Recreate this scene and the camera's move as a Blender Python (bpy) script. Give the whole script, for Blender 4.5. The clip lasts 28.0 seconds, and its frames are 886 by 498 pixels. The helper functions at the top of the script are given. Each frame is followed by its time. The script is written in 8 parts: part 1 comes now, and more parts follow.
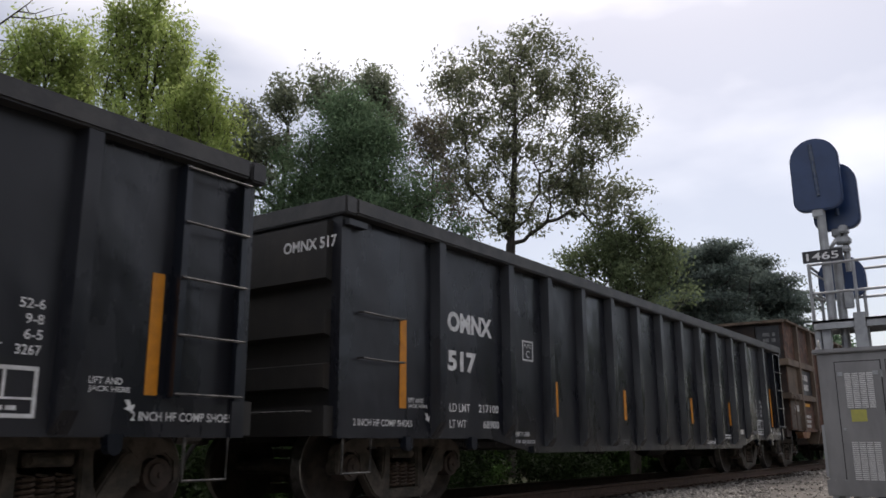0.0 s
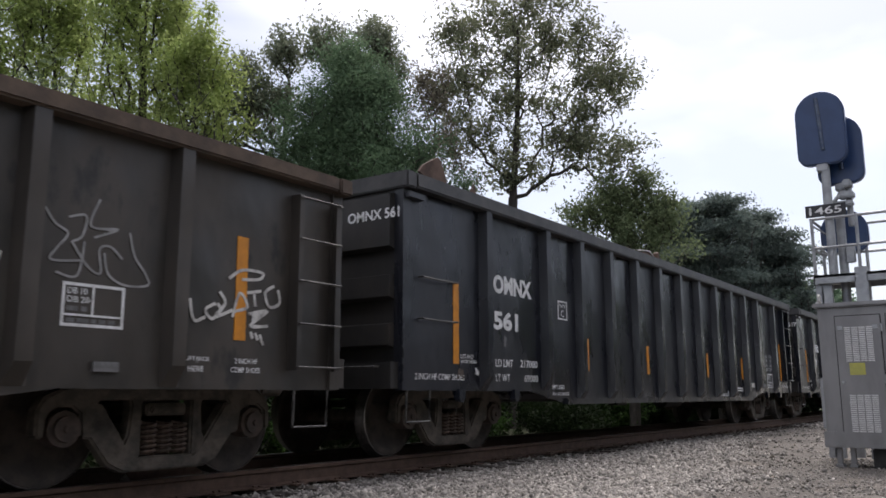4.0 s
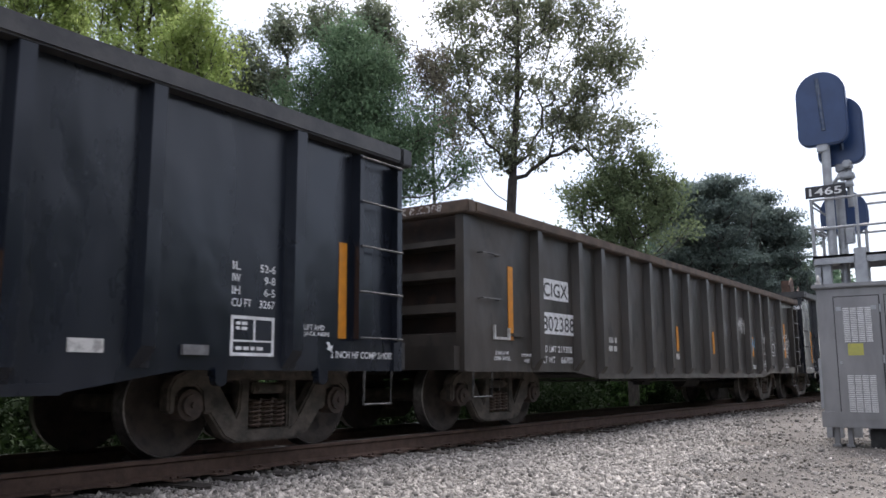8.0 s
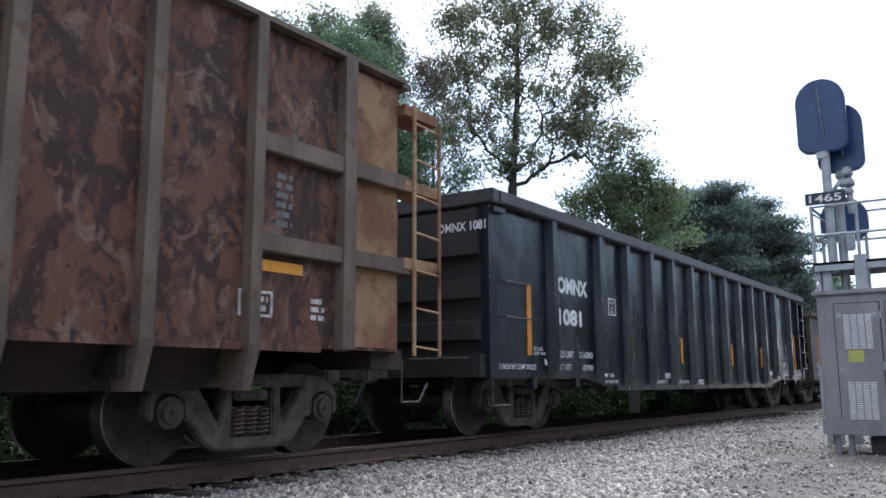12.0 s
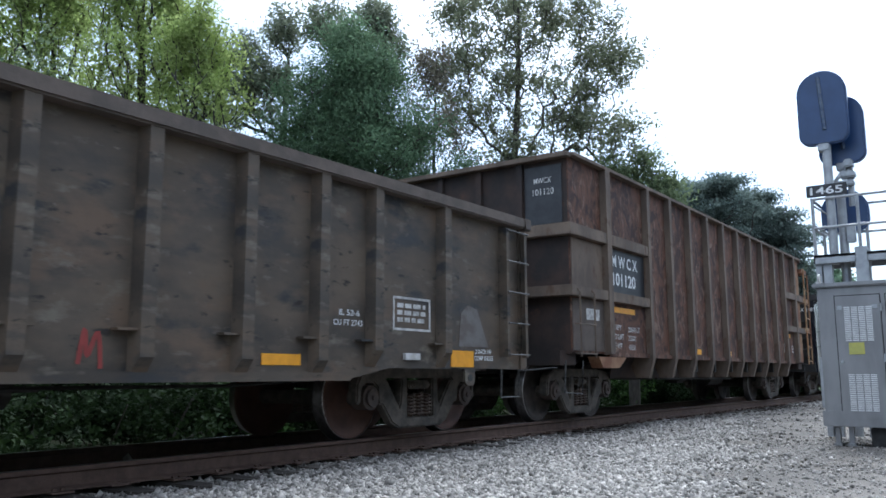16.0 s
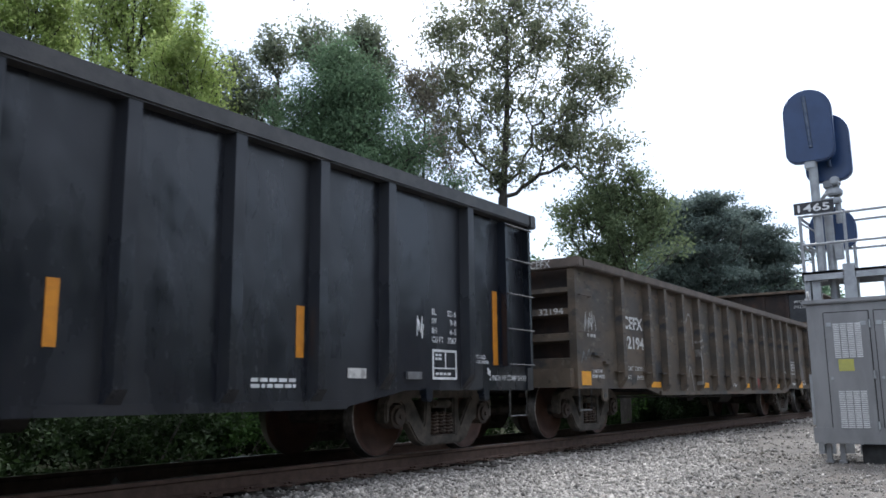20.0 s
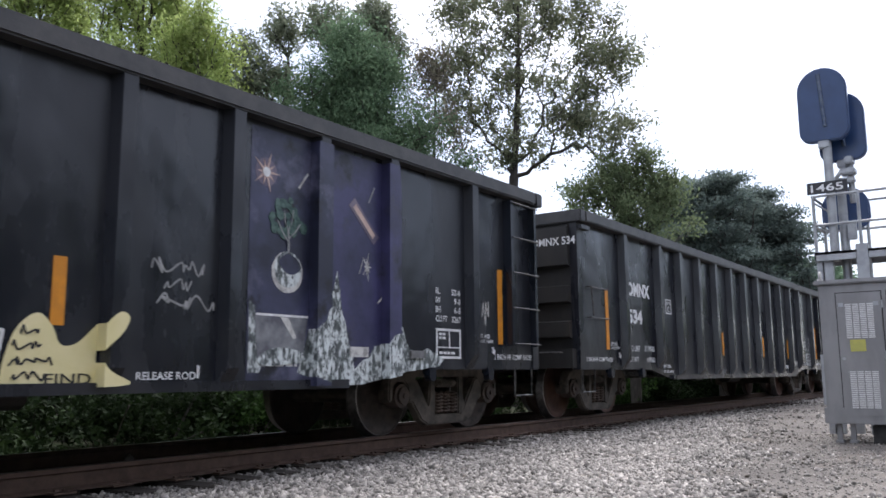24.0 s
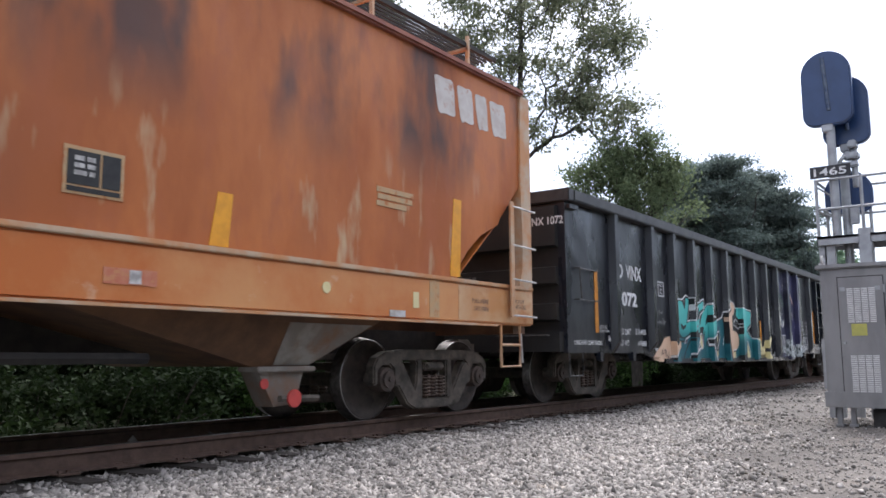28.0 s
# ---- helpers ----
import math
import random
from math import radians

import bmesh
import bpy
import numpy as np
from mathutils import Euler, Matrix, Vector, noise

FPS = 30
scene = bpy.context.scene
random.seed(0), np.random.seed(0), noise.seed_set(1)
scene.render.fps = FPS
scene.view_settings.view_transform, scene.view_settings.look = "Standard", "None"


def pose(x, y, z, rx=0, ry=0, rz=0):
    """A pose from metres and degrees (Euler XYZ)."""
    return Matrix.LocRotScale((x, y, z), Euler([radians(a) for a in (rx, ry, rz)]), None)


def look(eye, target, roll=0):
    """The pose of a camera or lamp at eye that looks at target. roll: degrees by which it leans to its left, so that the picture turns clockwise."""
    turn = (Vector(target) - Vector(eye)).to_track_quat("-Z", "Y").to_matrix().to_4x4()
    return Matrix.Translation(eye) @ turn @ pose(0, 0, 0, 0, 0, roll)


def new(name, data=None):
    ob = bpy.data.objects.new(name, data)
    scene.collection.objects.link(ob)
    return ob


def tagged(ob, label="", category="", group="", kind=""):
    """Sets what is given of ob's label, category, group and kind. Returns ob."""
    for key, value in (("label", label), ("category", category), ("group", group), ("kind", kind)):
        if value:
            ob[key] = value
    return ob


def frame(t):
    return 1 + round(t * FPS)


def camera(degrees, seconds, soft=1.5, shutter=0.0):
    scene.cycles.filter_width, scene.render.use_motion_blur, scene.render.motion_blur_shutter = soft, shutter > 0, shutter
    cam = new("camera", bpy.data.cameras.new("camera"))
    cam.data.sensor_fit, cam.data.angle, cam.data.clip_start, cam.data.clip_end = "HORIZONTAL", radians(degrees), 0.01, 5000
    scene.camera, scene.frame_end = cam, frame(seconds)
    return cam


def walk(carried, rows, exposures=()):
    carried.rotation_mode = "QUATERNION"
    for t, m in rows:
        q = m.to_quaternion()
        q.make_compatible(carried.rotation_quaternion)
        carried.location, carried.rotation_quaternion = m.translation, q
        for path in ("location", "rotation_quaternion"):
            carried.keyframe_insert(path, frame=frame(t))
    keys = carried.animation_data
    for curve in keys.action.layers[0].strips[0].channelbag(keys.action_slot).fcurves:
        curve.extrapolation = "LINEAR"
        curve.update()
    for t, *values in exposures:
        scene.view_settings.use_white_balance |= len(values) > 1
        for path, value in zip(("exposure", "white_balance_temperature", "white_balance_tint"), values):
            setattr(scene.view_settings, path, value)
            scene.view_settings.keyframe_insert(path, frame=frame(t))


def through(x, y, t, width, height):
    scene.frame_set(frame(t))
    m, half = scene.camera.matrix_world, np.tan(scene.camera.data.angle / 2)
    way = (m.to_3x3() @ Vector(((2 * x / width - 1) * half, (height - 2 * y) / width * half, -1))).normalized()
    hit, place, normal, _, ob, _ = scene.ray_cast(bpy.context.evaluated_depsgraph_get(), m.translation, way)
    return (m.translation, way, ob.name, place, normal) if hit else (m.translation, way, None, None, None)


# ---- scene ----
EYE = (0.0, 0.0, 0.69)
TRACK_Y = 7.03          # centre line of the track, rail tops at z = 0
GROUND = -0.2
cam = camera(56.3, 28.0, soft=1.6, shutter=0.12)
PATH = [
    (0.0, -54.71, 13.26, 0.28), (0.5, -54.74, 12.65, 0.15), (1.0, -54.74, 12.82, 0.15), (1.5, -54.7, 12.52, 0.22),
    (2.0, -54.68, 12.29, 0.16), (2.5, -54.67, 11.95, 0.19), (3.0, -54.65, 11.88, 0.21), (3.5, -54.64, 11.54, 0.26),
    (4.0, -54.58, 10.08, 0.18), (4.5, -54.56, 9.53, 0.16), (6.5, -54.61, 8.9, 0.15), (7.0, -54.6, 8.73, 0.23),
    (7.5, -54.59, 8.49, 0.14), (8.0, -54.61, 8.77, 0.21), (8.5, -54.61, 8.82, 0.2), (9.0, -54.61, 8.76, 0.21),
    (9.5, -54.56, 8.96, 0.21), (10.0, -54.58, 8.96, 0.24), (10.5, -54.62, 9.31, 0.21), (11.0, -54.61, 9.47, 0.31),
    (11.5, -54.62, 9.25, 0.22), (13.5, -54.55, 9.22, 0.19), (14.0, -54.57, 9.07, 0.2), (14.5, -54.55, 9.04, 0.14),
    (15.0, -54.56, 8.88, 0.2), (15.5, -54.55, 8.9, 0.22), (16.0, -54.55, 8.71, 0.22), (16.5, -54.56, 8.7, 0.24),
    (17.0, -54.57, 8.94, 0.19), (17.5, -54.56, 8.79, 0.19), (18.0, -54.54, 8.76, 0.26), (18.5, -54.54, 8.83, 0.23),
    (19.0, -54.5, 9.01, 0.24), (19.5, -55.21, 9.82, 0.72), (20.0, -55.17, 10.04, 0.66), (20.5, -54.91, 10.36, 0.72),
    (22.5, -54.66, 10.18, 0.78), (23.0, -54.58, 9.08, 0.41), (23.5, -54.55, 8.22, 0.47), (24.0, -54.46, 8.64, 0.48),
    (24.5, -54.5, 8.08, 0.41), (25.0, -54.5, 8.06, 0.38), (25.5, -54.53, 7.51, 0.34), (26.0, -54.45, 7.27, 0.31),
    (26.5, -54.45, 7.1, 0.29), (27.0, -54.45, 7.09, 0.31), (27.5, -54.43, 7.19, 0.38), (28.0, -54.35, 7.5, 0.35)]

# how far the train has rolled, seconds and metres
ROLL = [
    (0, 0.00), (0.5, 2.38), (1, 4.76), (1.5, 7.14), (2, 9.52), (2.5, 11.90), (3, 14.28),
    (3.5, 16.65), (4, 19.02), (4.5, 21.37), (6.5, 30.83), (7, 33.20), (7.5, 35.55), (8, 37.89),
    (8.5, 40.24), (9, 42.58), (9.5, 44.91), (10, 47.26), (10.5, 49.60), (11, 51.93), (11.5, 54.24),
    (13.5, 63.48), (14, 65.84), (14.5, 68.22), (15, 70.57), (15.5, 72.90), (16, 75.21), (16.5, 77.50),
    (17, 79.78), (17.5, 82.05), (18, 84.32), (18.5, 86.60), (19, 88.91), (19.5, 91.23), (20, 93.51),
    (20.5, 95.76), (22.5, 104.79), (23, 107.05), (23.5, 109.31), (24, 111.55), (24.5, 113.79), (25, 116.02),
    (25.5, 118.23), (26, 120.44), (26.5, 122.66), (27, 124.86), (27.5, 127.06), (28, 129.27)]


walk(cam, [(t, pose(*EYE, 90 + pitch, lean, yaw)) for t, yaw, pitch, lean in PATH],
     [(0, 0.14, 7000, 14), (3.5, 0.28, 6900, 15), (4.5, 0.6, 6650, 14), (10, 0.92, 6350, 14), (14, 1.02, 5650, 5), (18, 1.02, 5650, 5), (20.5, 0.88, 6250, 10), (23, 0.96, 6350, 14), (28, 1.08, 6350, 14)])

# ---- light: a bright overcast sky with a veiled sun ----
SUN_UP, SUN_TURN = 50, 16
world = bpy.data.worlds.new("overcast_sky")
scene.world = world
world.use_nodes = True
wn, wl = world.node_tree.nodes, world.node_tree.links
wn.clear()
sky = wn.new("ShaderNodeTexSky")
sky.sky_type, sky.sun_disc = "NISHITA", False
sky.sun_elevation, sky.sun_rotation = radians(SUN_UP), radians(90 - SUN_TURN)
sky_light = wn.new("ShaderNodeBackground")
sky_light.inputs[1].default_value = 0.05
wl.new(sky.outputs[0], sky_light.inputs[0])
way = wn.new("ShaderNodeTexCoord")
spread = wn.new("ShaderNodeMapping")
spread.inputs["Scale"].default_value = (1.0, 1.0, 2.4)
spread.inputs["Location"].default_value = (0.3, 0.55, 0.2)
wl.new(way.outputs["Generated"], spread.inputs[0])
cloud = wn.new("ShaderNodeTexNoise")
cloud.inputs["Scale"].default_value, cloud.inputs["Detail"].default_value = 2.3, 5
cloud.inputs["Roughness"].default_value = 0.45
wl.new(spread.outputs[0], cloud.inputs["Vector"])
tone = wn.new("ShaderNodeValToRGB")
tone.color_ramp.elements[0].position, tone.color_ramp.elements[1].position = 0.40, 0.66
tone.color_ramp.elements[0].color = (0.41, 0.425, 0.485, 1)
tone.color_ramp.elements[1].color = (1.16, 1.15, 1.15, 1)
wl.new(cloud.outputs[0], tone.inputs[0])
rise = wn.new("ShaderNodeSeparateXYZ")
wl.new(way.outputs["Generated"], rise.inputs[0])
low_sky = wn.new("ShaderNodeMapRange")
low_sky.inputs[1].default_value, low_sky.inputs[2].default_value = 0.06, 0.5
wl.new(rise.outputs[2], low_sky.inputs[0])
veil = wn.new("ShaderNodeMix")
veil.data_type = "RGBA"
veil.inputs[6].default_value = (0.43, 0.475, 0.575, 1)
wl.new(low_sky.outputs[0], veil.inputs[0])
wl.new(tone.outputs[0], veil.inputs[7])
cloud_light = wn.new("ShaderNodeBackground")
cloud_light.inputs[1].default_value = 0.9
wl.new(veil.outputs[2], cloud_light.inputs[0])
overhead = wn.new("ShaderNodeMapRange")     # an overcast sky is brightest overhead
overhead.inputs[1].default_value, overhead.inputs[2].default_value = 0.45, 1.0
overhead.inputs[3].default_value, overhead.inputs[4].default_value = 0.9, 1.9
wl.new(rise.outputs[2], overhead.inputs[0])
toward = wn.new("ShaderNodeVectorMath")     # and brighter round the veiled sun
toward.operation = "DOT_PRODUCT"
toward.inputs[1].default_value = (math.cos(radians(SUN_UP)) * math.cos(radians(SUN_TURN)), math.cos(radians(SUN_UP)) * math.sin(radians(SUN_TURN)), math.sin(radians(SUN_UP)))
wl.new(way.outputs["Generated"], toward.inputs[0])
glow_ring = wn.new("ShaderNodeMapRange")
glow_ring.inputs[1].default_value, glow_ring.inputs[2].default_value = 0.70, 0.95
glow_ring.inputs[3].default_value, glow_ring.inputs[4].default_value = 0.80, 1.15
wl.new(toward.outputs["Value"], glow_ring.inputs[0])
both_levels = wn.new("ShaderNodeMath")
both_levels.operation = "MULTIPLY"
wl.new(overhead.outputs[0], both_levels.inputs[0])
wl.new(glow_ring.outputs[0], both_levels.inputs[1])
wl.new(both_levels.outputs[0], cloud_light.inputs[1])
both = wn.new("ShaderNodeAddShader")
wl.new(sky_light.outputs[0], both.inputs[0])
wl.new(cloud_light.outputs[0], both.inputs[1])
wl.new(both.outputs[0], wn.new("ShaderNodeOutputWorld").inputs[0])
sun = new("sun", bpy.data.lights.new("sun", "SUN"))
sun.data.energy, sun.data.angle, sun.data.color = 2.3, radians(35), (1.0, 0.97, 0.92)
sun.matrix_world = look((0, 0, 0), (-math.cos(radians(SUN_UP)) * math.cos(radians(SUN_TURN)),
                                    -math.cos(radians(SUN_UP)) * math.sin(radians(SUN_TURN)), -math.sin(radians(SUN_UP))))


# ---- materials ----
def material(name, base, second=None, scale=4.0, mix=(0.4, 0.6), rough=0.5, metal=0.0, bump=0.0, fine=60.0,
             spots=None, spot_scale=9.0, spot_range=(0.6, 0.7), stretch=(1, 1, 1), per="none", rough2=None, glow=0.0, wave=0.0, stains=(), warp=0.0):
    """Paint or surface: base and second colour mixed by a broad noise, spots by a second one, fine grain as relief."""
    m = bpy.data.materials.new(name)
    m.use_nodes = True
    n, l = m.node_tree.nodes, m.node_tree.links
    b = n["Principled BSDF"]
    b.inputs["Roughness"].default_value, b.inputs["Metallic"].default_value = rough, metal
    tc, mp = n.new("ShaderNodeTexCoord"), n.new("ShaderNodeMapping")
    mp.inputs["Scale"].default_value = stretch
    l.new(tc.outputs["Object"], mp.inputs[0])
    col = None

    def noise_mask(sc, lo, hi, detail=6):
        t, r = n.new("ShaderNodeTexNoise"), n.new("ShaderNodeMapRange")
        t.inputs["Scale"].default_value, t.inputs["Detail"].default_value = sc, detail
        t.inputs["Roughness"].default_value, t.inputs["Distortion"].default_value = 0.6, warp
        r.inputs[1].default_value, r.inputs[2].default_value = lo, hi
        l.new(mp.outputs[0], t.inputs["Vector"])
        l.new(t.outputs[0], r.inputs[0])
        return r.outputs[0]

    def mixed(fac, a, c):
        x = n.new("ShaderNodeMix")
        x.data_type = "RGBA"
        l.new(fac, x.inputs[0])
        for socket, v in ((x.inputs[6], a), (x.inputs[7], c)):
            if isinstance(v, tuple):
                socket.default_value = (*v, 1)
            else:
                l.new(v, socket)
        return x.outputs[2]

    second = second or tuple(min(1, v * 1.25) for v in base)
    broad = noise_mask(scale, *mix)
    col = mixed(broad, base, second)
    if spots:
        col = mixed(noise_mask(spot_scale, *spot_range), col, spots)
    for colour, sc, lo, hi in stains:
        col = mixed(noise_mask(sc, lo, hi, 8), col, colour)
    if per != "none":
        if per == "island":
            rnd = n.new("ShaderNodeNewGeometry").outputs["Random Per Island"]
        else:
            rnd = n.new("ShaderNodeObjectInfo").outputs["Random"]
        hs, r = n.new("ShaderNodeHueSaturation"), n.new("ShaderNodeMapRange")
        r.inputs[3].default_value, r.inputs[4].default_value = 0.4, 1.6
        l.new(rnd, r.inputs[0])
        l.new(r.outputs[0], hs.inputs["Value"])
        l.new(col, hs.inputs["Color"])
        col = hs.outputs[0]
    l.new(col, b.inputs["Base Color"])
    if rough2 is not None:
        r = n.new("ShaderNodeMapRange")
        r.inputs[3].default_value, r.inputs[4].default_value = rough, rough2
        l.new(broad, r.inputs[0])
        l.new(r.outputs[0], b.inputs["Roughness"])
    if bump:
        t, k = n.new("ShaderNodeTexNoise"), n.new("ShaderNodeBump")
        t.inputs["Scale"].default_value, t.inputs["Detail"].default_value = fine, 4
        l.new(tc.outputs["Object"], t.inputs["Vector"])
        k.inputs["Strength"].default_value, k.inputs["Distance"].default_value = bump, 0.02
        l.new(t.outputs[0], k.inputs["Height"])
        l.new(k.outputs[0], b.inputs["Normal"])
        if wave:
            t2, k2, mp2 = n.new("ShaderNodeTexNoise"), n.new("ShaderNodeBump"), n.new("ShaderNodeMapping")
            mp2.inputs["Scale"].default_value = (1.0, 1.0, 0.7)
            mp2.inputs["Rotation"].default_value = (0.0, 0.5, 0.0)
            t2.inputs["Scale"].default_value, t2.inputs["Detail"].default_value = 1.3, 2.5
            l.new(tc.outputs["Object"], mp2.inputs[0])
            l.new(mp2.outputs[0], t2.inputs["Vector"])
            k2.inputs["Strength"].default_value, k2.inputs["Distance"].default_value = 1.0, wave
            l.new(t2.outputs[0], k2.inputs["Height"])
            l.new(k2.outputs[0], k.inputs["Normal"])
    if glow:
        b.inputs["Emission Color"].default_value, b.inputs["Emission Strength"].default_value = (*base, 1), glow
    return m


def leaf_material(name, a, c, through=0.35):
    m = bpy.data.materials.new(name)
    m.use_nodes = True
    n, l = m.node_tree.nodes, m.node_tree.links
    b = n["Principled BSDF"]
    ramp = n.new("ShaderNodeMix")
    ramp.data_type = "RGBA"
    ramp.inputs[6].default_value, ramp.inputs[7].default_value = (*a, 1), (*c, 1)
    l.new(n.new("ShaderNodeNewGeometry").outputs["Random Per Island"], ramp.inputs[0])
    place, broad, level, hue = n.new("ShaderNodeTexCoord"), n.new("ShaderNodeTexNoise"), n.new("ShaderNodeMapRange"), n.new("ShaderNodeHueSaturation")
    broad.inputs["Scale"].default_value, broad.inputs["Detail"].default_value = 0.9, 2
    level.inputs[1].default_value, level.inputs[2].default_value, level.inputs[3].default_value, level.inputs[4].default_value = 0.35, 0.65, 0.75, 1.3
    l.new(place.outputs["Object"], broad.inputs["Vector"])
    l.new(broad.outputs[0], level.inputs[0])
    l.new(level.outputs[0], hue.inputs["Value"])
    l.new(ramp.outputs[2], hue.inputs["Color"])
    l.new(hue.outputs[0], b.inputs["Base Color"])
    b.inputs["Roughness"].default_value, b.inputs["Specular IOR Level"].default_value = 0.75, 0.12
    tr, mx = n.new("ShaderNodeBsdfTranslucent"), n.new("ShaderNodeMixShader")
    l.new(hue.outputs[0], tr.inputs[0])
    mx.inputs[0].default_value = through
    l.new(b.outputs[0], mx.inputs[1])
    l.new(tr.outputs[0], mx.inputs[2])
    l.new(mx.outputs[0], n["Material Output"].inputs[0])
    return m


def stained(m):
    """Soot that ran down from the roof hatches and pale worn streaks, on painted sheet."""
    n, l = m.node_tree.nodes, m.node_tree.links
    b = n["Principled BSDF"]
    col = b.inputs["Base Color"].links[0].from_socket
    place, height = n.new("ShaderNodeTexCoord"), n.new("ShaderNodeSeparateXYZ")
    l.new(place.outputs["Object"], height.inputs[0])

    def mask(scale, shift, lo, hi, z0, z1, top):
        mp, t, r, z, mul = n.new("ShaderNodeMapping"), n.new("ShaderNodeTexNoise"), n.new("ShaderNodeMapRange"), n.new("ShaderNodeMapRange"), n.new("ShaderNodeMath")
        mp.inputs["Scale"].default_value, mp.inputs["Location"].default_value = scale, shift
        t.inputs["Scale"].default_value, t.inputs["Detail"].default_value = 1.0, 4
        r.inputs[1].default_value, r.inputs[2].default_value, r.inputs[4].default_value = lo, hi, top
        z.inputs[1].default_value, z.inputs[2].default_value = z0, z1
        mul.operation = "MULTIPLY"
        l.new(place.outputs["Object"], mp.inputs[0])
        l.new(mp.outputs[0], t.inputs["Vector"])
        l.new(t.outputs[0], r.inputs[0])
        l.new(height.outputs[2], z.inputs[0])
        l.new(r.outputs[0], mul.inputs[0])
        l.new(z.outputs[0], mul.inputs[1])
        return mul.outputs[0]

    for fac, colour in ((mask((1.5, 1, 0.55), (3.1, 0, 0.4), 0.46, 0.62, 2.5, 3.2, 0.85), (0.045, 0.03, 0.03)),
                        (mask((3.4, 1, 0.9), (0.7, 0, 2.2), 0.60, 0.70, 3.0, 2.3, 0.8), (0.52, 0.40, 0.24)),
                        (mask((0.9, 1, 0.3), (7.7, 0, 5.0), 0.50, 0.7, 5.0, 1.5, 0.5), (0.22, 0.07, 0.03))):
        x = n.new("ShaderNodeMix")
        x.data_type = "RGBA"
        x.inputs[7].default_value = (*colour, 1)
        l.new(fac, x.inputs[0])
        l.new(col, x.inputs[6])
        col = x.outputs[2]
    l.new(col, b.inputs["Base Color"])


BLACK = material("black_car_paint", (0.0085, 0.0112, 0.0175), (0.0135, 0.0165, 0.0245), 1.3, rough=0.2, rough2=0.34, bump=0.05, fine=9,
                 spots=(0.012, 0.014, 0.018), spot_scale=5, spot_range=(0.62, 0.8), stretch=(1, 1, 0.35), wave=0.032)
DULL_BLACK = material("dull_black_car_paint", (0.0122, 0.0136, 0.0190), (0.0185, 0.0197, 0.0252), 1.3, rough=0.2, rough2=0.40, bump=0.06, fine=10,
                      spots=(0.021, 0.0225, 0.026), spot_scale=4, spot_range=(0.56, 0.76), stretch=(1, 1, 0.35), wave=0.042, stains=(((0.03, 0.028, 0.026), 13.0, 0.70, 0.78),))
END_BLACK = material("dirty_black_end_paint", (0.0145, 0.0140, 0.0140), (0.026, 0.0235, 0.0215), 2.0, rough=0.62, bump=0.1, fine=16, spots=(0.033, 0.027, 0.022), spot_scale=3, spot_range=(0.58, 0.75), stretch=(1, 1, 0.5))
BLACK_RIM = material("worn_black_rim", (0.022, 0.022, 0.024), (0.045, 0.043, 0.042), 3, rough=0.5, bump=0.1, fine=30)
DUSTY = material("dusty_dark_brown_paint", (0.030, 0.027, 0.0245), (0.053, 0.045, 0.038), 1.5, rough=0.36, rough2=0.55, bump=0.06, fine=12,
                 spots=(0.018, 0.018, 0.018), spot_scale=3, stretch=(1, 1, 0.5), wave=0.06)
DUSTY_RIM = material("rusty_brown_rim", (0.06, 0.042, 0.032), (0.10, 0.07, 0.05), 4, rough=0.8, bump=0.15, fine=40)
GREYBROWN = material("weathered_grey_brown_paint", (0.044, 0.035, 0.027), (0.105, 0.080, 0.057), 1.3, rough=0.6, rough2=0.8, bump=0.1, fine=18,
                     spots=(0.115, 0.077, 0.05), spot_scale=2.2, spot_range=(0.54, 0.68), stretch=(0.55, 1, 1.3), wave=0.03,
                     stains=(((0.026, 0.026, 0.028), 1.9, 0.55, 0.65), ((0.135, 0.115, 0.088), 5.0, 0.58, 0.70), ((0.018, 0.015, 0.013), 8.0, 0.62, 0.70), ((0.17, 0.14, 0.11), 15.0, 0.68, 0.75)))
GREYBROWN_RIM = material("weathered_brown_rim", (0.075, 0.06, 0.05), (0.11, 0.085, 0.07), 4, rough=0.8, bump=0.15, fine=40)
RUST = material("rusted_red_brown_steel", (0.036, 0.015, 0.010), (0.108, 0.047, 0.026), 2.4, mix=(0.42, 0.56), rough=0.78, bump=0.2, fine=14, warp=1.6,
                spots=(0.165, 0.105, 0.074), spot_scale=3.2, spot_range=(0.53, 0.64), stretch=(1, 1, 0.62),
                stains=(((0.030, 0.012, 0.010), 2.8, 0.54, 0.62), ((0.14, 0.062, 0.038), 6.0, 0.58, 0.66), ((0.022, 0.012, 0.010), 9.0, 0.60, 0.68), ((0.21, 0.135, 0.10), 12.0, 0.66, 0.74)))
# rust-spotted steel, coloured dark for the shade on car ends and skirts
SHADE_BROWN = material("shade_dark_brown_steel", (0.016, 0.012, 0.011), (0.042, 0.024, 0.018), 2.2, mix=(0.4, 0.62), rough=0.8, bump=0.2, fine=14,
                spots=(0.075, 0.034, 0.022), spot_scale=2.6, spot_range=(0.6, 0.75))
RUST_POST = material("tan_brown_rusted_steel", (0.085, 0.063, 0.048), (0.155, 0.115, 0.085), 2.5, rough=0.8, bump=0.12, fine=25,
                     spots=(0.07, 0.035, 0.02), spot_scale=5, spot_range=(0.55, 0.7), stretch=(1, 1, 0.5))
RUST_OCHRE = material("ochre_rusted_steel", (0.15, 0.062, 0.03), (0.27, 0.16, 0.085), 1.6, mix=(0.42, 0.6), rough=0.8, bump=0.1, fine=25, spots=(0.12, 0.045, 0.022), spot_scale=3.5, spot_range=(0.56, 0.66), stains=(((0.03, 0.018, 0.012), 16.0, 0.68, 0.72),))
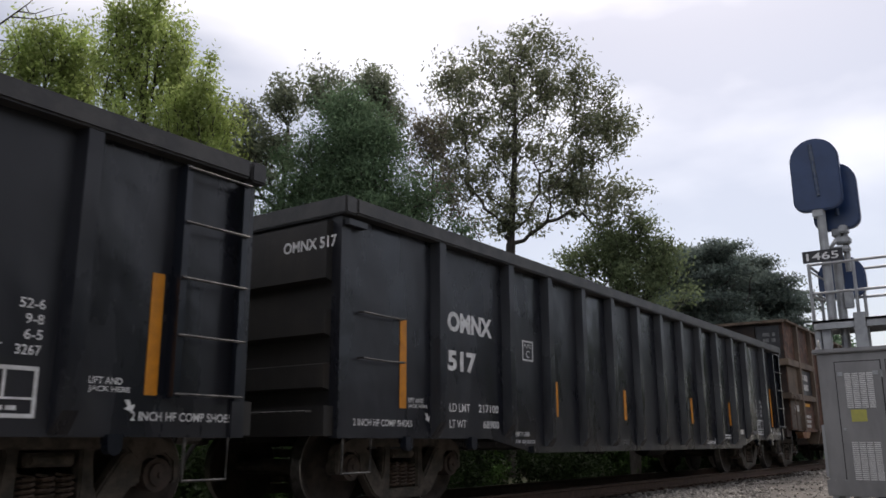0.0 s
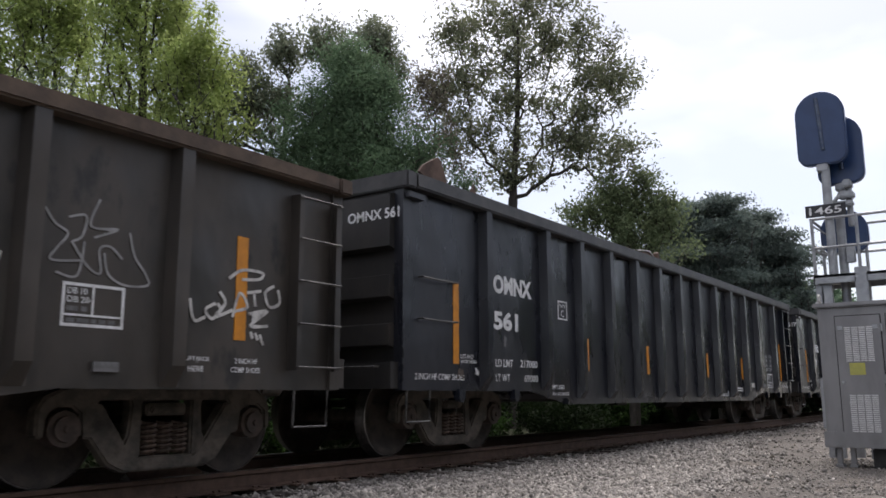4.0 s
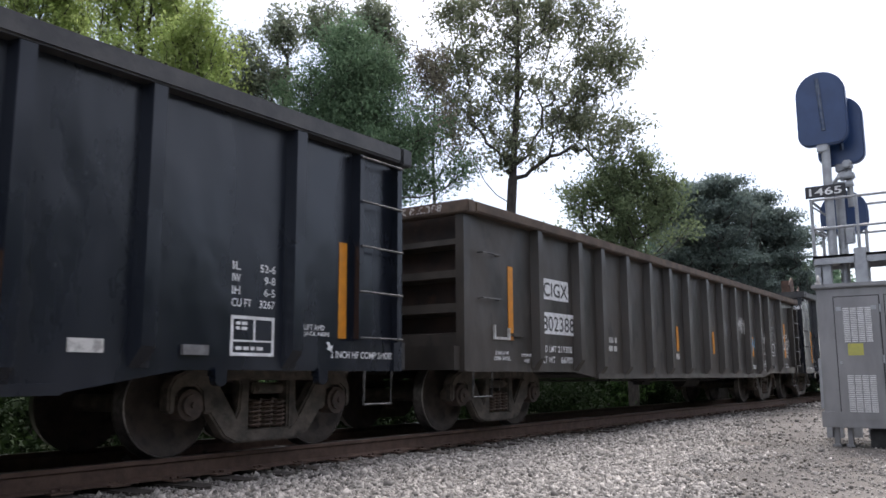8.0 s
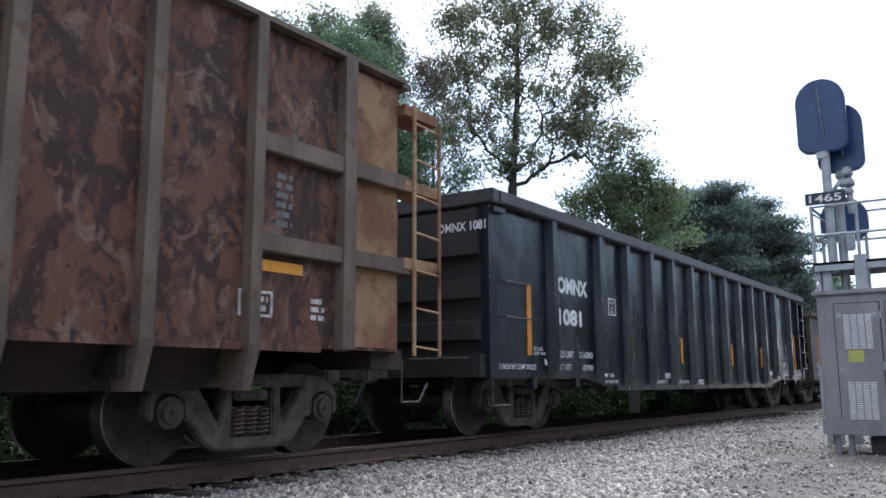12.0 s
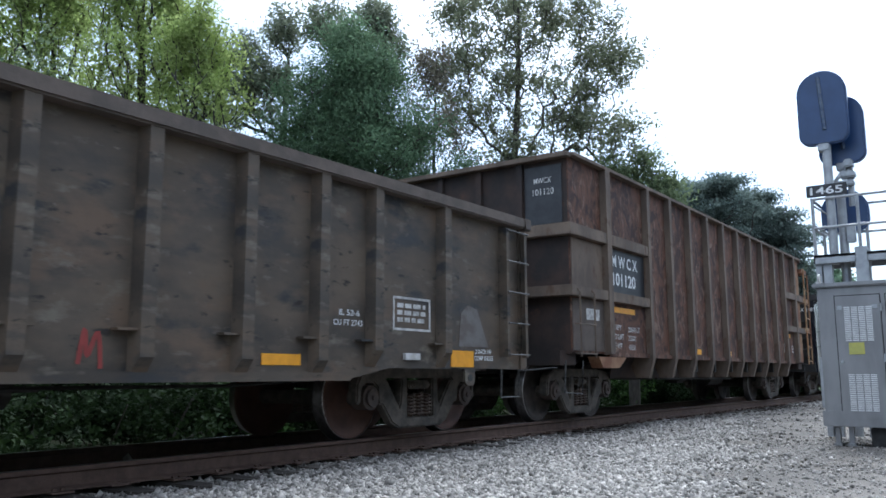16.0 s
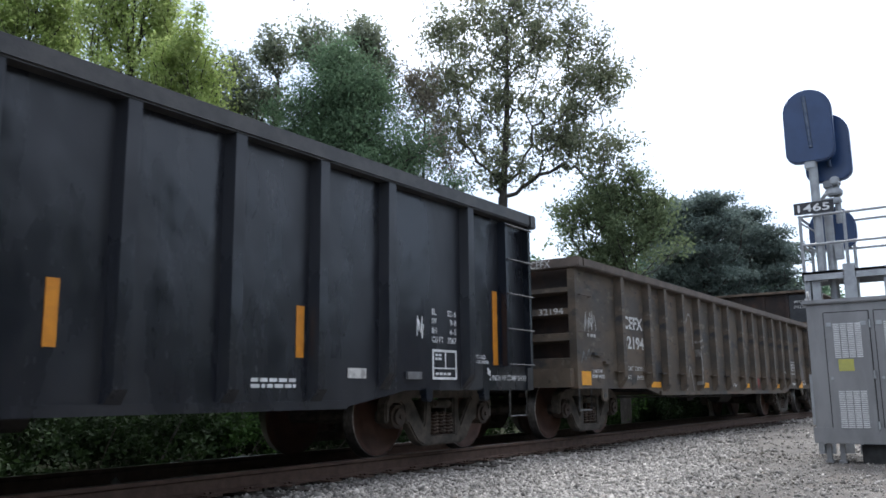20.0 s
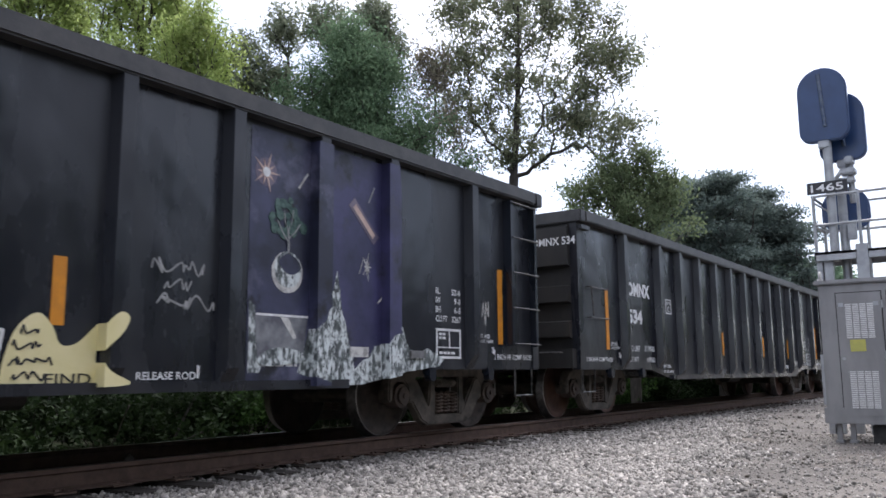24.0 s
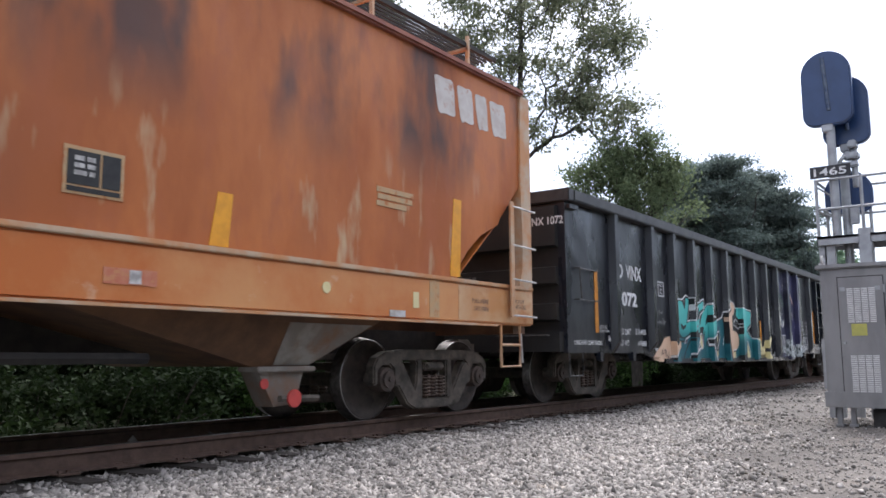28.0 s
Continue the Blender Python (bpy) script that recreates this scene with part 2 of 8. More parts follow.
LADDER_TAN = material("worn_tan_ladder_paint", (0.34, 0.25, 0.14), (0.30, 0.15, 0.07), 5, rough=0.7, bump=0.08, fine=25, spots=(0.14, 0.06, 0.03), spot_scale=7, spot_range=(0.55, 0.66))
ORANGE = material("stained_orange_paint", (0.47, 0.14, 0.026), (0.34, 0.092, 0.02), 0.9, rough=0.5, rough2=0.7, bump=0.05, fine=16,
                  spots=(0.36, 0.10, 0.03), spot_scale=2.6, spot_range=(0.5, 0.7), stretch=(1, 1, 0.4))
stained(ORANGE)
ORANGE_SILL = material("orange_sill_paint", (0.48, 0.135, 0.026), (0.58, 0.27, 0.10), 0.55, rough=0.55, bump=0.05, fine=20,
                       spots=(0.62, 0.42, 0.28), spot_scale=2.5, spot_range=(0.62, 0.74))
TAN_SILL = material("worn_tan_sill_paint", (0.50, 0.235, 0.085), (0.58, 0.40, 0.24), 1.1, mix=(0.4, 0.65), rough=0.5, bump=0.05, fine=20, spots=(0.42, 0.15, 0.04), spot_scale=3.0, spot_range=(0.56, 0.7))
PALE_RUST = material("pale_rusty_paint", (0.48, 0.36, 0.25), (0.50, 0.24, 0.10), 3, rough=0.6, bump=0.08, fine=25)
REDDISH = material("red_brown_edge_paint", (0.22, 0.07, 0.045), (0.28, 0.10, 0.06), 4, rough=0.6, bump=0.05)
TRUCK = material("dirty_truck_iron", (0.065, 0.058, 0.05), (0.125, 0.104, 0.086), 7, rough=0.85, bump=0.25, fine=40, spots=(0.03, 0.026, 0.022), spot_scale=5, spot_range=(0.5, 0.7))
CAP = material("rusty_bearing_cap_iron", (0.06, 0.046, 0.04), (0.10, 0.074, 0.062), 9, rough=0.8, bump=0.2, fine=40)
WHEEL = material("brown_wheel_steel", (0.045, 0.038, 0.034), (0.075, 0.06, 0.052), 5, rough=0.85, bump=0.12, fine=30, spots=(0.02, 0.018, 0.017), spot_scale=7, spot_range=(0.5, 0.7))
RIM_EDGE = material("bright_worn_rim_edge", (0.5, 0.49, 0.48), (0.35, 0.34, 0.33), 20, rough=0.35, metal=0.9)
WHEEL_RUST = material("rusty_wheel_steel", (0.07, 0.035, 0.025), (0.10, 0.05, 0.035), 5, rough=0.7, bump=0.1, fine=30)
SPRING = material("rusty_coil_spring", (0.08, 0.058, 0.047), (0.13, 0.09, 0.07), 8, rough=0.7)
TREAD = material("worn_wheel_tread", (0.13, 0.12, 0.115), (0.08, 0.075, 0.07), 20, rough=0.45, metal=0.8)
DARK = material("dark_underframe", (0.014, 0.013, 0.013), (0.03, 0.027, 0.024), 5, rough=0.8, bump=0.1)
GRAB = material("worn_grab_iron", (0.03, 0.03, 0.031), (0.10, 0.095, 0.09), 9, rough=0.5, metal=0.3)
PALE_BAR = material("pale_worn_iron", (0.5, 0.5, 0.5), (0.35, 0.33, 0.3), 9, rough=0.5)
STRIPE = material("amber_reflective_stripe", (0.62, 0.24, 0.015), (0.5, 0.19, 0.015), 9, rough=0.45)
STRIPE_NEW = material("yellow_reflective_stripe", (0.76, 0.34, 0.012), (0.66, 0.29, 0.012), 9, rough=0.45)
WHITE = material("white_stencil_paint", (0.72, 0.73, 0.74), (0.55, 0.55, 0.55), 14, rough=0.6)
OFFWHITE = material("worn_white_paint", (0.55, 0.54, 0.52), (0.3, 0.29, 0.28), 12, mix=(0.45, 0.6), rough=0.7)
FADED_WHITE = material("faded_white_logo_paint", (0.50, 0.44, 0.40), (0.58, 0.54, 0.50), 6, rough=0.6, spots=(0.42, 0.18, 0.09), spot_scale=8, spot_range=(0.58, 0.72))
CARDBOARD = material("pale_cardboard", (0.42, 0.34, 0.25), (0.3, 0.23, 0.16), 6, rough=0.9)
CHALK = material("thin_chalky_spray", (0.26, 0.25, 0.235), (0.13, 0.115, 0.10), 11, mix=(0.4, 0.62), rough=0.8)
GREY_TAG = material("thin_grey_white_spray", (0.30, 0.30, 0.30), (0.2, 0.2, 0.2), 10, rough=0.6)
RUSTY_WHITE = material("rust_eaten_white_paint", (0.5, 0.48, 0.45), (0.42, 0.38, 0.34), 9, rough=0.7, spots=(0.09, 0.045, 0.03), spot_scale=16, spot_range=(0.48, 0.56))
SCRATCHED = material("scratched_white_stencil_paint", (0.66, 0.66, 0.65), (0.5, 0.49, 0.47), 9, rough=0.7, spots=(0.07, 0.06, 0.05), spot_scale=13, spot_range=(0.58, 0.62))
DARK_STENCIL = material("dark_faded_stencil", (0.10, 0.075, 0.06), (0.2, 0.12, 0.08), 14, rough=0.7)
POOL_PAINT = material("pale_grey_mural_paint", (0.22, 0.23, 0.24), (0.09, 0.09, 0.11), 4, rough=0.6)
GREY_INK = material("faint_grey_stencil", (0.16, 0.16, 0.165), (0.1, 0.1, 0.1), 12, rough=0.7)
INK = material("black_ink", (0.01, 0.01, 0.011), (0.02, 0.02, 0.02), 12, rough=0.5)
BOARD = material("black_painted_board", (0.012, 0.013, 0.017), (0.025, 0.026, 0.03), 4, rough=0.5)
RAIL = material("rusted_rail_steel", (0.075, 0.045, 0.034), (0.11, 0.068, 0.05), 8, rough=0.8, bump=0.15, fine=60)
RAIL_TOP = material("polished_rail_head", (0.30, 0.29, 0.28), (0.22, 0.2, 0.19), 6, rough=0.4, metal=0.8)
TIE = material("creosoted_tie_wood", (0.045, 0.036, 0.03), (0.08, 0.066, 0.055), 9, rough=0.85, bump=0.3, fine=30, per="object", stretch=(6, 0.6, 6))
STONE = material("grey_ballast_stone", (0.30, 0.278, 0.252), (0.14, 0.129, 0.118), 14, rough=0.85, bump=0.2, fine=60, per="island",
                 spots=(0.27, 0.225, 0.175), spot_scale=3, spot_range=(0.62, 0.75))
EARTH = material("trodden_gravel_and_earth", (0.085, 0.075, 0.066), (0.135, 0.12, 0.105), 1.2, rough=0.95, bump=0.9, fine=38,
                 spots=(0.15, 0.12, 0.095), spot_scale=0.9, spot_range=(0.58, 0.75))
CLOD = material("dark_damp_clods", (0.035, 0.03, 0.024), (0.07, 0.06, 0.045), 9, rough=0.95)
GRASS = material("grass_and_leaf_litter", (0.04, 0.06, 0.022), (0.06, 0.055, 0.03), 1.0, rough=0.95, bump=0.8, fine=20)
GALV = material("galvanised_steel", (0.36, 0.375, 0.39), (0.28, 0.29, 0.305), 6, rough=0.45, metal=0.35, bump=0.04, fine=40)
CABINET = material("grey_aluminium_cabinet", (0.25, 0.25, 0.255), (0.20, 0.2, 0.205), 3, rough=0.5, metal=0.3, bump=0.03, fine=30, stretch=(1, 1, 0.4))
LOUVRE = material("pale_louvre_metal", (0.74, 0.74, 0.74), (0.6, 0.6, 0.6), 20, rough=0.45, metal=0.2)
TARGET = material("dark_blue_black_signal_paint", (0.014, 0.037, 0.105), (0.020, 0.048, 0.13), 3, rough=0.32)
YELLOW_PLATE = material("faded_yellow_label", (0.45, 0.43, 0.10), (0.38, 0.37, 0.1), 10, rough=0.5)
BROWN_STEEL = material("dark_rusty_chute_steel", (0.085, 0.042, 0.022), (0.15, 0.075, 0.036), 3, rough=0.75, bump=0.1, fine=20)
WORN_CHUTE = material("worn_grey_and_rust_sheet", (0.20, 0.18, 0.16), (0.22, 0.11, 0.055), 2.2, mix=(0.45, 0.65), rough=0.6, bump=0.06, fine=18,
                      spots=(0.30, 0.28, 0.25), spot_scale=3, spot_range=(0.5, 0.66))
CONCRETE = material("dark_concrete_footing", (0.02, 0.02, 0.02), (0.04, 0.04, 0.04), 8, rough=0.9, bump=0.2)
BARK = material("grey_brown_bark", (0.036, 0.031, 0.027), (0.066, 0.056, 0.05), 12, rough=0.9, bump=0.5, fine=25, stretch=(1, 1, 0.3))
def fading(name, low, high, z0, z1):
    """Spray paint that fades from one colour into another with height."""
    m = material(name, high, tuple(v * 1.12 for v in high), 3, rough=0.45)
    n, l = m.node_tree.nodes, m.node_tree.links
    b = n["Principled BSDF"]
    old = b.inputs["Base Color"].links[0].from_socket
    place, part_z, step, mx = n.new("ShaderNodeTexCoord"), n.new("ShaderNodeSeparateXYZ"), n.new("ShaderNodeMapRange"), n.new("ShaderNodeMix")
    step.interpolation_type = "SMOOTHSTEP"
    step.inputs[1].default_value, step.inputs[2].default_value = z0, z1
    mx.data_type = "RGBA"
    mx.inputs[6].default_value = (*low, 1)
    l.new(place.outputs["Object"], part_z.inputs[0])
    l.new(part_z.outputs[2], step.inputs[0])
    l.new(step.outputs[0], mx.inputs[0])
    l.new(old, mx.inputs[7])
    l.new(mx.outputs[2], b.inputs["Base Color"])
    return m


TEAL = fading("teal_spray_paint", (0.008, 0.115, 0.14), (0.075, 0.46, 0.43), 0.95, 1.32)
TEAL_DEEP = material("deep_teal_spray_paint", (0.006, 0.095, 0.125), (0.012, 0.14, 0.165), 3, rough=0.45,
                     spots=(0.03, 0.03, 0.09), spot_scale=4, spot_range=(0.6, 0.75))
MAUVE = material("mauve_spray_paint", (0.20, 0.12, 0.15), (0.3, 0.2, 0.22), 5, rough=0.5)
PEACH = material("peach_spray_paint", (0.62, 0.42, 0.28), (0.68, 0.48, 0.34), 3, rough=0.5)
CREAM = material("pale_yellow_spray_paint", (0.62, 0.55, 0.28), (0.68, 0.6, 0.34), 3, rough=0.5)
MAROON = material("dark_maroon_spray_paint", (0.05, 0.02, 0.04), (0.03, 0.015, 0.03), 3, rough=0.5)
NIGHT = material("night_blue_mural_paint", (0.012, 0.014, 0.030), (0.045, 0.048, 0.10), 1.3, mix=(0.4, 0.65), rough=0.45, spots=(0.16, 0.16, 0.24), spot_scale=2.1, spot_range=(0.56, 0.8),
                 stains=(((0.004, 0.005, 0.008), 2.4, 0.56, 0.66), ((0.5, 0.5, 0.55), 34.0, 0.74, 0.78)))
INDIGO = material("indigo_mural_paint", (0.016, 0.017, 0.048), (0.046, 0.044, 0.115), 1.6, mix=(0.4, 0.62), rough=0.45, spots=(0.18, 0.17, 0.29), spot_scale=2.0, spot_range=(0.58, 0.8),
                  stains=(((0.008, 0.009, 0.02), 2.0, 0.55, 0.68), ((0.5, 0.5, 0.6), 34.0, 0.74, 0.78)))
ROCK_PAINT = material("grey_rock_mural_paint", (0.075, 0.09, 0.09), (0.58, 0.62, 0.62), 17, mix=(0.44, 0.56), rough=0.6, spots=(0.03, 0.035, 0.04), spot_scale=24, spot_range=(0.56, 0.62), stretch=(1.3, 1, 0.6))
BLUE_TAG = material("blue_spray_tag", (0.16, 0.36, 0.52), (0.10, 0.27, 0.44), 6, rough=0.5)
RED_MARK = material("red_target_mark", (0.6, 0.07, 0.06), (0.5, 0.06, 0.05), 8, rough=0.5)
DULL_CREAM = material("dull_faded_cream_paint", (0.42, 0.30, 0.17), (0.50, 0.30, 0.14), 7, mix=(0.4, 0.65), rough=0.7, spots=(0.40, 0.15, 0.05), spot_scale=11, spot_range=(0.55, 0.68))
SCRAP = material("rusty_scrap", (0.06, 0.035, 0.025), (0.12, 0.075, 0.055), 4, rough=0.85, bump=0.2)


# ---- building blocks ----
def mesh_of(name, verts, faces, mat, smooth=False):
    me = bpy.data.meshes.new(name)
    me.from_pydata([tuple(v) for v in verts], [], faces)
    for m in (mat if isinstance(mat, (list, tuple)) else [mat]):
        me.materials.append(m)
    if smooth:
        me.polygons.foreach_set("use_smooth", [True] * len(me.polygons))
    me.update()
    return me


def part(name, shape, mat=None, parent=None, label="", at=None):
    """One mesh object under a thing: shape is a bmesh or a finished mesh."""
    if isinstance(shape, bmesh.types.BMesh):
        me = bpy.data.meshes.new(name)
        bmesh.ops.recalc_face_normals(shape, faces=shape.faces)
        shape.to_mesh(me)
        shape.free()
        me.materials.append(mat)
    else:
        me = shape
    ob = new(name, me)
    ob.parent = parent
    if at is not None:
        ob.matrix_basis = at
    return tagged(ob, label)


def box(bm, x0, x1, y0, y1, z0, z1, bevel=0.0):
    vs = [bm.verts.new((x, y, z)) for x in (x0, x1) for y in (y0, y1) for z in (z0, z1)]
    fs = [bm.faces.new([vs[i] for i in f]) for f in ((0, 1, 3, 2), (4, 6, 7, 5), (0, 4, 5, 1), (2, 3, 7, 6), (0, 2, 6, 4), (1, 5, 7, 3))]
    if bevel:
        bmesh.ops.bevel(bm, geom=list({e for f in fs for e in f.edges}), offset=bevel, segments=2, affect="EDGES")
    return bm


def boxes(*dims, bevel=0.0):
    bm = bmesh.new()
    for d in dims:
        box(bm, *d, bevel=bevel)
    return bm


def tube(bm, path, radius, sides=8, r_end=None):
    """A round bar along a path of points, tapering to r_end."""
    path = [Vector(p) for p in path]
    r_end = radius if r_end is None else r_end
    rings = []
    for i, p in enumerate(path):
        way_on = (path[min(i + 1, len(path) - 1)] - path[max(i - 1, 0)]).normalized()
        side = way_on.cross(Vector((0, 0, 1)) if abs(way_on.z) < 0.9 else Vector((1, 0, 0))).normalized()
        up = side.cross(way_on)
        r = radius + (r_end - radius) * i / max(1, len(path) - 1)
        rings.append([bm.verts.new(p + (side * math.cos(a) + up * math.sin(a)) * r) for a in
                      [2 * math.pi * k / sides for k in range(sides)]])
    for a, c in zip(rings, rings[1:]):
        for k in range(sides):
            bm.faces.new((a[k], a[(k + 1) % sides], c[(k + 1) % sides], c[k]))
    bm.faces.new(rings[0])
    bm.faces.new(list(reversed(rings[-1])))
    return bm


def bars(*paths, radius=0.012, sides=6):
    bm = bmesh.new()
    for p in paths:
        tube(bm, p, radius, sides)
    return bm


def slab(bm, outline, y0, y1):
    """A plate with an outline of (x, z) points between two y planes."""
    a = [bm.verts.new((x, y0, z)) for x, z in outline]
    c = [bm.verts.new((x, y1, z)) for x, z in outline]
    bm.faces.new(a)
    bm.faces.new(list(reversed(c)))
    for i in range(len(a)):
        j = (i + 1) % len(a)
        bm.faces.new((a[i], c[i], c[j], a[j]))
    return bm


def disc(bm, centre, radius, y0, y1, sides=28, hole=0.0):
    cx, cz = centre
    return slab(bm, [(cx + radius * math.cos(2 * math.pi * k / sides), cz + radius * math.sin(2 * math.pi * k / sides)) for k in range(sides)], y0, y1)


def lathe(profile, mats, sides=32):
    """A turned body about the y axis; profile of (y, radius, slot)."""
    verts, faces, slots = [], [], []
    for k in range(sides):
        a = 2 * math.pi * k / sides
        verts += [(r * math.cos(a), y, r * math.sin(a)) for y, r, _ in profile]
    n = len(profile)
    for k in range(sides):
        for i in range(n - 1):
            j = (k + 1) % sides
            faces.append((k * n + i, k * n + i + 1, j * n + i + 1, j * n + i))
            slots.append(profile[i][2])
    me = mesh_of("wheel", verts, faces, mats, True)
    me.polygons.foreach_set("material_index", slots)
    return me


LETTERS = {}


def letters(text, wide, high, bold=0.012):
    """Flat lettering as triangles in a box of wide x high, from the built-in font."""
    key = (text, round(wide, 3), round(high, 3), bold)
    if key not in LETTERS:
        cu = bpy.data.curves.new("lettering", "FONT")
        cu.body, cu.size, cu.offset, cu.resolution_u = text, 1.0, bold, 3
        ob = bpy.data.objects.new("lettering", cu)
        scene.collection.objects.link(ob)
        me = bpy.data.meshes.new_from_object(ob.evaluated_get(bpy.context.evaluated_depsgraph_get()))
        bpy.data.objects.remove(ob)
        bpy.data.curves.remove(cu)
        vs = np.array([v.co[:2] for v in me.vertices])
        lo, hi = vs.min(0), vs.max(0)
        vs = (vs - lo) / (hi - lo) * (wide, high)
        LETTERS[key] = (vs, [tuple(p.vertices) for p in me.polygons])
        bpy.data.meshes.remove(me)
    return LETTERS[key]


SIDE = -1.55            # near side sheet of a car, in the car's own space


def lettering(car, text, x, z, wide, high, mat=None, y=SIDE - 0.004, bold=0.012, end=False, name="letter"):
    """Lettering on the near side (left foot at x, z) or on the tail end of a car (left foot at y = x): large letters are parts of their own, small print is one part."""
    vs, fs = letters(text, wide, high, bold)
    co = [(y, x - u, z + v) for u, v in vs] if end else [(x + u, y, z + v) for u, v in vs]
    if high < 0.085:
        return tagged(part("small_print", mesh_of("small_print", co, fs, mat or WHITE), parent=car), kind="stuff")
    owner = list(range(len(vs)))

    def root(i):
        while owner[i] != i:
            i = owner[i]
        return i

    for f in fs:
        for i in f[1:]:
            owner[root(i)] = root(f[0])
    groups = {}
    for f in fs:
        groups.setdefault(root(f[0]), []).append(f)
    for faces in groups.values():
        used = sorted({i for f in faces for i in f})
        at = {i: k for k, i in enumerate(used)}
        last = part(name, mesh_of(name, [co[i] for i in used], [tuple(at[i] for i in f) for f in faces], mat or WHITE), parent=car)
    return last


def bar_rows(car, x, z, wide, high, rows=1, mat=None, y=SIDE - 0.004, seed=0, end=False):
    """Writing too small to be read: rows of plain bars."""
    rnd, bm = random.Random(seed), bmesh.new()
    step = high / (rows * 1.6 - 0.6)
    for r in range(rows):
        u, zz = 0.0, z + high - step - r * step * 1.6
        while u < wide - 0.01:
            w = min(rnd.uniform(1.2, 3.2) * step, wide - u)
            if end:
                box(bm, y - 0.001, y + 0.001, x - u - w, x - u, zz, zz + step)
            else:
                box(bm, x + u, x + u + w, y - 0.001, y + 0.001, zz, zz + step)
            u += w + 0.7 * step
    return tagged(part("stencil_bars", bm, mat or WHITE, car), kind="stuff")


def patch(car, name, x0, x1, z0, z1, mat, y=SIDE - 0.004, thick=0.003, label=""):
    return part(name, boxes((x0, x1, y - thick, y + 0.003, z0, z1)), mat, car, label)


def ring_box(car, x0, x1, z0, z1, t, mat=None, y=SIDE - 0.004, name="stencil_frame"):
    return part(name, boxes((x0, x1, y - .002, y + .002, z0, z0 + t), (x0, x1, y - .002, y + .002, z1 - t, z1),
                            (x0, x0 + t, y - .002, y + .002, z0 + t, z1 - t), (x1 - t, x1, y - .002, y + .002, z0 + t, z1 - t)), mat or WHITE, car)


def rounded(points, steps=5):
    """A closed smooth outline through the points."""
    out, n = [], len(points)
    for i in range(n):
        p0, p1, p2, p3 = (Vector(points[(i + k - 1) % n]) for k in range(4))
        for s in range(steps):
            t = s / steps
            out.append(tuple(0.5 * ((2 * p1) + (p2 - p0) * t + (2 * p0 - 5 * p1 + 4 * p2 - p3) * t * t + (3 * p1 - p0 - 3 * p2 + p3) * t ** 3)))
    return out


def draped(car, name, outline, posts, mat, lift=0.004, half=0.094, deep=0.115, step=0.02, label=""):
    """Spray paint over side sheet and posts alike: the outline (x, z) is cut into upright strips that follow the side's profile."""
    x0, x1 = min(p[0] for p in outline), max(p[0] for p in outline)
    half = half + lift
    cuts = set(np.arange(x0 + 1e-4, x1, step)) | {x1 - 1e-4}
    line = []
    for p in posts:
        for e in (p - half, p + half):
            if x0 < e < x1:
                cuts.add(e)
    inside = lambda x: any(abs(x - p) < half for p in posts)
    for x in sorted(cuts):
        edge = min((abs(abs(x - p) - half) for p in posts), default=9) < 1e-6
        if edge:
            before = inside(x - 1e-4)
            line += [(x, SIDE - lift - (deep if before else 0)), (x, SIDE - lift - (deep if not before else 0))]
        else:
            line.append((x, SIDE - lift - (deep if inside(x) else 0)))
    verts, faces, last, last_x = [], [], None, None
    n = len(outline)
    for x, y in line:
        zs = []
        for i in range(n):
            (ax, az), (cx, cz) = outline[i], outline[(i + 1) % n]
            if (ax <= x < cx) or (cx <= x < ax):
                zs.append(az + (cz - az) * (x - ax) / (cx - ax))
        zs.sort()
        now = []
        for lo, hi in zip(zs[::2], zs[1::2]):
            verts += [(x, y, lo), (x, y, hi)]
            now.append((len(verts) - 2, len(verts) - 1, lo, hi))
        if last is not None:
            for a in last:
                for c in now:
                    if min(a[3], c[3]) > max(a[2], c[2]) - 0.002:
                        faces.append((a[0], c[0], c[1], a[1]))
        last = now
    return part(name, mesh_of(name, verts, faces, mat), parent=car, label=label)


def inset(outline, by):
    """An outline drawn in by a line's width."""
    area = sum(p[0] * q[1] - q[0] * p[1] for p, q in zip(outline, outline[1:] + outline[:1]))
    turn = 1 if area > 0 else -1
    out = []
    for i, p in enumerate(outline):
        a = (Vector(p) - Vector(outline[i - 1])).normalized()
        c = (Vector(outline[(i + 1) % len(outline)]) - Vector(p)).normalized()
        nrm = Vector((-a.y - c.y, a.x + c.x)) * turn
        nrm = nrm.normalized() if nrm.length > 1e-3 else Vector((0, 0))
        miter = 1 / max(0.5, abs(nrm.dot(Vector((-a.y, a.x)))))
        q = Vector(p) + nrm * by * miter
        out.append((q.x, 0.6 if p[1] < 0.63 else max(q.y, 0.6)))
    return out


def flowing(points, steps=5):
    """An open smooth line through the points."""
    out, n = [], len(points)
    for i in range(n - 1):
        p0, p1, p2, p3 = (Vector(points[min(max(i + k, 0), n - 1)]) for k in (-1, 0, 1, 2))
        for s in range(steps):
            t = s / steps
            out.append(tuple(0.5 * ((2 * p1) + (p2 - p0) * t + (2 * p0 - 5 * p1 + 4 * p2 - p3) * t * t + (3 * p1 - p0 - 3 * p2 + p3) * t ** 3)))
    return out + [tuple(points[-1])]


def stroke(points, width):
    """The outline of a brush line."""
    left, right = [], []
    for i, p in enumerate(points):
        a, c = Vector(points[max(i - 1, 0)]), Vector(points[min(i + 1, len(points) - 1)])
        d = (c - a).normalized()
        nrm = Vector((-d.y, d.x)) * width / 2
        left.append(tuple(Vector(p) + nrm))
        right.append(tuple(Vector(p) - nrm))
    return left + right[::-1]


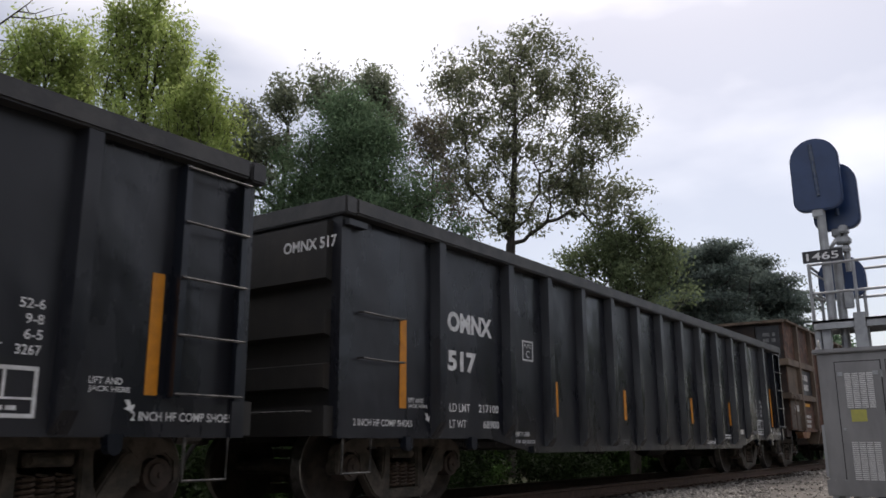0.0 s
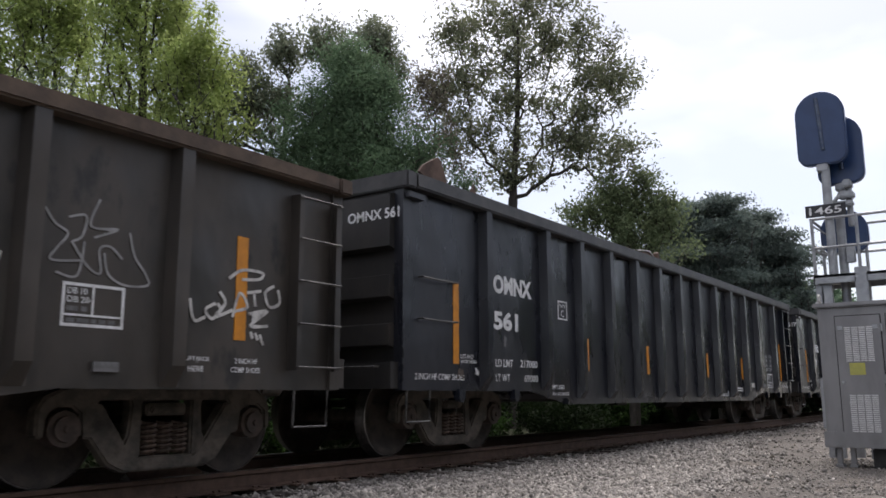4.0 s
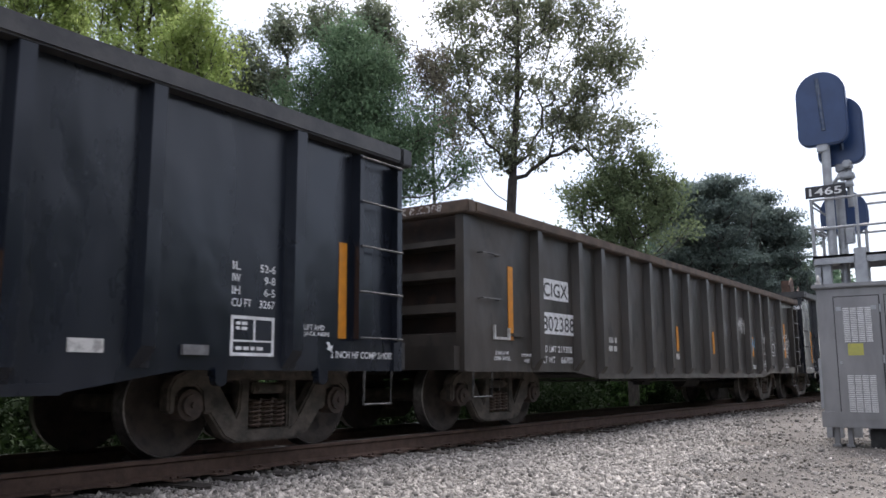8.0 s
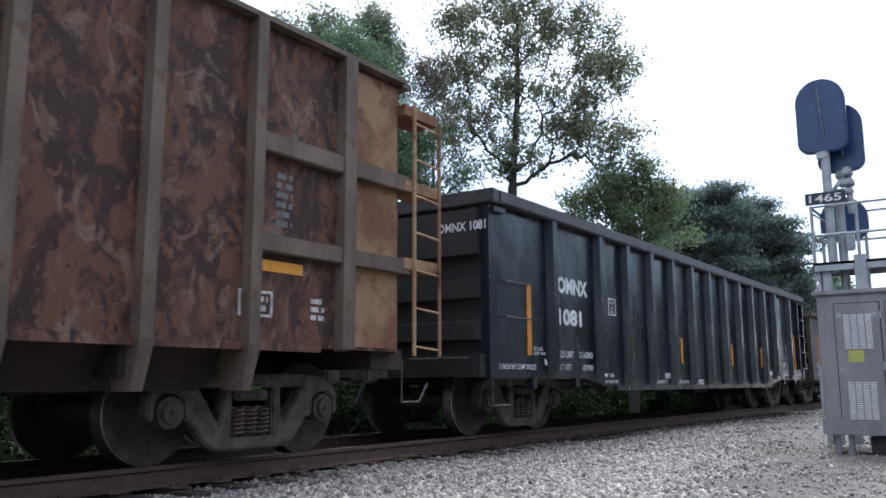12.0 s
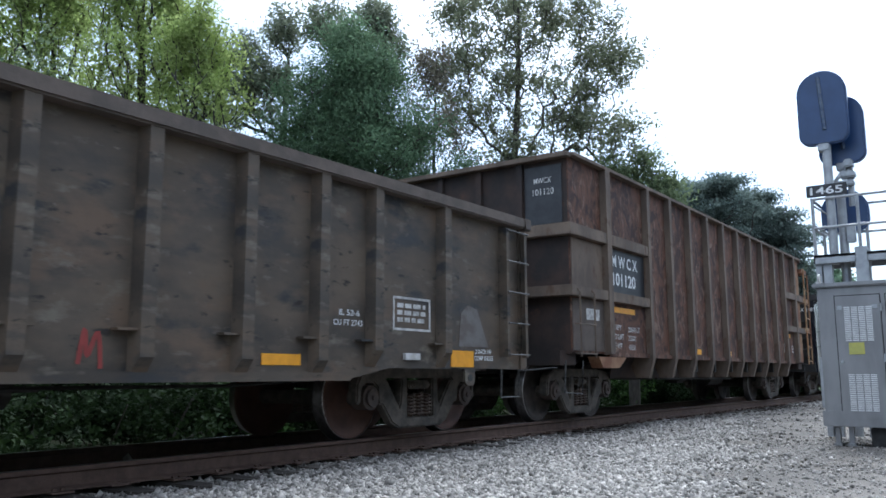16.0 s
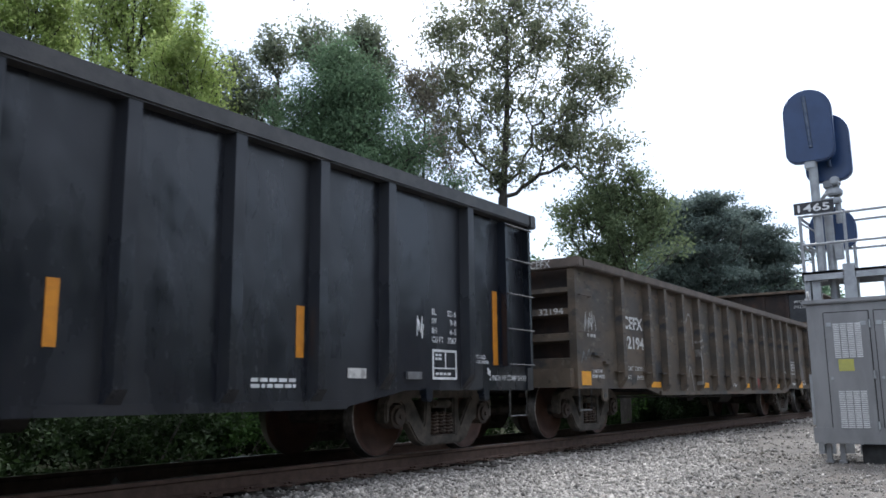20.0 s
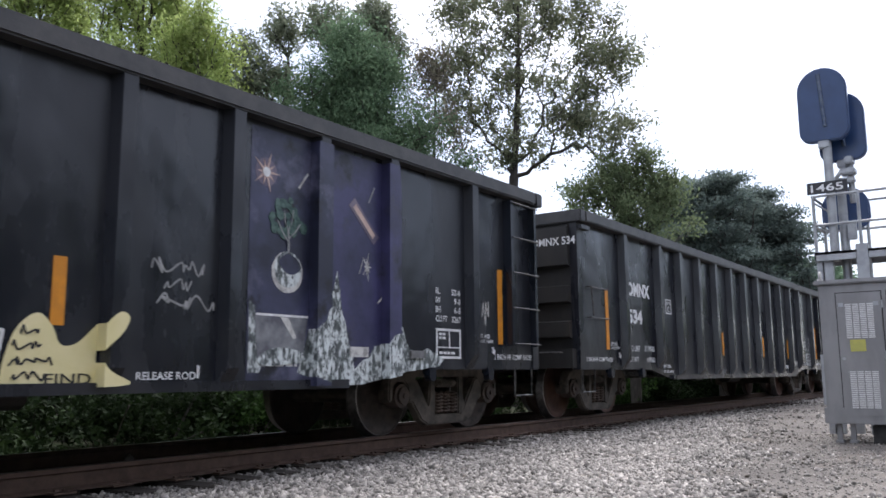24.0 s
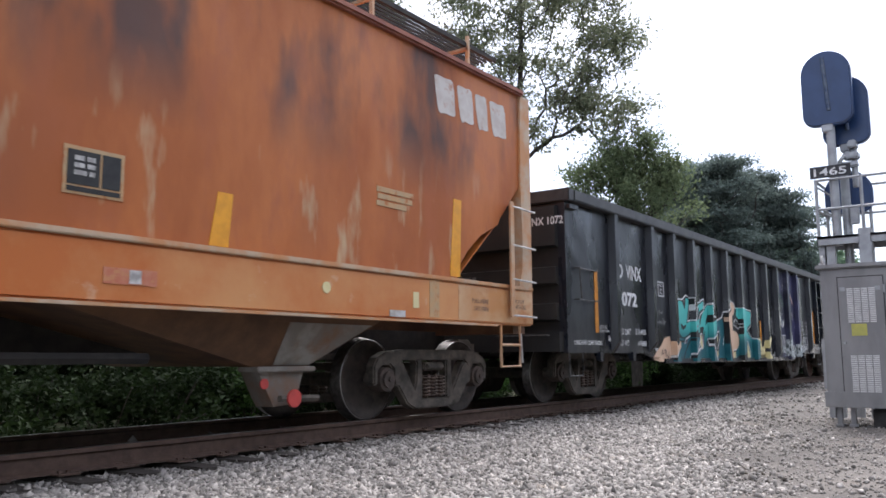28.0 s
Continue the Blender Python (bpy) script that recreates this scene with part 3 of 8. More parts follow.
def scrawl(car, x, z, wide, high, seed, mat, turns=9, width=0.018, y=SIDE - 0.005):
    """An illegible spray tag: one looping line of paint."""
    rnd, pts = random.Random(seed), []
    for i in range(turns):
        u = i / (turns - 1)
        pts.append((x + wide * min(1, max(0, u + rnd.uniform(-0.13, 0.13))), z + high * (rnd.uniform(0.55, 1) if i % 2 else rnd.uniform(0, 0.45))))
    line = []
    for i in range(len(pts) - 1):
        p0, p1, p2, p3 = (Vector(pts[min(max(i + k, 0), len(pts) - 1)]) for k in (-1, 0, 1, 2))
        for s in range(6):
            t = s / 6
            line.append(0.5 * ((2 * p1) + (p2 - p0) * t + (2 * p0 - 5 * p1 + 4 * p2 - p3) * t * t + (3 * p1 - p0 - 3 * p2 + p3) * t ** 3))
    verts, faces = [], []
    for i, p in enumerate(line):
        d = (line[min(i + 1, len(line) - 1)] - line[max(i - 1, 0)])
        d = d.normalized() if d.length > 1e-6 else Vector((1, 0))
        nrm = Vector((-d.y, d.x)) * width / 2
        verts += [(p.x + nrm.x, y, p.y + nrm.y), (p.x - nrm.x, y, p.y - nrm.y)]
        if i:
            faces.append((2 * i - 2, 2 * i - 1, 2 * i + 1, 2 * i))
    return part("spray_tag", mesh_of("spray_tag", verts, faces, mat), parent=car)


# ---- running gear, shared by all cars ----
RADIUS = 0.455
wheel_profile = [(-0.72, 0.0, 0), (-0.76, 0.06, 0), (-0.76, 0.1, 0), (-0.72, 0.13, 0), (-0.70, 0.34, 0), (-0.745, 0.375, 0), (-0.75, 0.43, 0),
                 (-0.751, 0.447, 2), (-0.745, 0.455, 1), (-0.66, 0.457, 1), (-0.645, 0.478, 1), (-0.62, 0.482, 0), (-0.61, 0.46, 0), (-0.615, 0.38, 0), (-0.66, 0.34, 0),
                 (-0.66, 0.12, 0), (-0.6, 0.0, 0)]
WHEEL_MESHES = {}
for key, paint in (("brown", WHEEL), ("rusty", WHEEL_RUST)):
    WHEEL_MESHES[key] = (lathe(wheel_profile, [paint, TREAD, RIM_EDGE], 48), lathe([(-y, r, s) for y, r, s in wheel_profile], [paint, TREAD, RIM_EDGE], 48))


def plate_mesh(name, bm, mat):
    bmesh.ops.recalc_face_normals(bm, faces=bm.faces)
    me = bpy.data.meshes.new(name)
    bm.to_mesh(me)
    bm.free()
    me.materials.append(mat)
    return me


AXLE_X = 0.92           # half the wheelbase of a truck


def side_frame_shape(sign):
    """Cast side frame: deep arched top, two rounded triangular windows, a spring window, sagging bottom and pedestal jaws round the bearings. Space: truck centre, rail top."""
    y0, y1 = sorted((sign * 0.90, sign * 1.04))
    bm = bmesh.new()
    both = lambda pts: pts + [(-x, z) for x, z in pts[::-1]]
    slab(bm, both([(0.60, 0.79), (0.92, 0.765), (1.08, 0.70), (1.14, 0.60), (1.14, 0.40), (1.07, 0.38), (1.06, 0.56), (0.98, 0.615), (0.86, 0.615), (0.79, 0.56), (0.77, 0.53), (0.62, 0.665)]), y0, y1)
    slab(bm, both([(0.27, 0.215), (0.33, 0.25), (0.60, 0.63), (0.70, 0.66), (0.80, 0.60), (0.77, 0.38), (0.70, 0.37), (0.53, 0.16), (0.40, 0.10)]), y0 + 0.003, y1 - 0.003)
    for way_on in (-1, 1):
        slab(bm, [(x * way_on, z) for x, z in ((0.24, 0.20), (0.24, 0.68), (0.37, 0.68), (0.35, 0.62), (0.37, 0.40), (0.42, 0.30), (0.36, 0.20))], y0 + 0.006, y1 - 0.006)
    bmesh.ops.recalc_face_normals(bm, faces=bm.faces)
    bmesh.ops.bevel(bm, geom=[e for e in bm.edges if e.is_manifold and e.calc_face_angle(0) > 0.8], offset=0.018, segments=2, affect="EDGES")
    return bm


def spring_shape(x, y):
    """A coil spring between truck bolster and side frame."""
    return tube(bmesh.new(), [(x + 0.062 * math.cos(a), y + 0.062 * math.sin(a), 0.225 + 0.0064 * a) for a in [2 * math.pi * i / 8 for i in range(53)]], 0.014, 5)


TRUCK_PARTS = []
for sign in (-1, 1):
    TRUCK_PARTS.append(("side_frame", plate_mesh("side_frame", side_frame_shape(sign), TRUCK)))
    for x in (-0.15, 0.0, 0.15):
        TRUCK_PARTS.append(("spring", plate_mesh("spring", spring_shape(x, sign * 0.985), SPRING)))
    for x in (-AXLE_X, AXLE_X):
        TRUCK_PARTS.append(("bearing_cap", plate_mesh("bearing_cap", disc(disc(disc(bmesh.new(), (x, RADIUS), 0.135, sign * 0.86, sign * 1.05, 20), (x, RADIUS), 0.095, sign * 1.05, sign * 1.085, 16), (x, RADIUS), 0.03, sign * 1.085, sign * 1.105, 6), CAP)))
    for x in (-0.5, 0.5):
        TRUCK_PARTS.append(("brake_shoe", plate_mesh("brake_shoe", boxes((x - 0.035, x + 0.035, sign * 0.72 if sign < 0 else 0.64, sign * 0.64 if sign < 0 else 0.72, 0.3, 0.62), bevel=0.01), TRUCK)))
BOLSTER = plate_mesh("truck", boxes((-0.2, 0.2, -1.02, 1.02, 0.54, 0.64), (-0.17, 0.17, -1.06, 1.06, 0.56, 0.62), (-0.45, -0.38, -0.7, 0.7, 0.36, 0.44), (0.38, 0.45, -0.7, 0.7, 0.36, 0.44), bevel=0.015), TRUCK)
AXLE = plate_mesh("wheelset", tube(bmesh.new(), [(0, -0.95, 0), (0, 0.95, 0)], 0.085, 12), TRUCK)
SPINNING = []


def running_gear(car, centres, wheels="brown"):
    for cx in centres:
        truck = part("truck", BOLSTER, parent=car, at=pose(cx, 0, 0))
        for name, me in TRUCK_PARTS:
            part(name, me, parent=truck)
        for dx in (-AXLE_X, AXLE_X):
            axle = part("wheelset", AXLE, parent=car, at=pose(cx + dx, 0, RADIUS))
            for me in WHEEL_MESHES[wheels]:
                part("wheel", me, parent=axle)
            SPINNING.append((axle, cx + dx))


def coupler(car, x, way_on):
    """Coupler shank, knuckle and air hose at an end; way_on is +1 or -1 along the car."""
    bm = boxes((min(x, x + way_on * 0.5), max(x, x + way_on * 0.5), -0.07, 0.07, 0.76, 0.90))
    box(bm, *sorted((x + way_on * 0.42, x + way_on * 0.67)), -0.15, 0.13, 0.70, 0.96, 0.03)
    part("coupler", bm, TRUCK, car)
    part("air_hose", tube(bmesh.new(), [(x, 0.3, 0.72), (x + way_on * 0.16, 0.3, 0.70), (x + way_on * 0.34, 0.26, 0.5), (x + way_on * 0.52, 0.16, 0.4), (x + way_on * 0.66, 0.02, 0.45)], 0.026, 7), DARK, car)


def underframe(car, length, z_mid):
    part("centre_sill", boxes((0.1, length - 0.1, -0.2, 0.2, 0.72, 1.02)), DARK, car)
    for x in np.linspace(3.2, length - 3.2, 8):
        part("crossbearer", slab(bmesh.new(), [(x - 0.04, 0.75), (x + 0.04, 0.75), (x + 0.04, 1.02), (x - 0.04, 1.02)], -1.5, 1.5), DARK, car)
    tank = bmesh.new()
    tube(tank, [(length * 0.56, -0.75, 0.62), (length * 0.56 + 0.9, -0.75, 0.62)], 0.17, 14)
    part("air_reservoir", tank, DARK, car)
    part("brake_cylinder", boxes((length * 0.42, length * 0.42 + 0.5, -0.9, -0.62, 0.52, 0.78), bevel=0.05), DARK, car)
    part("brake_pipe", bars([(1.2, -0.45, 0.72), (4, -0.5, 0.62), (length - 4, -0.5, 0.6), (length - 1.2, -0.45, 0.72)], [(length * .3, -1.1, 0.62), (length * .62, -1.1, 0.6)], radius=0.02), DARK, car)


def post_shape(z0, z1, half, deep, foot=0.16, flare=0.03):
    """Hat-section side post with a slanting foot; faces -y from the side sheet."""
    bm, b = bmesh.new(), half + flare
    rings = []
    for z, d in ((z0, 0.006), (z0 + foot, deep), (z1, deep)):
        rings.append([bm.verts.new((x, SIDE + y, z)) for x, y in ((-b, 0.0), (-half, -d), (half, -d), (b, 0.0))])
    for a, c in zip(rings, rings[1:]):
        for k in range(3):
            bm.faces.new((a[k], a[k + 1], c[k + 1], c[k]))
    bm.faces.new(rings[0])
    bm.faces.new(rings[-1])
    bm.faces.new([r[0] for r in rings] + [r[3] for r in rings[::-1]])
    return bm


def ladder(car, x0, x1, z0, z1, rungs, y=SIDE - 0.13, mat=None, loose=False):
    def stile(x, out):
        bm = bmesh.new()
        pts = [(x - out * 0.03, y + 0.01), (x + out * 0.03, y + 0.01), (x + out * 0.03, SIDE + 0.005), (x + out * 0.022, SIDE + 0.005), (x + out * 0.022, y + 0.02), (x - out * 0.03, y + 0.02)]
        rows = [[bm.verts.new((u, v, z)) for u, v in pts] for z in (z0 - 0.03, z1 + 0.03)]
        bm.faces.new(rows[0]), bm.faces.new(rows[1][::-1])
        for i in range(6):
            bm.faces.new((rows[0][i], rows[1][i], rows[1][(i + 1) % 6], rows[0][(i + 1) % 6]))
        return bm

    lad = part("ladder", stile(x0, -1), mat or BLACK, car)
    part("stile", stile(x1, 1), mat or BLACK, lad)
    for k in range(rungs):
        z = z0 + (z1 - z0) * k / (rungs - 1)
        part("rung", bars([(x0 - 0.03, y - 0.012, z), (x1 + 0.03, y - 0.012, z)], radius=0.011), GRAB, lad)


def grab_iron(car, x0, x1, z, mat=None, sag=0.0, y=SIDE):
    part("grab_iron", bars([(x0, y, z), (x0, y - 0.07, z), ((x0 + x1) / 2, y - 0.075, z - sag), (x1, y - 0.07, z), (x1, y, z)], radius=0.011), mat or GRAB, car)


def stirrup(car, x0, x1, z0, z1, mat=None):
    part("step", bars([(x0, SIDE, z1), (x0, SIDE + 0.01, z0), (x1, SIDE + 0.01, z0), (x1, SIDE, z1)], radius=0.015), mat or GRAB, car)


CARS = []


def new_car(name, tail, label, category="railway car"):
    car = tagged(new(name), label, category, "cars of the train")
    CARS.append((car, tail))
    return car


def gondola_body(car, length, top, rim_high, posts, low_end, low_mid, drop, paint, rim_paint, bands, shelves=False, ext=0.0, recess=0.0, end_paint=None, sheet_paint=None):
    """Open gondola: side sheets with a deeper middle, posts, top chord, ribbed ends, floor, running gear."""
    a, c = drop
    outline = [(-ext, low_end), (a, low_end), (c, low_mid), (length - c, low_mid), (length - a, low_end), (length, low_end), (length, top - 0.05), (-ext, top - 0.05)]
    part("side_sheet", slab(bmesh.new(), outline, SIDE, SIDE + 0.02), paint, car)
    part("side_sheet", slab(bmesh.new(), outline, -SIDE - 0.02, -SIDE), paint, car)
    post_long = plate_mesh("post", post_shape(low_mid + 0.015, top - rim_high, 0.062, 0.115), paint)
    post_short = plate_mesh("post", post_shape(low_end + 0.015, top - rim_high, 0.062, 0.115), paint)
    for x in posts:
        me = post_long if c - 0.2 <= x <= length - c + 0.2 else post_short
        part("post", me, parent=car, at=pose(x, 0, 0))
        part("post", me, parent=car, at=pose(x, 0, 0, 0, 0, 180))
    for y0, y1 in ((SIDE - 0.14, SIDE + 0.05), (-SIDE - 0.05, -SIDE + 0.14)):
        part("top_chord", boxes((0.10 - ext, length - 0.14, y0, y1, top - rim_high, top), bevel=0.018), rim_paint, car)
        part("side_sill", boxes((c, length - c, y0 + (0.10 if y0 < 0 else 0.0), y1 - (0.0 if y0 < 0 else 0.10), low_mid - 0.012, low_mid + 0.07)), paint, car)
    for x, out in ((-ext, -1), (length, 1)):
        lo, hi = sorted((x - out * recess, x - out * (recess + 0.02)))
        part("end_sheet", boxes((lo, hi, SIDE + 0.02, -SIDE - 0.02, low_end + 0.12, top - 0.06)), sheet_paint or end_paint or paint, car)
        for y0, y1 in ((SIDE - 0.03, SIDE + 0.09), (-SIDE - 0.09, -SIDE + 0.03)):
            part("corner_post", boxes((*sorted((x - out * 0.12, x + out * 0.012)), y0, y1, low_end, top - rim_high)), paint, car)
        part("end_chord", boxes((*sorted((x - out * 0.11, x + out * 0.06)), SIDE - 0.13, -SIDE + 0.13, top - rim_high - 0.01, top + 0.006), bevel=0.015), rim_paint, car)
        for z0, z1 in bands:
            r = slab(bmesh.new(), [(-recess, z0), (0.10 if recess == 0 else 0.0, z0 + 0.03), (0.10 if recess == 0 else 0.0, z1 - 0.02), (-recess, z1)], SIDE + 0.09, -SIDE - 0.09)
            part("end_rib", r, end_paint or paint, car, at=pose(x, 0, 0) if out > 0 else pose(x, 0, 0, 0, 0, 180))
        part("end_sill", boxes((*sorted((x, x + out * 0.14)), SIDE + 0.03, -SIDE - 0.03, low_end + 0.02, low_end + 0.3)), end_paint or paint, car)
        coupler(car, x, out)
    part("floor", boxes((0.03, length - 0.03, SIDE + 0.02, -SIDE - 0.02, 1.02, 1.07)), DARK, car)
    underframe(car, length, low_mid)
    if shelves:
        for x in posts:
            part("post_bracket", boxes((x - 0.24, x + 0.14, SIDE - 0.09, SIDE, 1.03, 1.05)), paint, car)


OMNX_LEN = 16.88
OMNX_POSTS = [1.62, 3.16] + [3.16 + 1.06 * k for k in range(1, 10)] + [13.75, 15.29]


def omnx_car(tail, number, limit, weight, label, mark="OMNX", reach=2.59, broken=False, frame_grab=False, fresh=False, small_stripes=(4.5, 6.88, 10.08, 12.5)):
    """Black 52-foot gondola with white stencils and amber stripes."""
    car = new_car("gondola_car", tail, label)
    length, top = OMNX_LEN, 3.12
    gondola_body(car, length, top, 0.17, OMNX_POSTS, 0.75, 0.585, (2.75, 3.75), BLACK if fresh else DULL_BLACK, BLACK_RIM, ((2.27, 2.9), (1.72, 2.0), (1.2, 1.47)), end_paint=END_BLACK)
    running_gear(car, (1.72, length - 1.33), "rusty" if number == "534" else "brown")
    part("rim_bracket", boxes((0.02, 0.3, SIDE - 0.1, SIDE, 2.84, 2.9)), DULL_BLACK, car)
    for z in (1.99, 1.53):
        grab_iron(car, 0.3, 0.97, z, sag=0.01)
    if frame_grab:
        part("bent_bar", bars([(0.32, SIDE - 0.08, 2.0), (0.36, SIDE - 0.09, 1.55)], radius=0.013), GRAB, car)
    for x in (0.97, 15.93):
        patch(car, "reflective_stripe", x, x + 0.11, 1.06, 2.0, STRIPE, label="amber reflective stripe")
    for x in small_stripes:
        patch(car, "reflective_stripe", x - 0.05, x + 0.05, 1.05, 1.53, STRIPE, label="amber reflective stripe")
    ladder(car, 16.13, 16.73, 1.07, 2.88, 5)
    stirrup(car, 0.1, 0.52, 0.42, 0.75)
    stirrup(car, length - 0.55, length - 0.12, 0.42, 0.75)
    for x in (1.1, 2.35, 14.5, 15.7):
        part("jack_lug", disc(boxes((x - 0.06, x + 0.06, SIDE - 0.04, SIDE + 0.06, 0.70, 0.77)), (x, 0.68), 0.06, SIDE - 0.04, SIDE + 0.04, 14), BLACK, car)
    if broken:
        lettering(car, mark[0], 1.84, 1.96, 0.22, 0.24, bold=0.03)
        lettering(car, "V", 2.19, 1.965, 0.17, 0.235, bold=0.022)
        patch(car, "worn_letter", 2.335, 2.39, 1.96, 2.2, OFFWHITE)
        lettering(car, mark[2:], 2.42, 1.96, 0.42, 0.24, bold=0.03)
    else:
        lettering(car, mark, 1.86, 1.97, 0.97, 0.24, bold=0.044)
    lettering(car, number, 1.86, 1.51, (0.60 if len(number) == 3 else 0.75), 0.24, bold=0.042)
    lettering(car, "LD LMT", 1.89, 1.05, 0.42, 0.095)
    lettering(car, limit, 2.5, 1.055, 0.45, 0.095)
    lettering(car, "LT WT", 1.89, 0.87, 0.34, 0.09)
    lettering(car, weight, 2.6, 0.87, 0.36, 0.09)
    ring_box(car, 3.585, 3.87, 1.76, 2.03, 0.022)
    lettering(car, "PLATE", 3.64, 1.935, 0.175, 0.05)
    lettering(car, "C", 3.68, 1.80, 0.09, 0.10)
    lettering(car, "2 INCH HF COMP SHOES", 0.24, 0.87, 0.95, 0.068)
    lettering(car, "2 INCH HF COMP SHOES", length - 1.05, 0.87, 0.95, 0.068)
    for x in (1.12, 15.47):
        lettering(car, "LIFT AND", x, 1.125, 0.27, 0.05)
        lettering(car, "JACK HERE", x, 1.06, 0.34, 0.05)
        part("arrow", slab(bmesh.new(), [(x + 0.30, 1.02), (x + 0.34, 1.02), (x + 0.36, 0.98), (x + 0.39, 0.99), (x + 0.37, 0.93), (x + 0.30, 0.955), (x + 0.33, 0.97)], SIDE - 0.006, SIDE - 0.002), WHITE, car)
    lettering(car, "EMPTY LOAD", 3.36, 0.78, 0.36, 0.06)
    lettering(car, "7/16\" ADJ. BLOCK", 3.36, 0.68, 0.5, 0.06)
    if fresh:
        lettering(car, "RELEASE ROD", 5.55, 0.68, 0.5, 0.06)
        part("arrow", boxes((5.47, 5.49, SIDE - .006, SIDE - .002, 0.68, 0.78)), WHITE, car)
        lettering(car, "RETAINING VALVE", 6.66, 0.68, 0.56, 0.06)
        part("arrow", boxes((6.58, 6.6, SIDE - .006, SIDE - .002, 0.68, 0.78)), WHITE, car)
        patch(car, "label_plate", 5.95, 6.2, 0.77, 0.86, OFFWHITE)
        bar_rows(car, 7.75, 0.66, 0.3, 0.09, 2, seed=3)
    else:
        if number != "534":
            lettering(car, "RELEASE ROD", 10.81, 0.67, 0.54, 0.06)
            part("arrow", boxes((11.36, 11.38, SIDE - .006, SIDE - .002, 0.68, 0.78)), WHITE, car)
        bar_rows(car, 6.62, 0.68, 0.34, 0.07, 2, GREY_INK, seed=3)
        bar_rows(car, 11.92, 0.775, 0.54, 0.085, 2, seed=5)
    patch(car, "label_plate", 13.17, 13.45, 0.87, 0.97, OFFWHITE)
    patch(car, "id_tag", 14.12, 14.37, 0.87, 0.95, GREY_INK, thick=0.03)
    for k, (a, c) in enumerate((("IL", "52-6"), ("IW", "9-8"), ("IH", "6-5"), ("CU FT", "3267"))):
        z = 1.60 - 0.105 * k
        lettering(car, a, 14.61, z, 0.09 if k < 3 else 0.22, 0.07)
        lettering(car, c, 14.92 if k in (0, 3) else 14.97, z, 0.18 if k in (0, 3) else 0.13, 0.07)
    ring_box(car, 14.61, 15.10, 0.87, 1.21, 0.028)
    part("stencil_frame", boxes((14.86, 14.88, SIDE - .006, SIDE - .002, 0.99, 1.19), (14.63, 15.08, SIDE - .006, SIDE - .002, 0.99, 1.005)), WHITE, car)
    bar_rows(car, 14.67, 1.09, 0.12, 0.07, 2, seed=8)
    bar_rows(car, 14.67, 0.92, 0.3, 0.03, 1, seed=9)
    lettering(car, mark + " " + number, -0.86, 2.60, 0.74, 0.12, end=True, y=-0.106, mat=WHITE, bold=0.022)
    bar_rows(car, 0.5, 2.34, 0.6, 0.13, 3, GREY_INK, y=-0.106, seed=12, end=True)
    bar_rows(car, 0.5, 1.80, 0.62, 0.11, 2, GREY_INK, y=-0.106, seed=14, end=True)
    part("end_step", bars([(-0.12, -0.5, 1.0), (-0.2, -0.5, 1.0), (-0.2, -1.35, 1.0), (-0.12, -1.35, 1.0)], radius=0.013), GRAB, car)
    return car


# ---- ground and track ----
def ground_height(x, y):
    """Level gravel by the track, a dip beyond it and a gentle bank under the trees."""
    z = GROUND - 0.03 - 0.03 * noise.noise(Vector((x * 0.35, y * 0.35, 0)))
    if y > 9.0:
        z -= 0.35 * min(1, (y - 9.0) / 1.5)
        z += 0.9 * min(1, max(0, (y - 11) / 14))
    if y < 1:
        z -= 0.02 * min(10, 1 - y)
    return z


def sheet(name, xs, ys, mat, rise=0.0):
    verts = [(x, y, ground_height(x, y) + rise) for x in xs for y in ys]
    n = len(ys)
    faces = [(i * n + j, (i + 1) * n + j, (i + 1) * n + j + 1, i * n + j + 1) for i in range(len(xs) - 1) for j in range(n - 1)]
    return new(name, mesh_of(name, verts, faces, mat, True))


spread_x = [-900, -200, -60] + list(np.linspace(-30, 70, 126)) + [110, 200, 900]
ground = tagged(sheet("ground", spread_x, [-900, -150, -40, -15] + list(np.linspace(-6, 9, 60)), EARTH),
                "trodden grey gravel and brown earth beside the railway", kind="structure")
tagged(sheet("ground_verge", spread_x, list(np.linspace(9, 30, 40)) + [60, 150, 900], GRASS),
       "dark grass and leaf litter under the trees", kind="structure")

track = tagged(new("railway_track"), "single railway track with rusty rails on wooden ties in grey ballast", "railway track", kind="structure")
track.matrix_basis = pose(0, TRACK_Y, 0)
RAIL_SECTION = [(-0.036, -0.006), (-0.03, 0), (0.03, 0), (0.036, -0.006), (0.036, -0.036), (0.009, -0.05), (0.009, -0.145), (0.07, -0.165), (0.07, -0.178),
                (-0.07, -0.178), (-0.07, -0.165), (-0.009, -0.145), (-0.009, -0.05), (-0.036, -0.036)]
for y in (-0.752, 0.752):
    verts = [(x, y + a, z) for x in (-60, 140) for a, z in RAIL_SECTION]
    n = len(RAIL_SECTION)
    faces = [(i, (i + 1) % n, n + (i + 1) % n, n + i) for i in range(n)] + [tuple(range(n))[::-1], tuple(range(n, 2 * n))]
    me = mesh_of("rail", verts, faces, [RAIL, RAIL_TOP])
    me.polygons[1].material_index = 1
    part("rail", me, parent=track)
tie_mesh = plate_mesh("tie", boxes((-0.115, 0.115, -1.3, 1.3, -0.38, -0.20), bevel=0.012), TIE)
plate = plate_mesh("tie_plate", boxes((-0.09, 0.09, -0.93, -0.60, -0.184, -0.170), (-0.09, 0.09, 0.60, 0.93, -0.184, -0.170),
                                     (-0.05, -0.02, -0.86, -0.83, -0.172, -0.15), (0.02, 0.05, -0.86, -0.83, -0.172, -0.15)), RAIL)
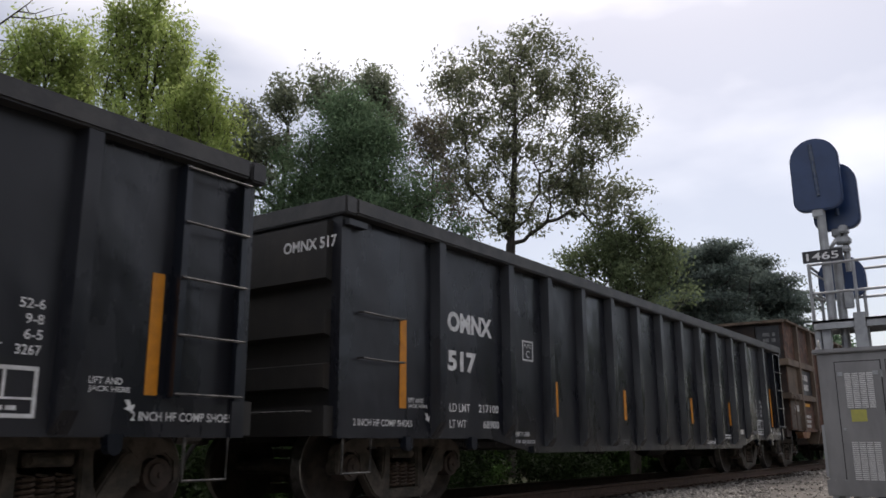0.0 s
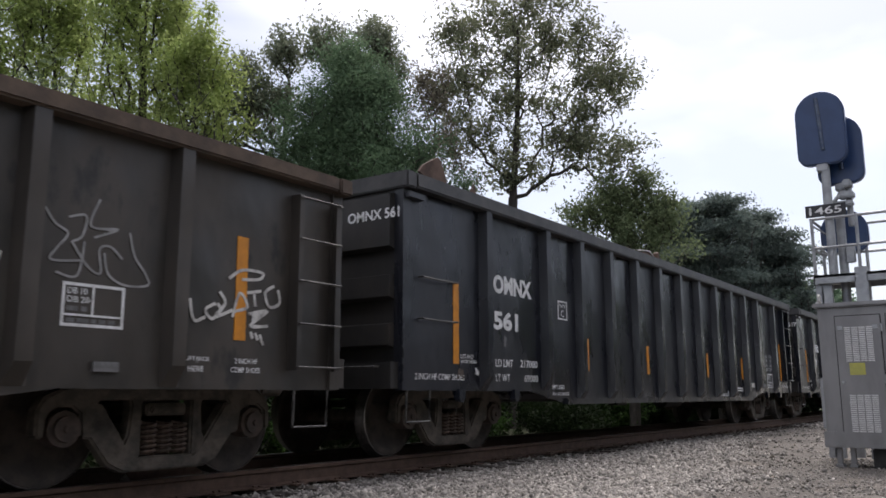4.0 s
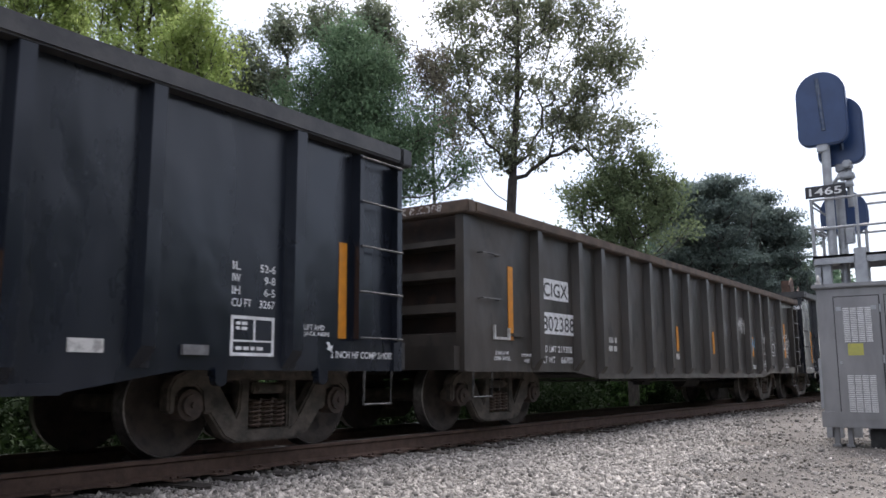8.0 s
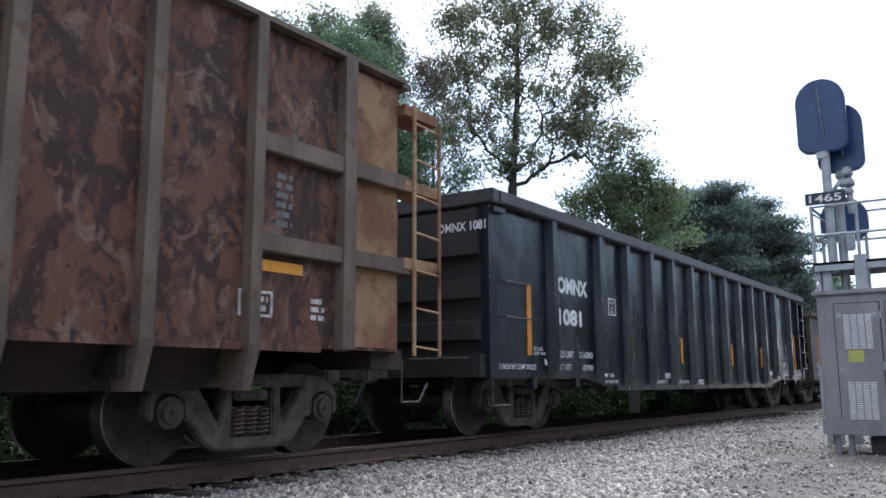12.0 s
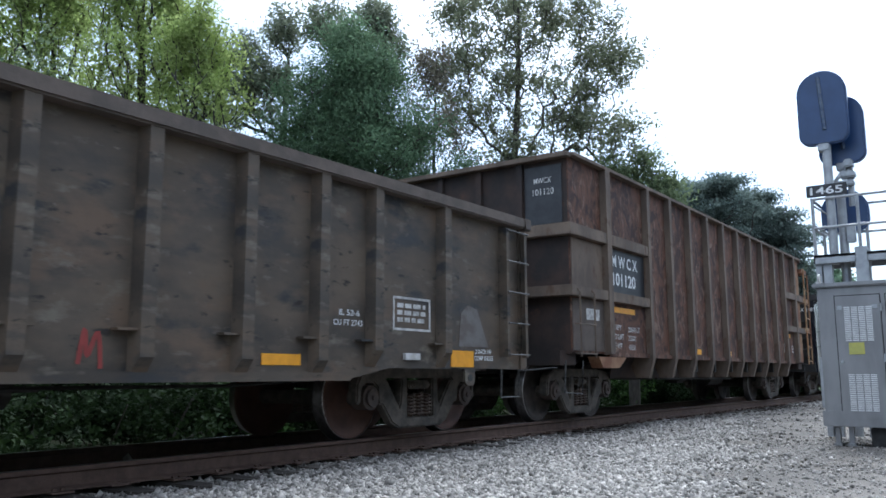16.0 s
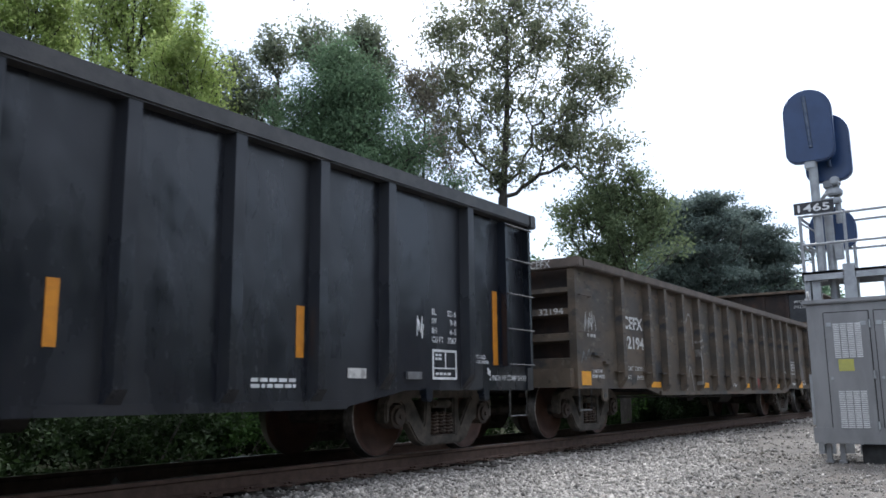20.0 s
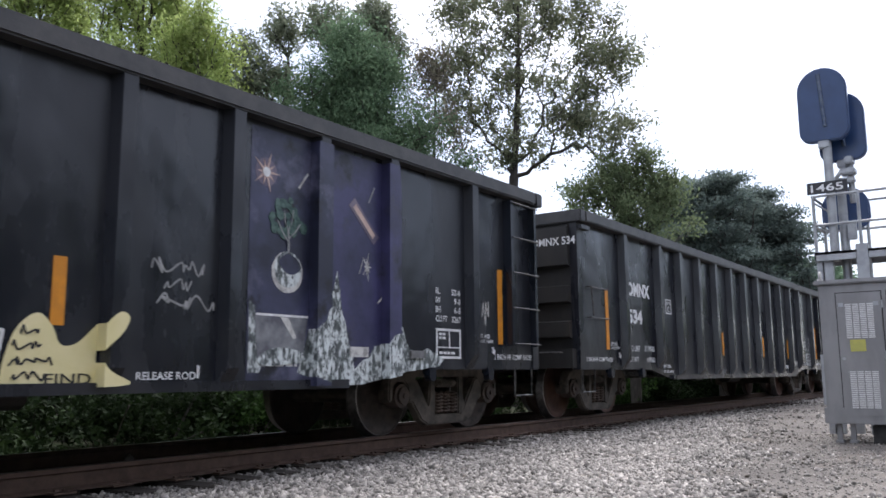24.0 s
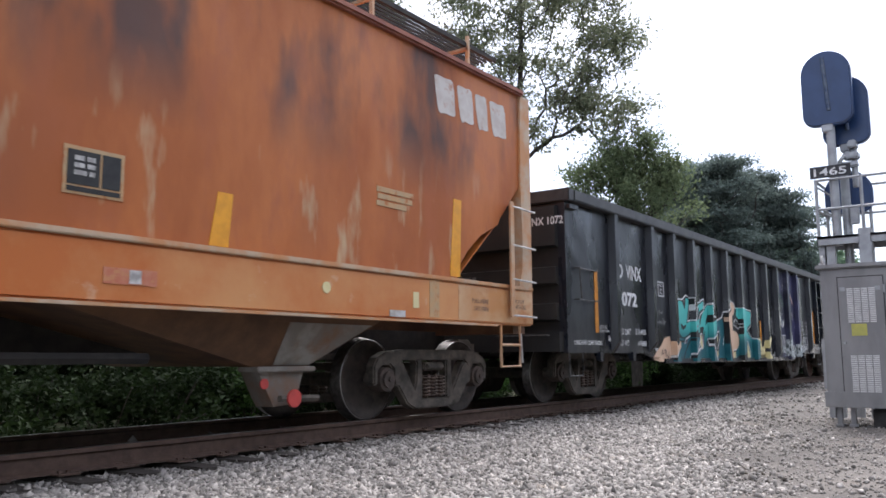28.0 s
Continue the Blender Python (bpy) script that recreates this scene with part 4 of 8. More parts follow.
for k in range(150):
    x = -12 + k * 0.52
    tie = part("tie", tie_mesh, parent=track, at=pose(x + random.uniform(-0.02, 0.02), random.uniform(-0.06, 0.06), 0, 0, 0, random.uniform(-1.2, 1.2)))
    part("tie_plate", plate, parent=tie)


def stones(name, n, area, size, mat, label, seed, lift=0.0, thin=None):
    """Loose stones strewn over an area as one body of rough lumps."""
    rng = np.random.default_rng(seed)
    base = np.array([(1, 0, 0), (-1, 0, 0), (0, 1, 0), (0, -1, 0), (0, 0, 1), (0, 0, -1)]) * 1.15
    tri = np.array([(0, 2, 4), (2, 1, 4), (1, 3, 4), (3, 0, 4), (2, 0, 5), (1, 2, 5), (3, 1, 5), (0, 3, 5)])
    x, y = rng.uniform(area[0], area[1], n), rng.uniform(area[2], area[3], n)
    if thin is not None:
        keep = thin(x, y, rng)
        x, y = x[keep], y[keep]
    n = len(x)
    s = rng.lognormal(math.log(size), 0.3, n)
    shape = base[None] * rng.uniform(0.6, 1.15, (n, 6, 1)) * s[:, None, None] * rng.uniform(0.6, 1.25, (n, 1, 3))
    q = rng.normal(size=(n, 4))
    q /= np.linalg.norm(q, axis=1)[:, None]
    w, a, c, d = q.T
    rot = np.stack([1 - 2 * (c * c + d * d), 2 * (a * c - d * w), 2 * (a * d + c * w), 2 * (a * c + d * w), 1 - 2 * (a * a + d * d), 2 * (c * d - a * w),
                    2 * (a * d - c * w), 2 * (c * d + a * w), 1 - 2 * (a * a + c * c)], 1).reshape(n, 3, 3)
    z = np.array([ground_height(u, v) for u, v in zip(x, y)]) + lift + s * 0.2
    v = np.einsum("nij,nkj->nki", rot, shape) + np.stack([x, y, z], 1)[:, None]
    f = tri[None] + (np.arange(n) * 6)[:, None, None]
    me = bpy.data.meshes.new(name)
    me.vertices.add(n * 6)
    me.vertices.foreach_set("co", v.ravel())
    me.loops.add(n * 24)
    me.loops.foreach_set("vertex_index", f.ravel().astype(np.int32))
    me.polygons.add(n * 8)
    me.polygons.foreach_set("loop_start", np.arange(0, n * 24, 3, dtype=np.int32))
    me.materials.append(mat)
    me.update(calc_edges=True)
    return tagged(new(name, me), label, "ballast", kind="stuff")


def near_bed(x, y, rng):
    """Full cover by the track, thinning towards the trodden earth round the cabinet."""
    edge = 1.45 + (x - 5) * 0.25 + 0.25 * np.sin(x * 1.7) + 0.2 * np.sin(x * 4.1 + y * 3)
    return rng.uniform(0, 1, len(x)) < np.clip((y - edge) / 0.7, 0.03, 1)


stones("ballast", 76000, (1.8, 10.5, 0.6, 6.25), 0.0205, STONE, "crushed grey ballast stones along the track", 1, thin=near_bed)
stones("ballast", 48000, (10.5, 26, 2.0, 6.25), 0.025, STONE, "crushed grey ballast stones along the track", 2, thin=near_bed)
stones("ballast", 16000, (-34, 1.8, 2.6, 6.25), 0.034, STONE, "crushed grey ballast stones along the track", 7)
stones("ballast", 9000, (26, 60, 2.0, 6.2), 0.05, STONE, "crushed grey ballast stones along the track", 3)
stones("ballast", 9000, (0, 40, 6.3, 8.9), 0.036, STONE, "crushed grey ballast stones between the rails", 4)
stones("clods", 420, (6.2, 13.5, 1.0, 4.2), 0.02, CLOD, "dark damp clods and leaf bits along the edge of the stones", 6,
       thin=lambda x, y, r: np.abs(y - 1.75 - (x - 7.1) * 0.29 - 0.3 * np.sin(x * 1.9)) < 0.3 * r.uniform(0, 1, len(x)) + 0.05)
stones("gravel", 9000, (4.5, 13.5, -0.3, 3.6), 0.011, STONE, "fine loose gravel trodden into brown earth", 5)


# ---- the train, tail of each car measured from where the train stands at the start ----
omnx_car(5.98, "517", "217100", "68900", "black open gondola car with white stencils and amber stripes")
car_561 = omnx_car(-12.08, "561", "217000", "69000", "dull black gondola car with scrap showing over the rim")
omnx_car(-47.86, "1081", "216300", "69700", "glossy black gondola car with crisp white stencils", fresh=True)
omnx_car(-100.45, "534", "217000", "69000", "black gondola car with one spray-painted tag", frame_grab=True)
car_1072 = omnx_car(-118.62, "1072", "216400", "69600", "black gondola car with teal and peach graffiti and a night-sky mural", broken=True, frame_grab=True, small_stripes=(10.17,))

# -- graffiti, mural and small tags on that last gondola
P = OMNX_POSTS
HALO = [(4.03, 0.6), (4.1, 0.69), (4.45, 1.03), (4.39, 1.25), (4.42, 1.54), (4.44, 1.69), (4.55, 1.78), (4.8, 1.78), (5.01, 1.88), (5.22, 1.82), (5.2, 1.6),
        (5.06, 1.37), (5.24, 1.41), (5.29, 1.64), (6.04, 1.86), (6.08, 1.81), (6.03, 1.66), (6.27, 1.78), (6.34, 1.77), (6.31, 1.51), (6.56, 1.49),
        (6.62, 1.4), (7.15, 1.52), (7.33, 1.68), (7.64, 1.77), (7.67, 1.85), (7.88, 1.91), (8.1, 1.86), (8.18, 1.76), (8.49, 1.78), (9.42, 1.76),
        (9.35, 1.38), (9.07, 1.28), (9.42, 1.11), (9.82, 1.01), (9.78, 0.71), (9.69, 0.6)]
draped(car_1072, "graffiti_outline", HALO, P, WHITE, 0.004)
draped(car_1072, "graffiti_shade", inset(HALO, 0.028), P, INK, 0.006)
draped(car_1072, "graffiti_shape", [(4.12, 0.6), (4.48, 0.98), (5.2, 1.06), (5.62, 1.02), (5.9, 0.92), (6.1, 0.9), (6.3, 0.78), (6.42, 0.6)], P, TEAL_DEEP, 0.0075)
draped(car_1072, "graffiti_shape", [(6.66, 0.6), (6.9, 0.85), (7.0, 1.1), (7.24, 1.12), (7.32, 0.9), (7.44, 0.6)], P, TEAL_DEEP, 0.0075)
for pts in ([(4.5, 0.98), (4.85, 0.98), (5.2, 1.12)], [(4.72, 0.6), (4.95, 0.86), (5.22, 1.04)], [(5.08, 0.6), (5.3, 0.8), (5.5, 0.98)], [(4.3, 0.66), (4.55, 0.82)], [(6.0, 0.62), (6.06, 0.9)]):
    draped(car_1072, "graffiti_line", stroke(flowing(pts), 0.04), P, INK, 0.0095)
for pts in ([(4.1, 0.6), (4.18, 0.72), (4.5, 1.01), (4.6, 1.04), (4.86, 1.02), (5.16, 1.12), (4.98, 0.97), (4.71, 0.6)],
            [(4.82, 0.6), (5.06, 0.85), (5.43, 1.1), (5.31, 0.86), (5.05, 0.6)],
            [(5.19, 0.62), (5.5, 0.88), (5.5, 1.14), (5.59, 1.08), (5.93, 0.61)],
            [(6.25, 0.87), (6.43, 0.6), (6.09, 0.61), (6.1, 0.94)],
            [(6.45, 1.22), (6.73, 1.38), (7.15, 1.48), (7.29, 1.38), (7.26, 1.12), (7.12, 0.6), (6.8, 0.6), (6.98, 1.03), (6.93, 1.23), (6.68, 1.2), (6.33, 1.06)]):
    draped(car_1072, "graffiti_shape", pts, P, TEAL_DEEP, 0.008)
for pts in ([(4.42, 1.51), (4.5, 1.69), (4.65, 1.74), (4.78, 1.72), (4.89, 1.58), (4.93, 1.62), (4.99, 1.81), (5.15, 1.78), (5.12, 1.67), (4.96, 1.3),
            (5.09, 1.34), (5.38, 1.41), (5.47, 1.39), (5.42, 1.29), (5.2, 1.17), (5, 1.09), (4.77, 1.04), (4.62, 1.09), (4.5, 1.22), (4.42, 1.36)],
            [(5.35, 1.5), (5.39, 1.6), (6.02, 1.8), (5.99, 1.65), (5.74, 1.58), (5.61, 1.43), (5.47, 1.35), (5.5, 1.23), (5.43, 1.12), (5.29, 1.16), (5.32, 1.34),
            (5.45, 1.4), (5.58, 1.54), (5.43, 1.48)],
            [(5.72, 1.26), (5.93, 1.56), (6.27, 1.74), (6.27, 1.56), (6.1, 1.4), (6.06, 1.23), (5.89, 1.06), (5.98, 1.29)],
            [(6.25, 1.38), (6.55, 1.46), (6.58, 1.35), (6.45, 1.22), (6.33, 1.08), (6.08, 0.98), (6.01, 0.61), (5.85, 0.74), (5.9, 1), (6.03, 1.16), (6.06, 1.3)],
            [(8.19, 1.59), (8.26, 1.76), (8.49, 1.75), (9.37, 1.71), (9.29, 1.42), (9.06, 1.36), (8.97, 1.26), (9.34, 1.1), (9.78, 0.99), (9.74, 0.71),
            (9.41, 0.61), (9.2, 0.65), (9.03, 0.99), (8.9, 1.07), (8.68, 0.87), (8.37, 0.72), (7.95, 0.63), (8.22, 0.97), (8.4, 1.24), (8.37, 1.51)]):
    draped(car_1072, "graffiti_shape", pts, P, TEAL, 0.010)
draped(car_1072, "graffiti_shape", rounded([(7.29, 1.5), (7.36, 1.61), (7.64, 1.73), (7.68, 1.81), (7.88, 1.87), (8.09, 1.8), (8.04, 1.62), (7.71, 1.49), (7.69, 1.4), (7.85, 1.38),
        (7.83, 1.29), (7.67, 1.23), (7.98, 1.25), (8.3, 1.16), (8.34, 0.99), (8.14, 0.84), (7.72, 0.8), (7.58, 0.66), (7.44, 0.66), (7.33, 1.12)], 2), P, PEACH, 0.012)
for pts in ([(4.64, 1.3), (4.71, 1.3), (4.78, 1.26), (4.95, 1.3), (4.92, 1.24), (4.79, 1.19), (4.68, 1.21)], [(7.91, 1.39), (8.14, 1.51), (8.37, 1.39), (8.33, 1.29), (8.14, 1.34)]):
    draped(car_1072, "graffiti_shape", pts, P, INK, 0.014)
for pts in ([(8.84, 1.03), (9.03, 0.95), (9.19, 0.67), (9.13, 0.61), (8.93, 0.62), (8.8, 0.87)],
            [(5.63, 1.08), (5.8, 1.11), (5.88, 0.87), (5.79, 0.84)],
            [(6.57, 1.02), (6.81, 1.16), (6.84, 1.03), (6.56, 0.69), (6.38, 0.69), (6.4, 0.79), (6.53, 0.84)],
            [(7.61, 0.6), (7.75, 0.74), (8.05, 0.8), (7.99, 0.6)],
            rounded([(9.82, 0.63), (9.84, 0.9), (9.92, 1.06), (10.04, 1.13), (10.14, 1.04), (10.2, 0.92), (10.32, 0.93), (10.46, 1.06), (10.58, 1.16), (10.66, 1.12), (10.6, 1.0), (10.46, 0.86), (10.52, 0.74), (10.68, 0.64), (10.17, 0.62)], 4)):
    draped(car_1072, "graffiti_shape", pts, P, CREAM, 0.012)
for pts in ([(4.84, 1.76), (4.92, 1.78), (4.88, 1.67)],
            [(4.86, 0.93), (5.1, 1.09), (4.95, 0.94)],
            [(4.45, 0.79), (4.58, 0.87), (4.56, 0.8)],
            [(5.53, 0.74), (5.61, 0.77), (5.65, 0.72)],
            [(5.93, 1.16), (5.84, 0.99), (5.92, 0.88)],
            [(5.22, 1.24), (5.32, 1.34), (5.3, 1.25)]):
    draped(car_1072, "graffiti_shape", pts, P, MAUVE, 0.012)
for pts in ([(5.58, 1.11), (5.65, 1.34), (5.78, 1.52), (6.01, 1.61)],
            [(5.58, 1.11), (5.79, 0.83), (5.88, 0.87), (5.83, 1.15), (5.63, 1.08)],
            [(6.16, 1.02), (6.27, 0.87), (6.41, 0.6)],
            [(6.16, 1.02), (6.5, 1.15), (6.93, 1.21), (6.96, 1.07), (6.7, 0.74), (6.61, 0.6)],
            [(4.82, 0.92), (4.9, 1.02), (5.16, 1.09)],
            [(5, 0.6), (5.17, 0.74), (5.48, 0.91)],
            [(5.23, 0.77), (5.34, 0.95), (5.45, 1.13)],
            [(7.16, 0.91), (7.24, 1.11)],
            [(7.72, 0.8), (8.14, 0.84), (8.05, 0.62)],
            [(7.91, 1.39), (8.14, 1.51), (8.37, 1.39), (8.33, 1.29), (8.14, 1.34), (7.91, 1.39)],
            [(8.61, 0.83), (8.77, 1.05), (8.97, 1.03), (9.17, 0.83), (9.21, 0.61)]):
    draped(car_1072, "graffiti_line", stroke(pts, 0.03), P, WHITE, 0.014)
draped(car_1072, "graffiti_shape", [(3.2, 0.65), (3.39, 0.77), (3.61, 0.88), (3.8, 1.02), (4.07, 1.06), (4.16, 0.89), (4.31, 0.96), (4.49, 1.06), (4.46, 0.94), (4.25, 0.82),
        (3.97, 0.6), (3.54, 0.6)], P, PEACH, 0.007)
scrawl(car_1072, 3.62, 0.66, 0.37, 0.2, 21, MAROON, 8, 0.016, SIDE - 0.012)
for x, z, w, hh, sd, mt, tn, wd, out in ((3.37, 1.42, 0.42, 0.12, 1, GREY_TAG, 12, 0.014, 0.006), (3.44, 1.25, 0.50, 0.12, 2, GREY_TAG, 13, 0.014, 0.006), (10.90, 1.49, 0.50, 0.13, 3, GREY_TAG, 13, 0.016, 0.006),
                                     (11.02, 1.365, 0.28, 0.10, 4, GREY_TAG, 8, 0.014, 0.006), (10.94, 1.21, 0.56, 0.13, 5, GREY_TAG, 13, 0.016, 0.006), (9.86, 0.66, 0.24, 0.08, 6, INK, 8, 0.014, 0.018),
                                     (9.85, 0.765, 0.30, 0.085, 7, INK, 11, 0.014, 0.018), (9.87, 0.87, 0.22, 0.08, 8, INK, 8, 0.014, 0.018), (9.92, 0.97, 0.14, 0.075, 9, INK, 6, 0.014, 0.018)):
    scrawl(car_1072, x, z, w, hh, sd, mt, tn, wd, SIDE - out)
lettering(car_1072, "FIND", 10.10, 0.645, 0.34, 0.075, INK, SIDE - 0.017, 0.008)
scrawl(car_1072, 15.55, 1.25, 0.16, 0.42, 27, OFFWHITE, 10, 0.016)
draped(car_1072, "mural_sky", [(11.86, 0.6), (11.86, 2.9), (12.80, 2.9), (12.80, 0.6)], P, NIGHT, 0.004, label="dark blue night-sky mural paint")
draped(car_1072, "mural_sky", [(12.80, 0.6), (12.80, 2.9), (13.83, 2.9), (13.89, 1.6), (13.94, 0.72), (13.34, 0.6)], P, INDIGO, 0.004, label="indigo night-sky mural paint")
for pts in ([(11.88, 0.72), (11.88, 1.34), (11.94, 1.30), (11.97, 1.15), (12.03, 1.02), (12.06, 0.80), (12.0, 0.72)],
            [(12.46, 0.72), (12.54, 0.92), (12.60, 1.12), (12.72, 1.2), (12.76, 1.3), (12.90, 1.42), (12.94, 1.55), (12.98, 1.70), (13.02, 1.52), (13.05, 1.3), (13.10, 1.22), (13.14, 1.05), (13.20, 0.9),
             (13.24, 0.75), (13.36, 0.84), (13.44, 0.86), (13.54, 0.98), (13.64, 1.0), (13.74, 1.1), (13.86, 1.12), (14.00, 1.2), (14.06, 1.06), (14.12, 0.96), (14.30, 0.93), (14.44, 0.98), (14.58, 0.93), (14.76, 0.86),
             (14.64, 0.78), (14.04, 0.72), (13.34, 0.60), (12.9, 0.60)]):
    draped(car_1072, "mural_rock", pts, P, ROCK_PAINT, 0.007, label="jagged grey rocks painted in the mural")
part("mural_halo", disc(bmesh.new(), (12.32, 1.62), 0.19, SIDE - 0.007, SIDE - 0.004, 28), OFFWHITE, car_1072)
part("mural_planet", disc(bmesh.new(), (12.325, 1.645), 0.165, SIDE - 0.010, SIDE - 0.006, 28), ROCK_PAINT, car_1072)
part("mural_planet", slab(bmesh.new(), rounded([(12.21, 1.72), (12.32, 1.79), (12.44, 1.74), (12.47, 1.65), (12.36, 1.60), (12.26, 1.64)], 4), SIDE - 0.013, SIDE - 0.010), NIGHT, car_1072)
STAR_SHAPE = [(math.cos(k * math.pi / 10) * (0.17 if k % 4 == 0 else 0.11 if k % 2 == 0 else 0.045), math.sin(k * math.pi / 10) * (0.19 if k % 4 == 0 else 0.12 if k % 2 == 0 else 0.045)) for k in range(20)]
GLOW_PINK = material("pale_pink_mural_paint", (0.55, 0.40, 0.33), (0.42, 0.30, 0.27), 9, rough=0.55)
MIST = material("dusky_violet_mural_paint", (0.11, 0.09, 0.13), (0.17, 0.14, 0.18), 6, rough=0.5)
part("mural_glow", disc(bmesh.new(), (12.04, 2.5), 0.13, SIDE - 0.007, SIDE - 0.004, 24), MIST, car_1072)
part("mural_star", slab(bmesh.new(), [(12.04 + a, 2.5 + c) for a, c in STAR_SHAPE], SIDE - 0.010, SIDE - 0.007), GLOW_PINK, car_1072)
part("mural_star_heart", disc(bmesh.new(), (12.04, 2.5), 0.045, SIDE - 0.012, SIDE - 0.009, 14), WHITE, car_1072)
part("mural_star", disc(bmesh.new(), (12.66, 2.28), 0.04, SIDE - 0.009, SIDE - 0.004, 14), WHITE, car_1072)
part("mural_star", slab(bmesh.new(), [(13.42 + a * .45, 1.78 + c * .8) for a, c in STAR_SHAPE], SIDE - 0.009, SIDE - 0.004), OFFWHITE, car_1072)
for pts, wd, mt, out in (([(13.18, 2.42), (13.56, 2.06)], 0.12, MIST, 0.007), ([(13.22, 2.38), (13.52, 2.1)], 0.055, GLOW_PINK, 0.010), ([(12.44, 2.42), (12.56, 2.58)], 0.02, OFFWHITE, 0.008),
                         ([(13.44, 2.45), (13.53, 2.62)], 0.016, GREY_TAG, 0.008), ([(13.59, 1.42), (13.74, 1.56)], 0.016, OFFWHITE, 0.008), ([(13.3, 1.7), (13.36, 1.86)], 0.012, GREY_TAG, 0.008)):
    part("mural_streak", slab(bmesh.new(), stroke([pts[0], tuple((a + c) / 2 for a, c in zip(*pts)), pts[1]], wd), SIDE - out - 0.002, SIDE - out + 0.001), mt, car_1072)
GREEN_MURAL = material("dark_green_mural_paint", (0.02, 0.055, 0.045), (0.075, 0.13, 0.11), 22, rough=0.5)
crown_rnd = random.Random(8)
for k in range(26):
    a, d = crown_rnd.uniform(0, 6.28), crown_rnd.random() ** 0.5
    u, v, r = 12.31 + 0.22 * d * math.cos(a), 2.10 + 0.17 * d * math.sin(a) + 0.02, crown_rnd.uniform(0.03, 0.055)
    part("mural_tree_leaf", slab(bmesh.new(), [(u + r * math.cos(b) * crown_rnd.uniform(0.7, 1.2), v + r * math.sin(b) * crown_rnd.uniform(0.7, 1.2)) for b in [6.2832 * j / 9 for j in range(9)]], SIDE - 0.009 - 0.0002 * k, SIDE - 0.005), GREEN_MURAL, car_1072)
for pts, wd in (([(12.32, 1.80), (12.32, 1.9), (12.31, 2.02)], 0.02), ([(12.315, 1.9), (12.24, 1.98), (12.18, 2.08)], 0.011), ([(12.32, 1.93), (12.40, 2.0), (12.46, 2.08)], 0.011), ([(12.31, 2.0), (12.27, 2.08), (12.26, 2.18)], 0.009), ([(12.31, 2.0), (12.36, 2.1), (12.37, 2.2)], 0.009)):
    part("mural_tree_branch", slab(bmesh.new(), stroke(pts, wd), SIDE - 0.0175, SIDE - 0.015), GREY_TAG, car_1072)
part("mural_pool", slab(bmesh.new(), [(11.98, 0.84), (12.52, 0.84), (12.58, 1.22), (11.94, 1.22)], SIDE - 0.012, SIDE - 0.004), POOL_PAINT, car_1072)
part("mural_line", boxes((11.95, 12.58, SIDE - 0.014, SIDE - 0.012, 1.215, 1.235)), WHITE, car_1072)
part("mural_line", slab(bmesh.new(), [(12.24, 1.21), (12.34, 1.21), (12.44, 1.03), (12.40, 1.02)], SIDE - 0.014, SIDE - 0.012), OFFWHITE, car_1072)
part("mural_shore", slab(bmesh.new(), rounded([(11.98, 0.84), (12.1, 0.92), (12.3, 0.94), (12.52, 0.9), (12.56, 0.82), (12.3, 0.79), (12.05, 0.78)], 3), SIDE - 0.015, SIDE - 0.011), ROCK_PAINT, car_1072)
scrawl(car_561, 2.1, 1.3, 0.05, 0.16, 31, GREY_INK, 4, 0.03)
scrawl(car_561, 1.05, 0.8, 0.12, 0.3, 33, GREYBROWN_RIM, 5, 0.03)
scrawl(next(c for c, t in CARS if t == -100.45), 14.32, 1.32, 0.13, 0.26, 32, WHITE, 9, 0.014)

# -- dusty brown-black gondola with white number boards and many tags
LEN = 16.55
cig = new_car("gondola_car", -29.63, "dusty brown-black gondola car with white number boards and spray tags")
POSTS = [1.6, 2.83, 3.62, 4.6, 5.6, 6.57, 7.55, 8.7, 9.67, 10.65, 11.68, 12.66, 13.45, 14.66]
# the end sheet's colour carries the shade of its recess
gondola_body(cig, LEN, 2.79, 0.14, POSTS, 0.75, 0.66, (2.8, 3.5), DUSTY, DUSTY_RIM, ((2.24, 2.36), (1.84, 1.98), (1.42, 1.58), (1.02, 1.22)), ext=0.14, recess=0.2, sheet_paint=SHADE_BROWN)
running_gear(cig, (1.5, LEN - 1.5))
patch(cig, "number_board", 1.81, 2.6, 1.75, 2.04, WHITE)
lettering(cig, "CIGX", 1.85, 1.79, 0.72, 0.2, INK, SIDE - 0.009)
patch(cig, "number_board", 1.78, 2.8, 1.27, 1.57, WHITE)
lettering(cig, "802388", 1.81, 1.31, 0.95, 0.21, INK, SIDE - 0.009, 0.005)
lettering(cig, "LD LMT", 1.82, 1.02, 0.38, 0.09)
lettering(cig, "219300", 2.25, 1.02, 0.44, 0.09)
lettering(cig, "LT WT", 1.82, 0.87, 0.34, 0.09)
lettering(cig, "66700", 2.34, 0.87, 0.36, 0.09)
for x, z0, z1 in ((0.9, 1.15, 2.1), (15.28, 1.16, 2.05)):
    patch(cig, "reflective_stripe", x, x + 0.12, z0, z1, STRIPE)
for x, z0 in ((3.8, 1.02), (7.03, 1.15), (9.18, 1.14), (12.15, 1.14)):
    patch(cig, "reflective_stripe", x, x + 0.11, z0, z0 + 0.46, STRIPE)
lettering(cig, "2 INCH HF", 0.58, 0.96, 0.32, 0.05)
lettering(cig, "COMP SHOES", 0.54, 0.89, 0.4, 0.05)
lettering(cig, "LIFT/JACK", 1.22, 0.94, 0.26, 0.045)
lettering(cig, "HERE", 1.3, 0.87, 0.13, 0.045)
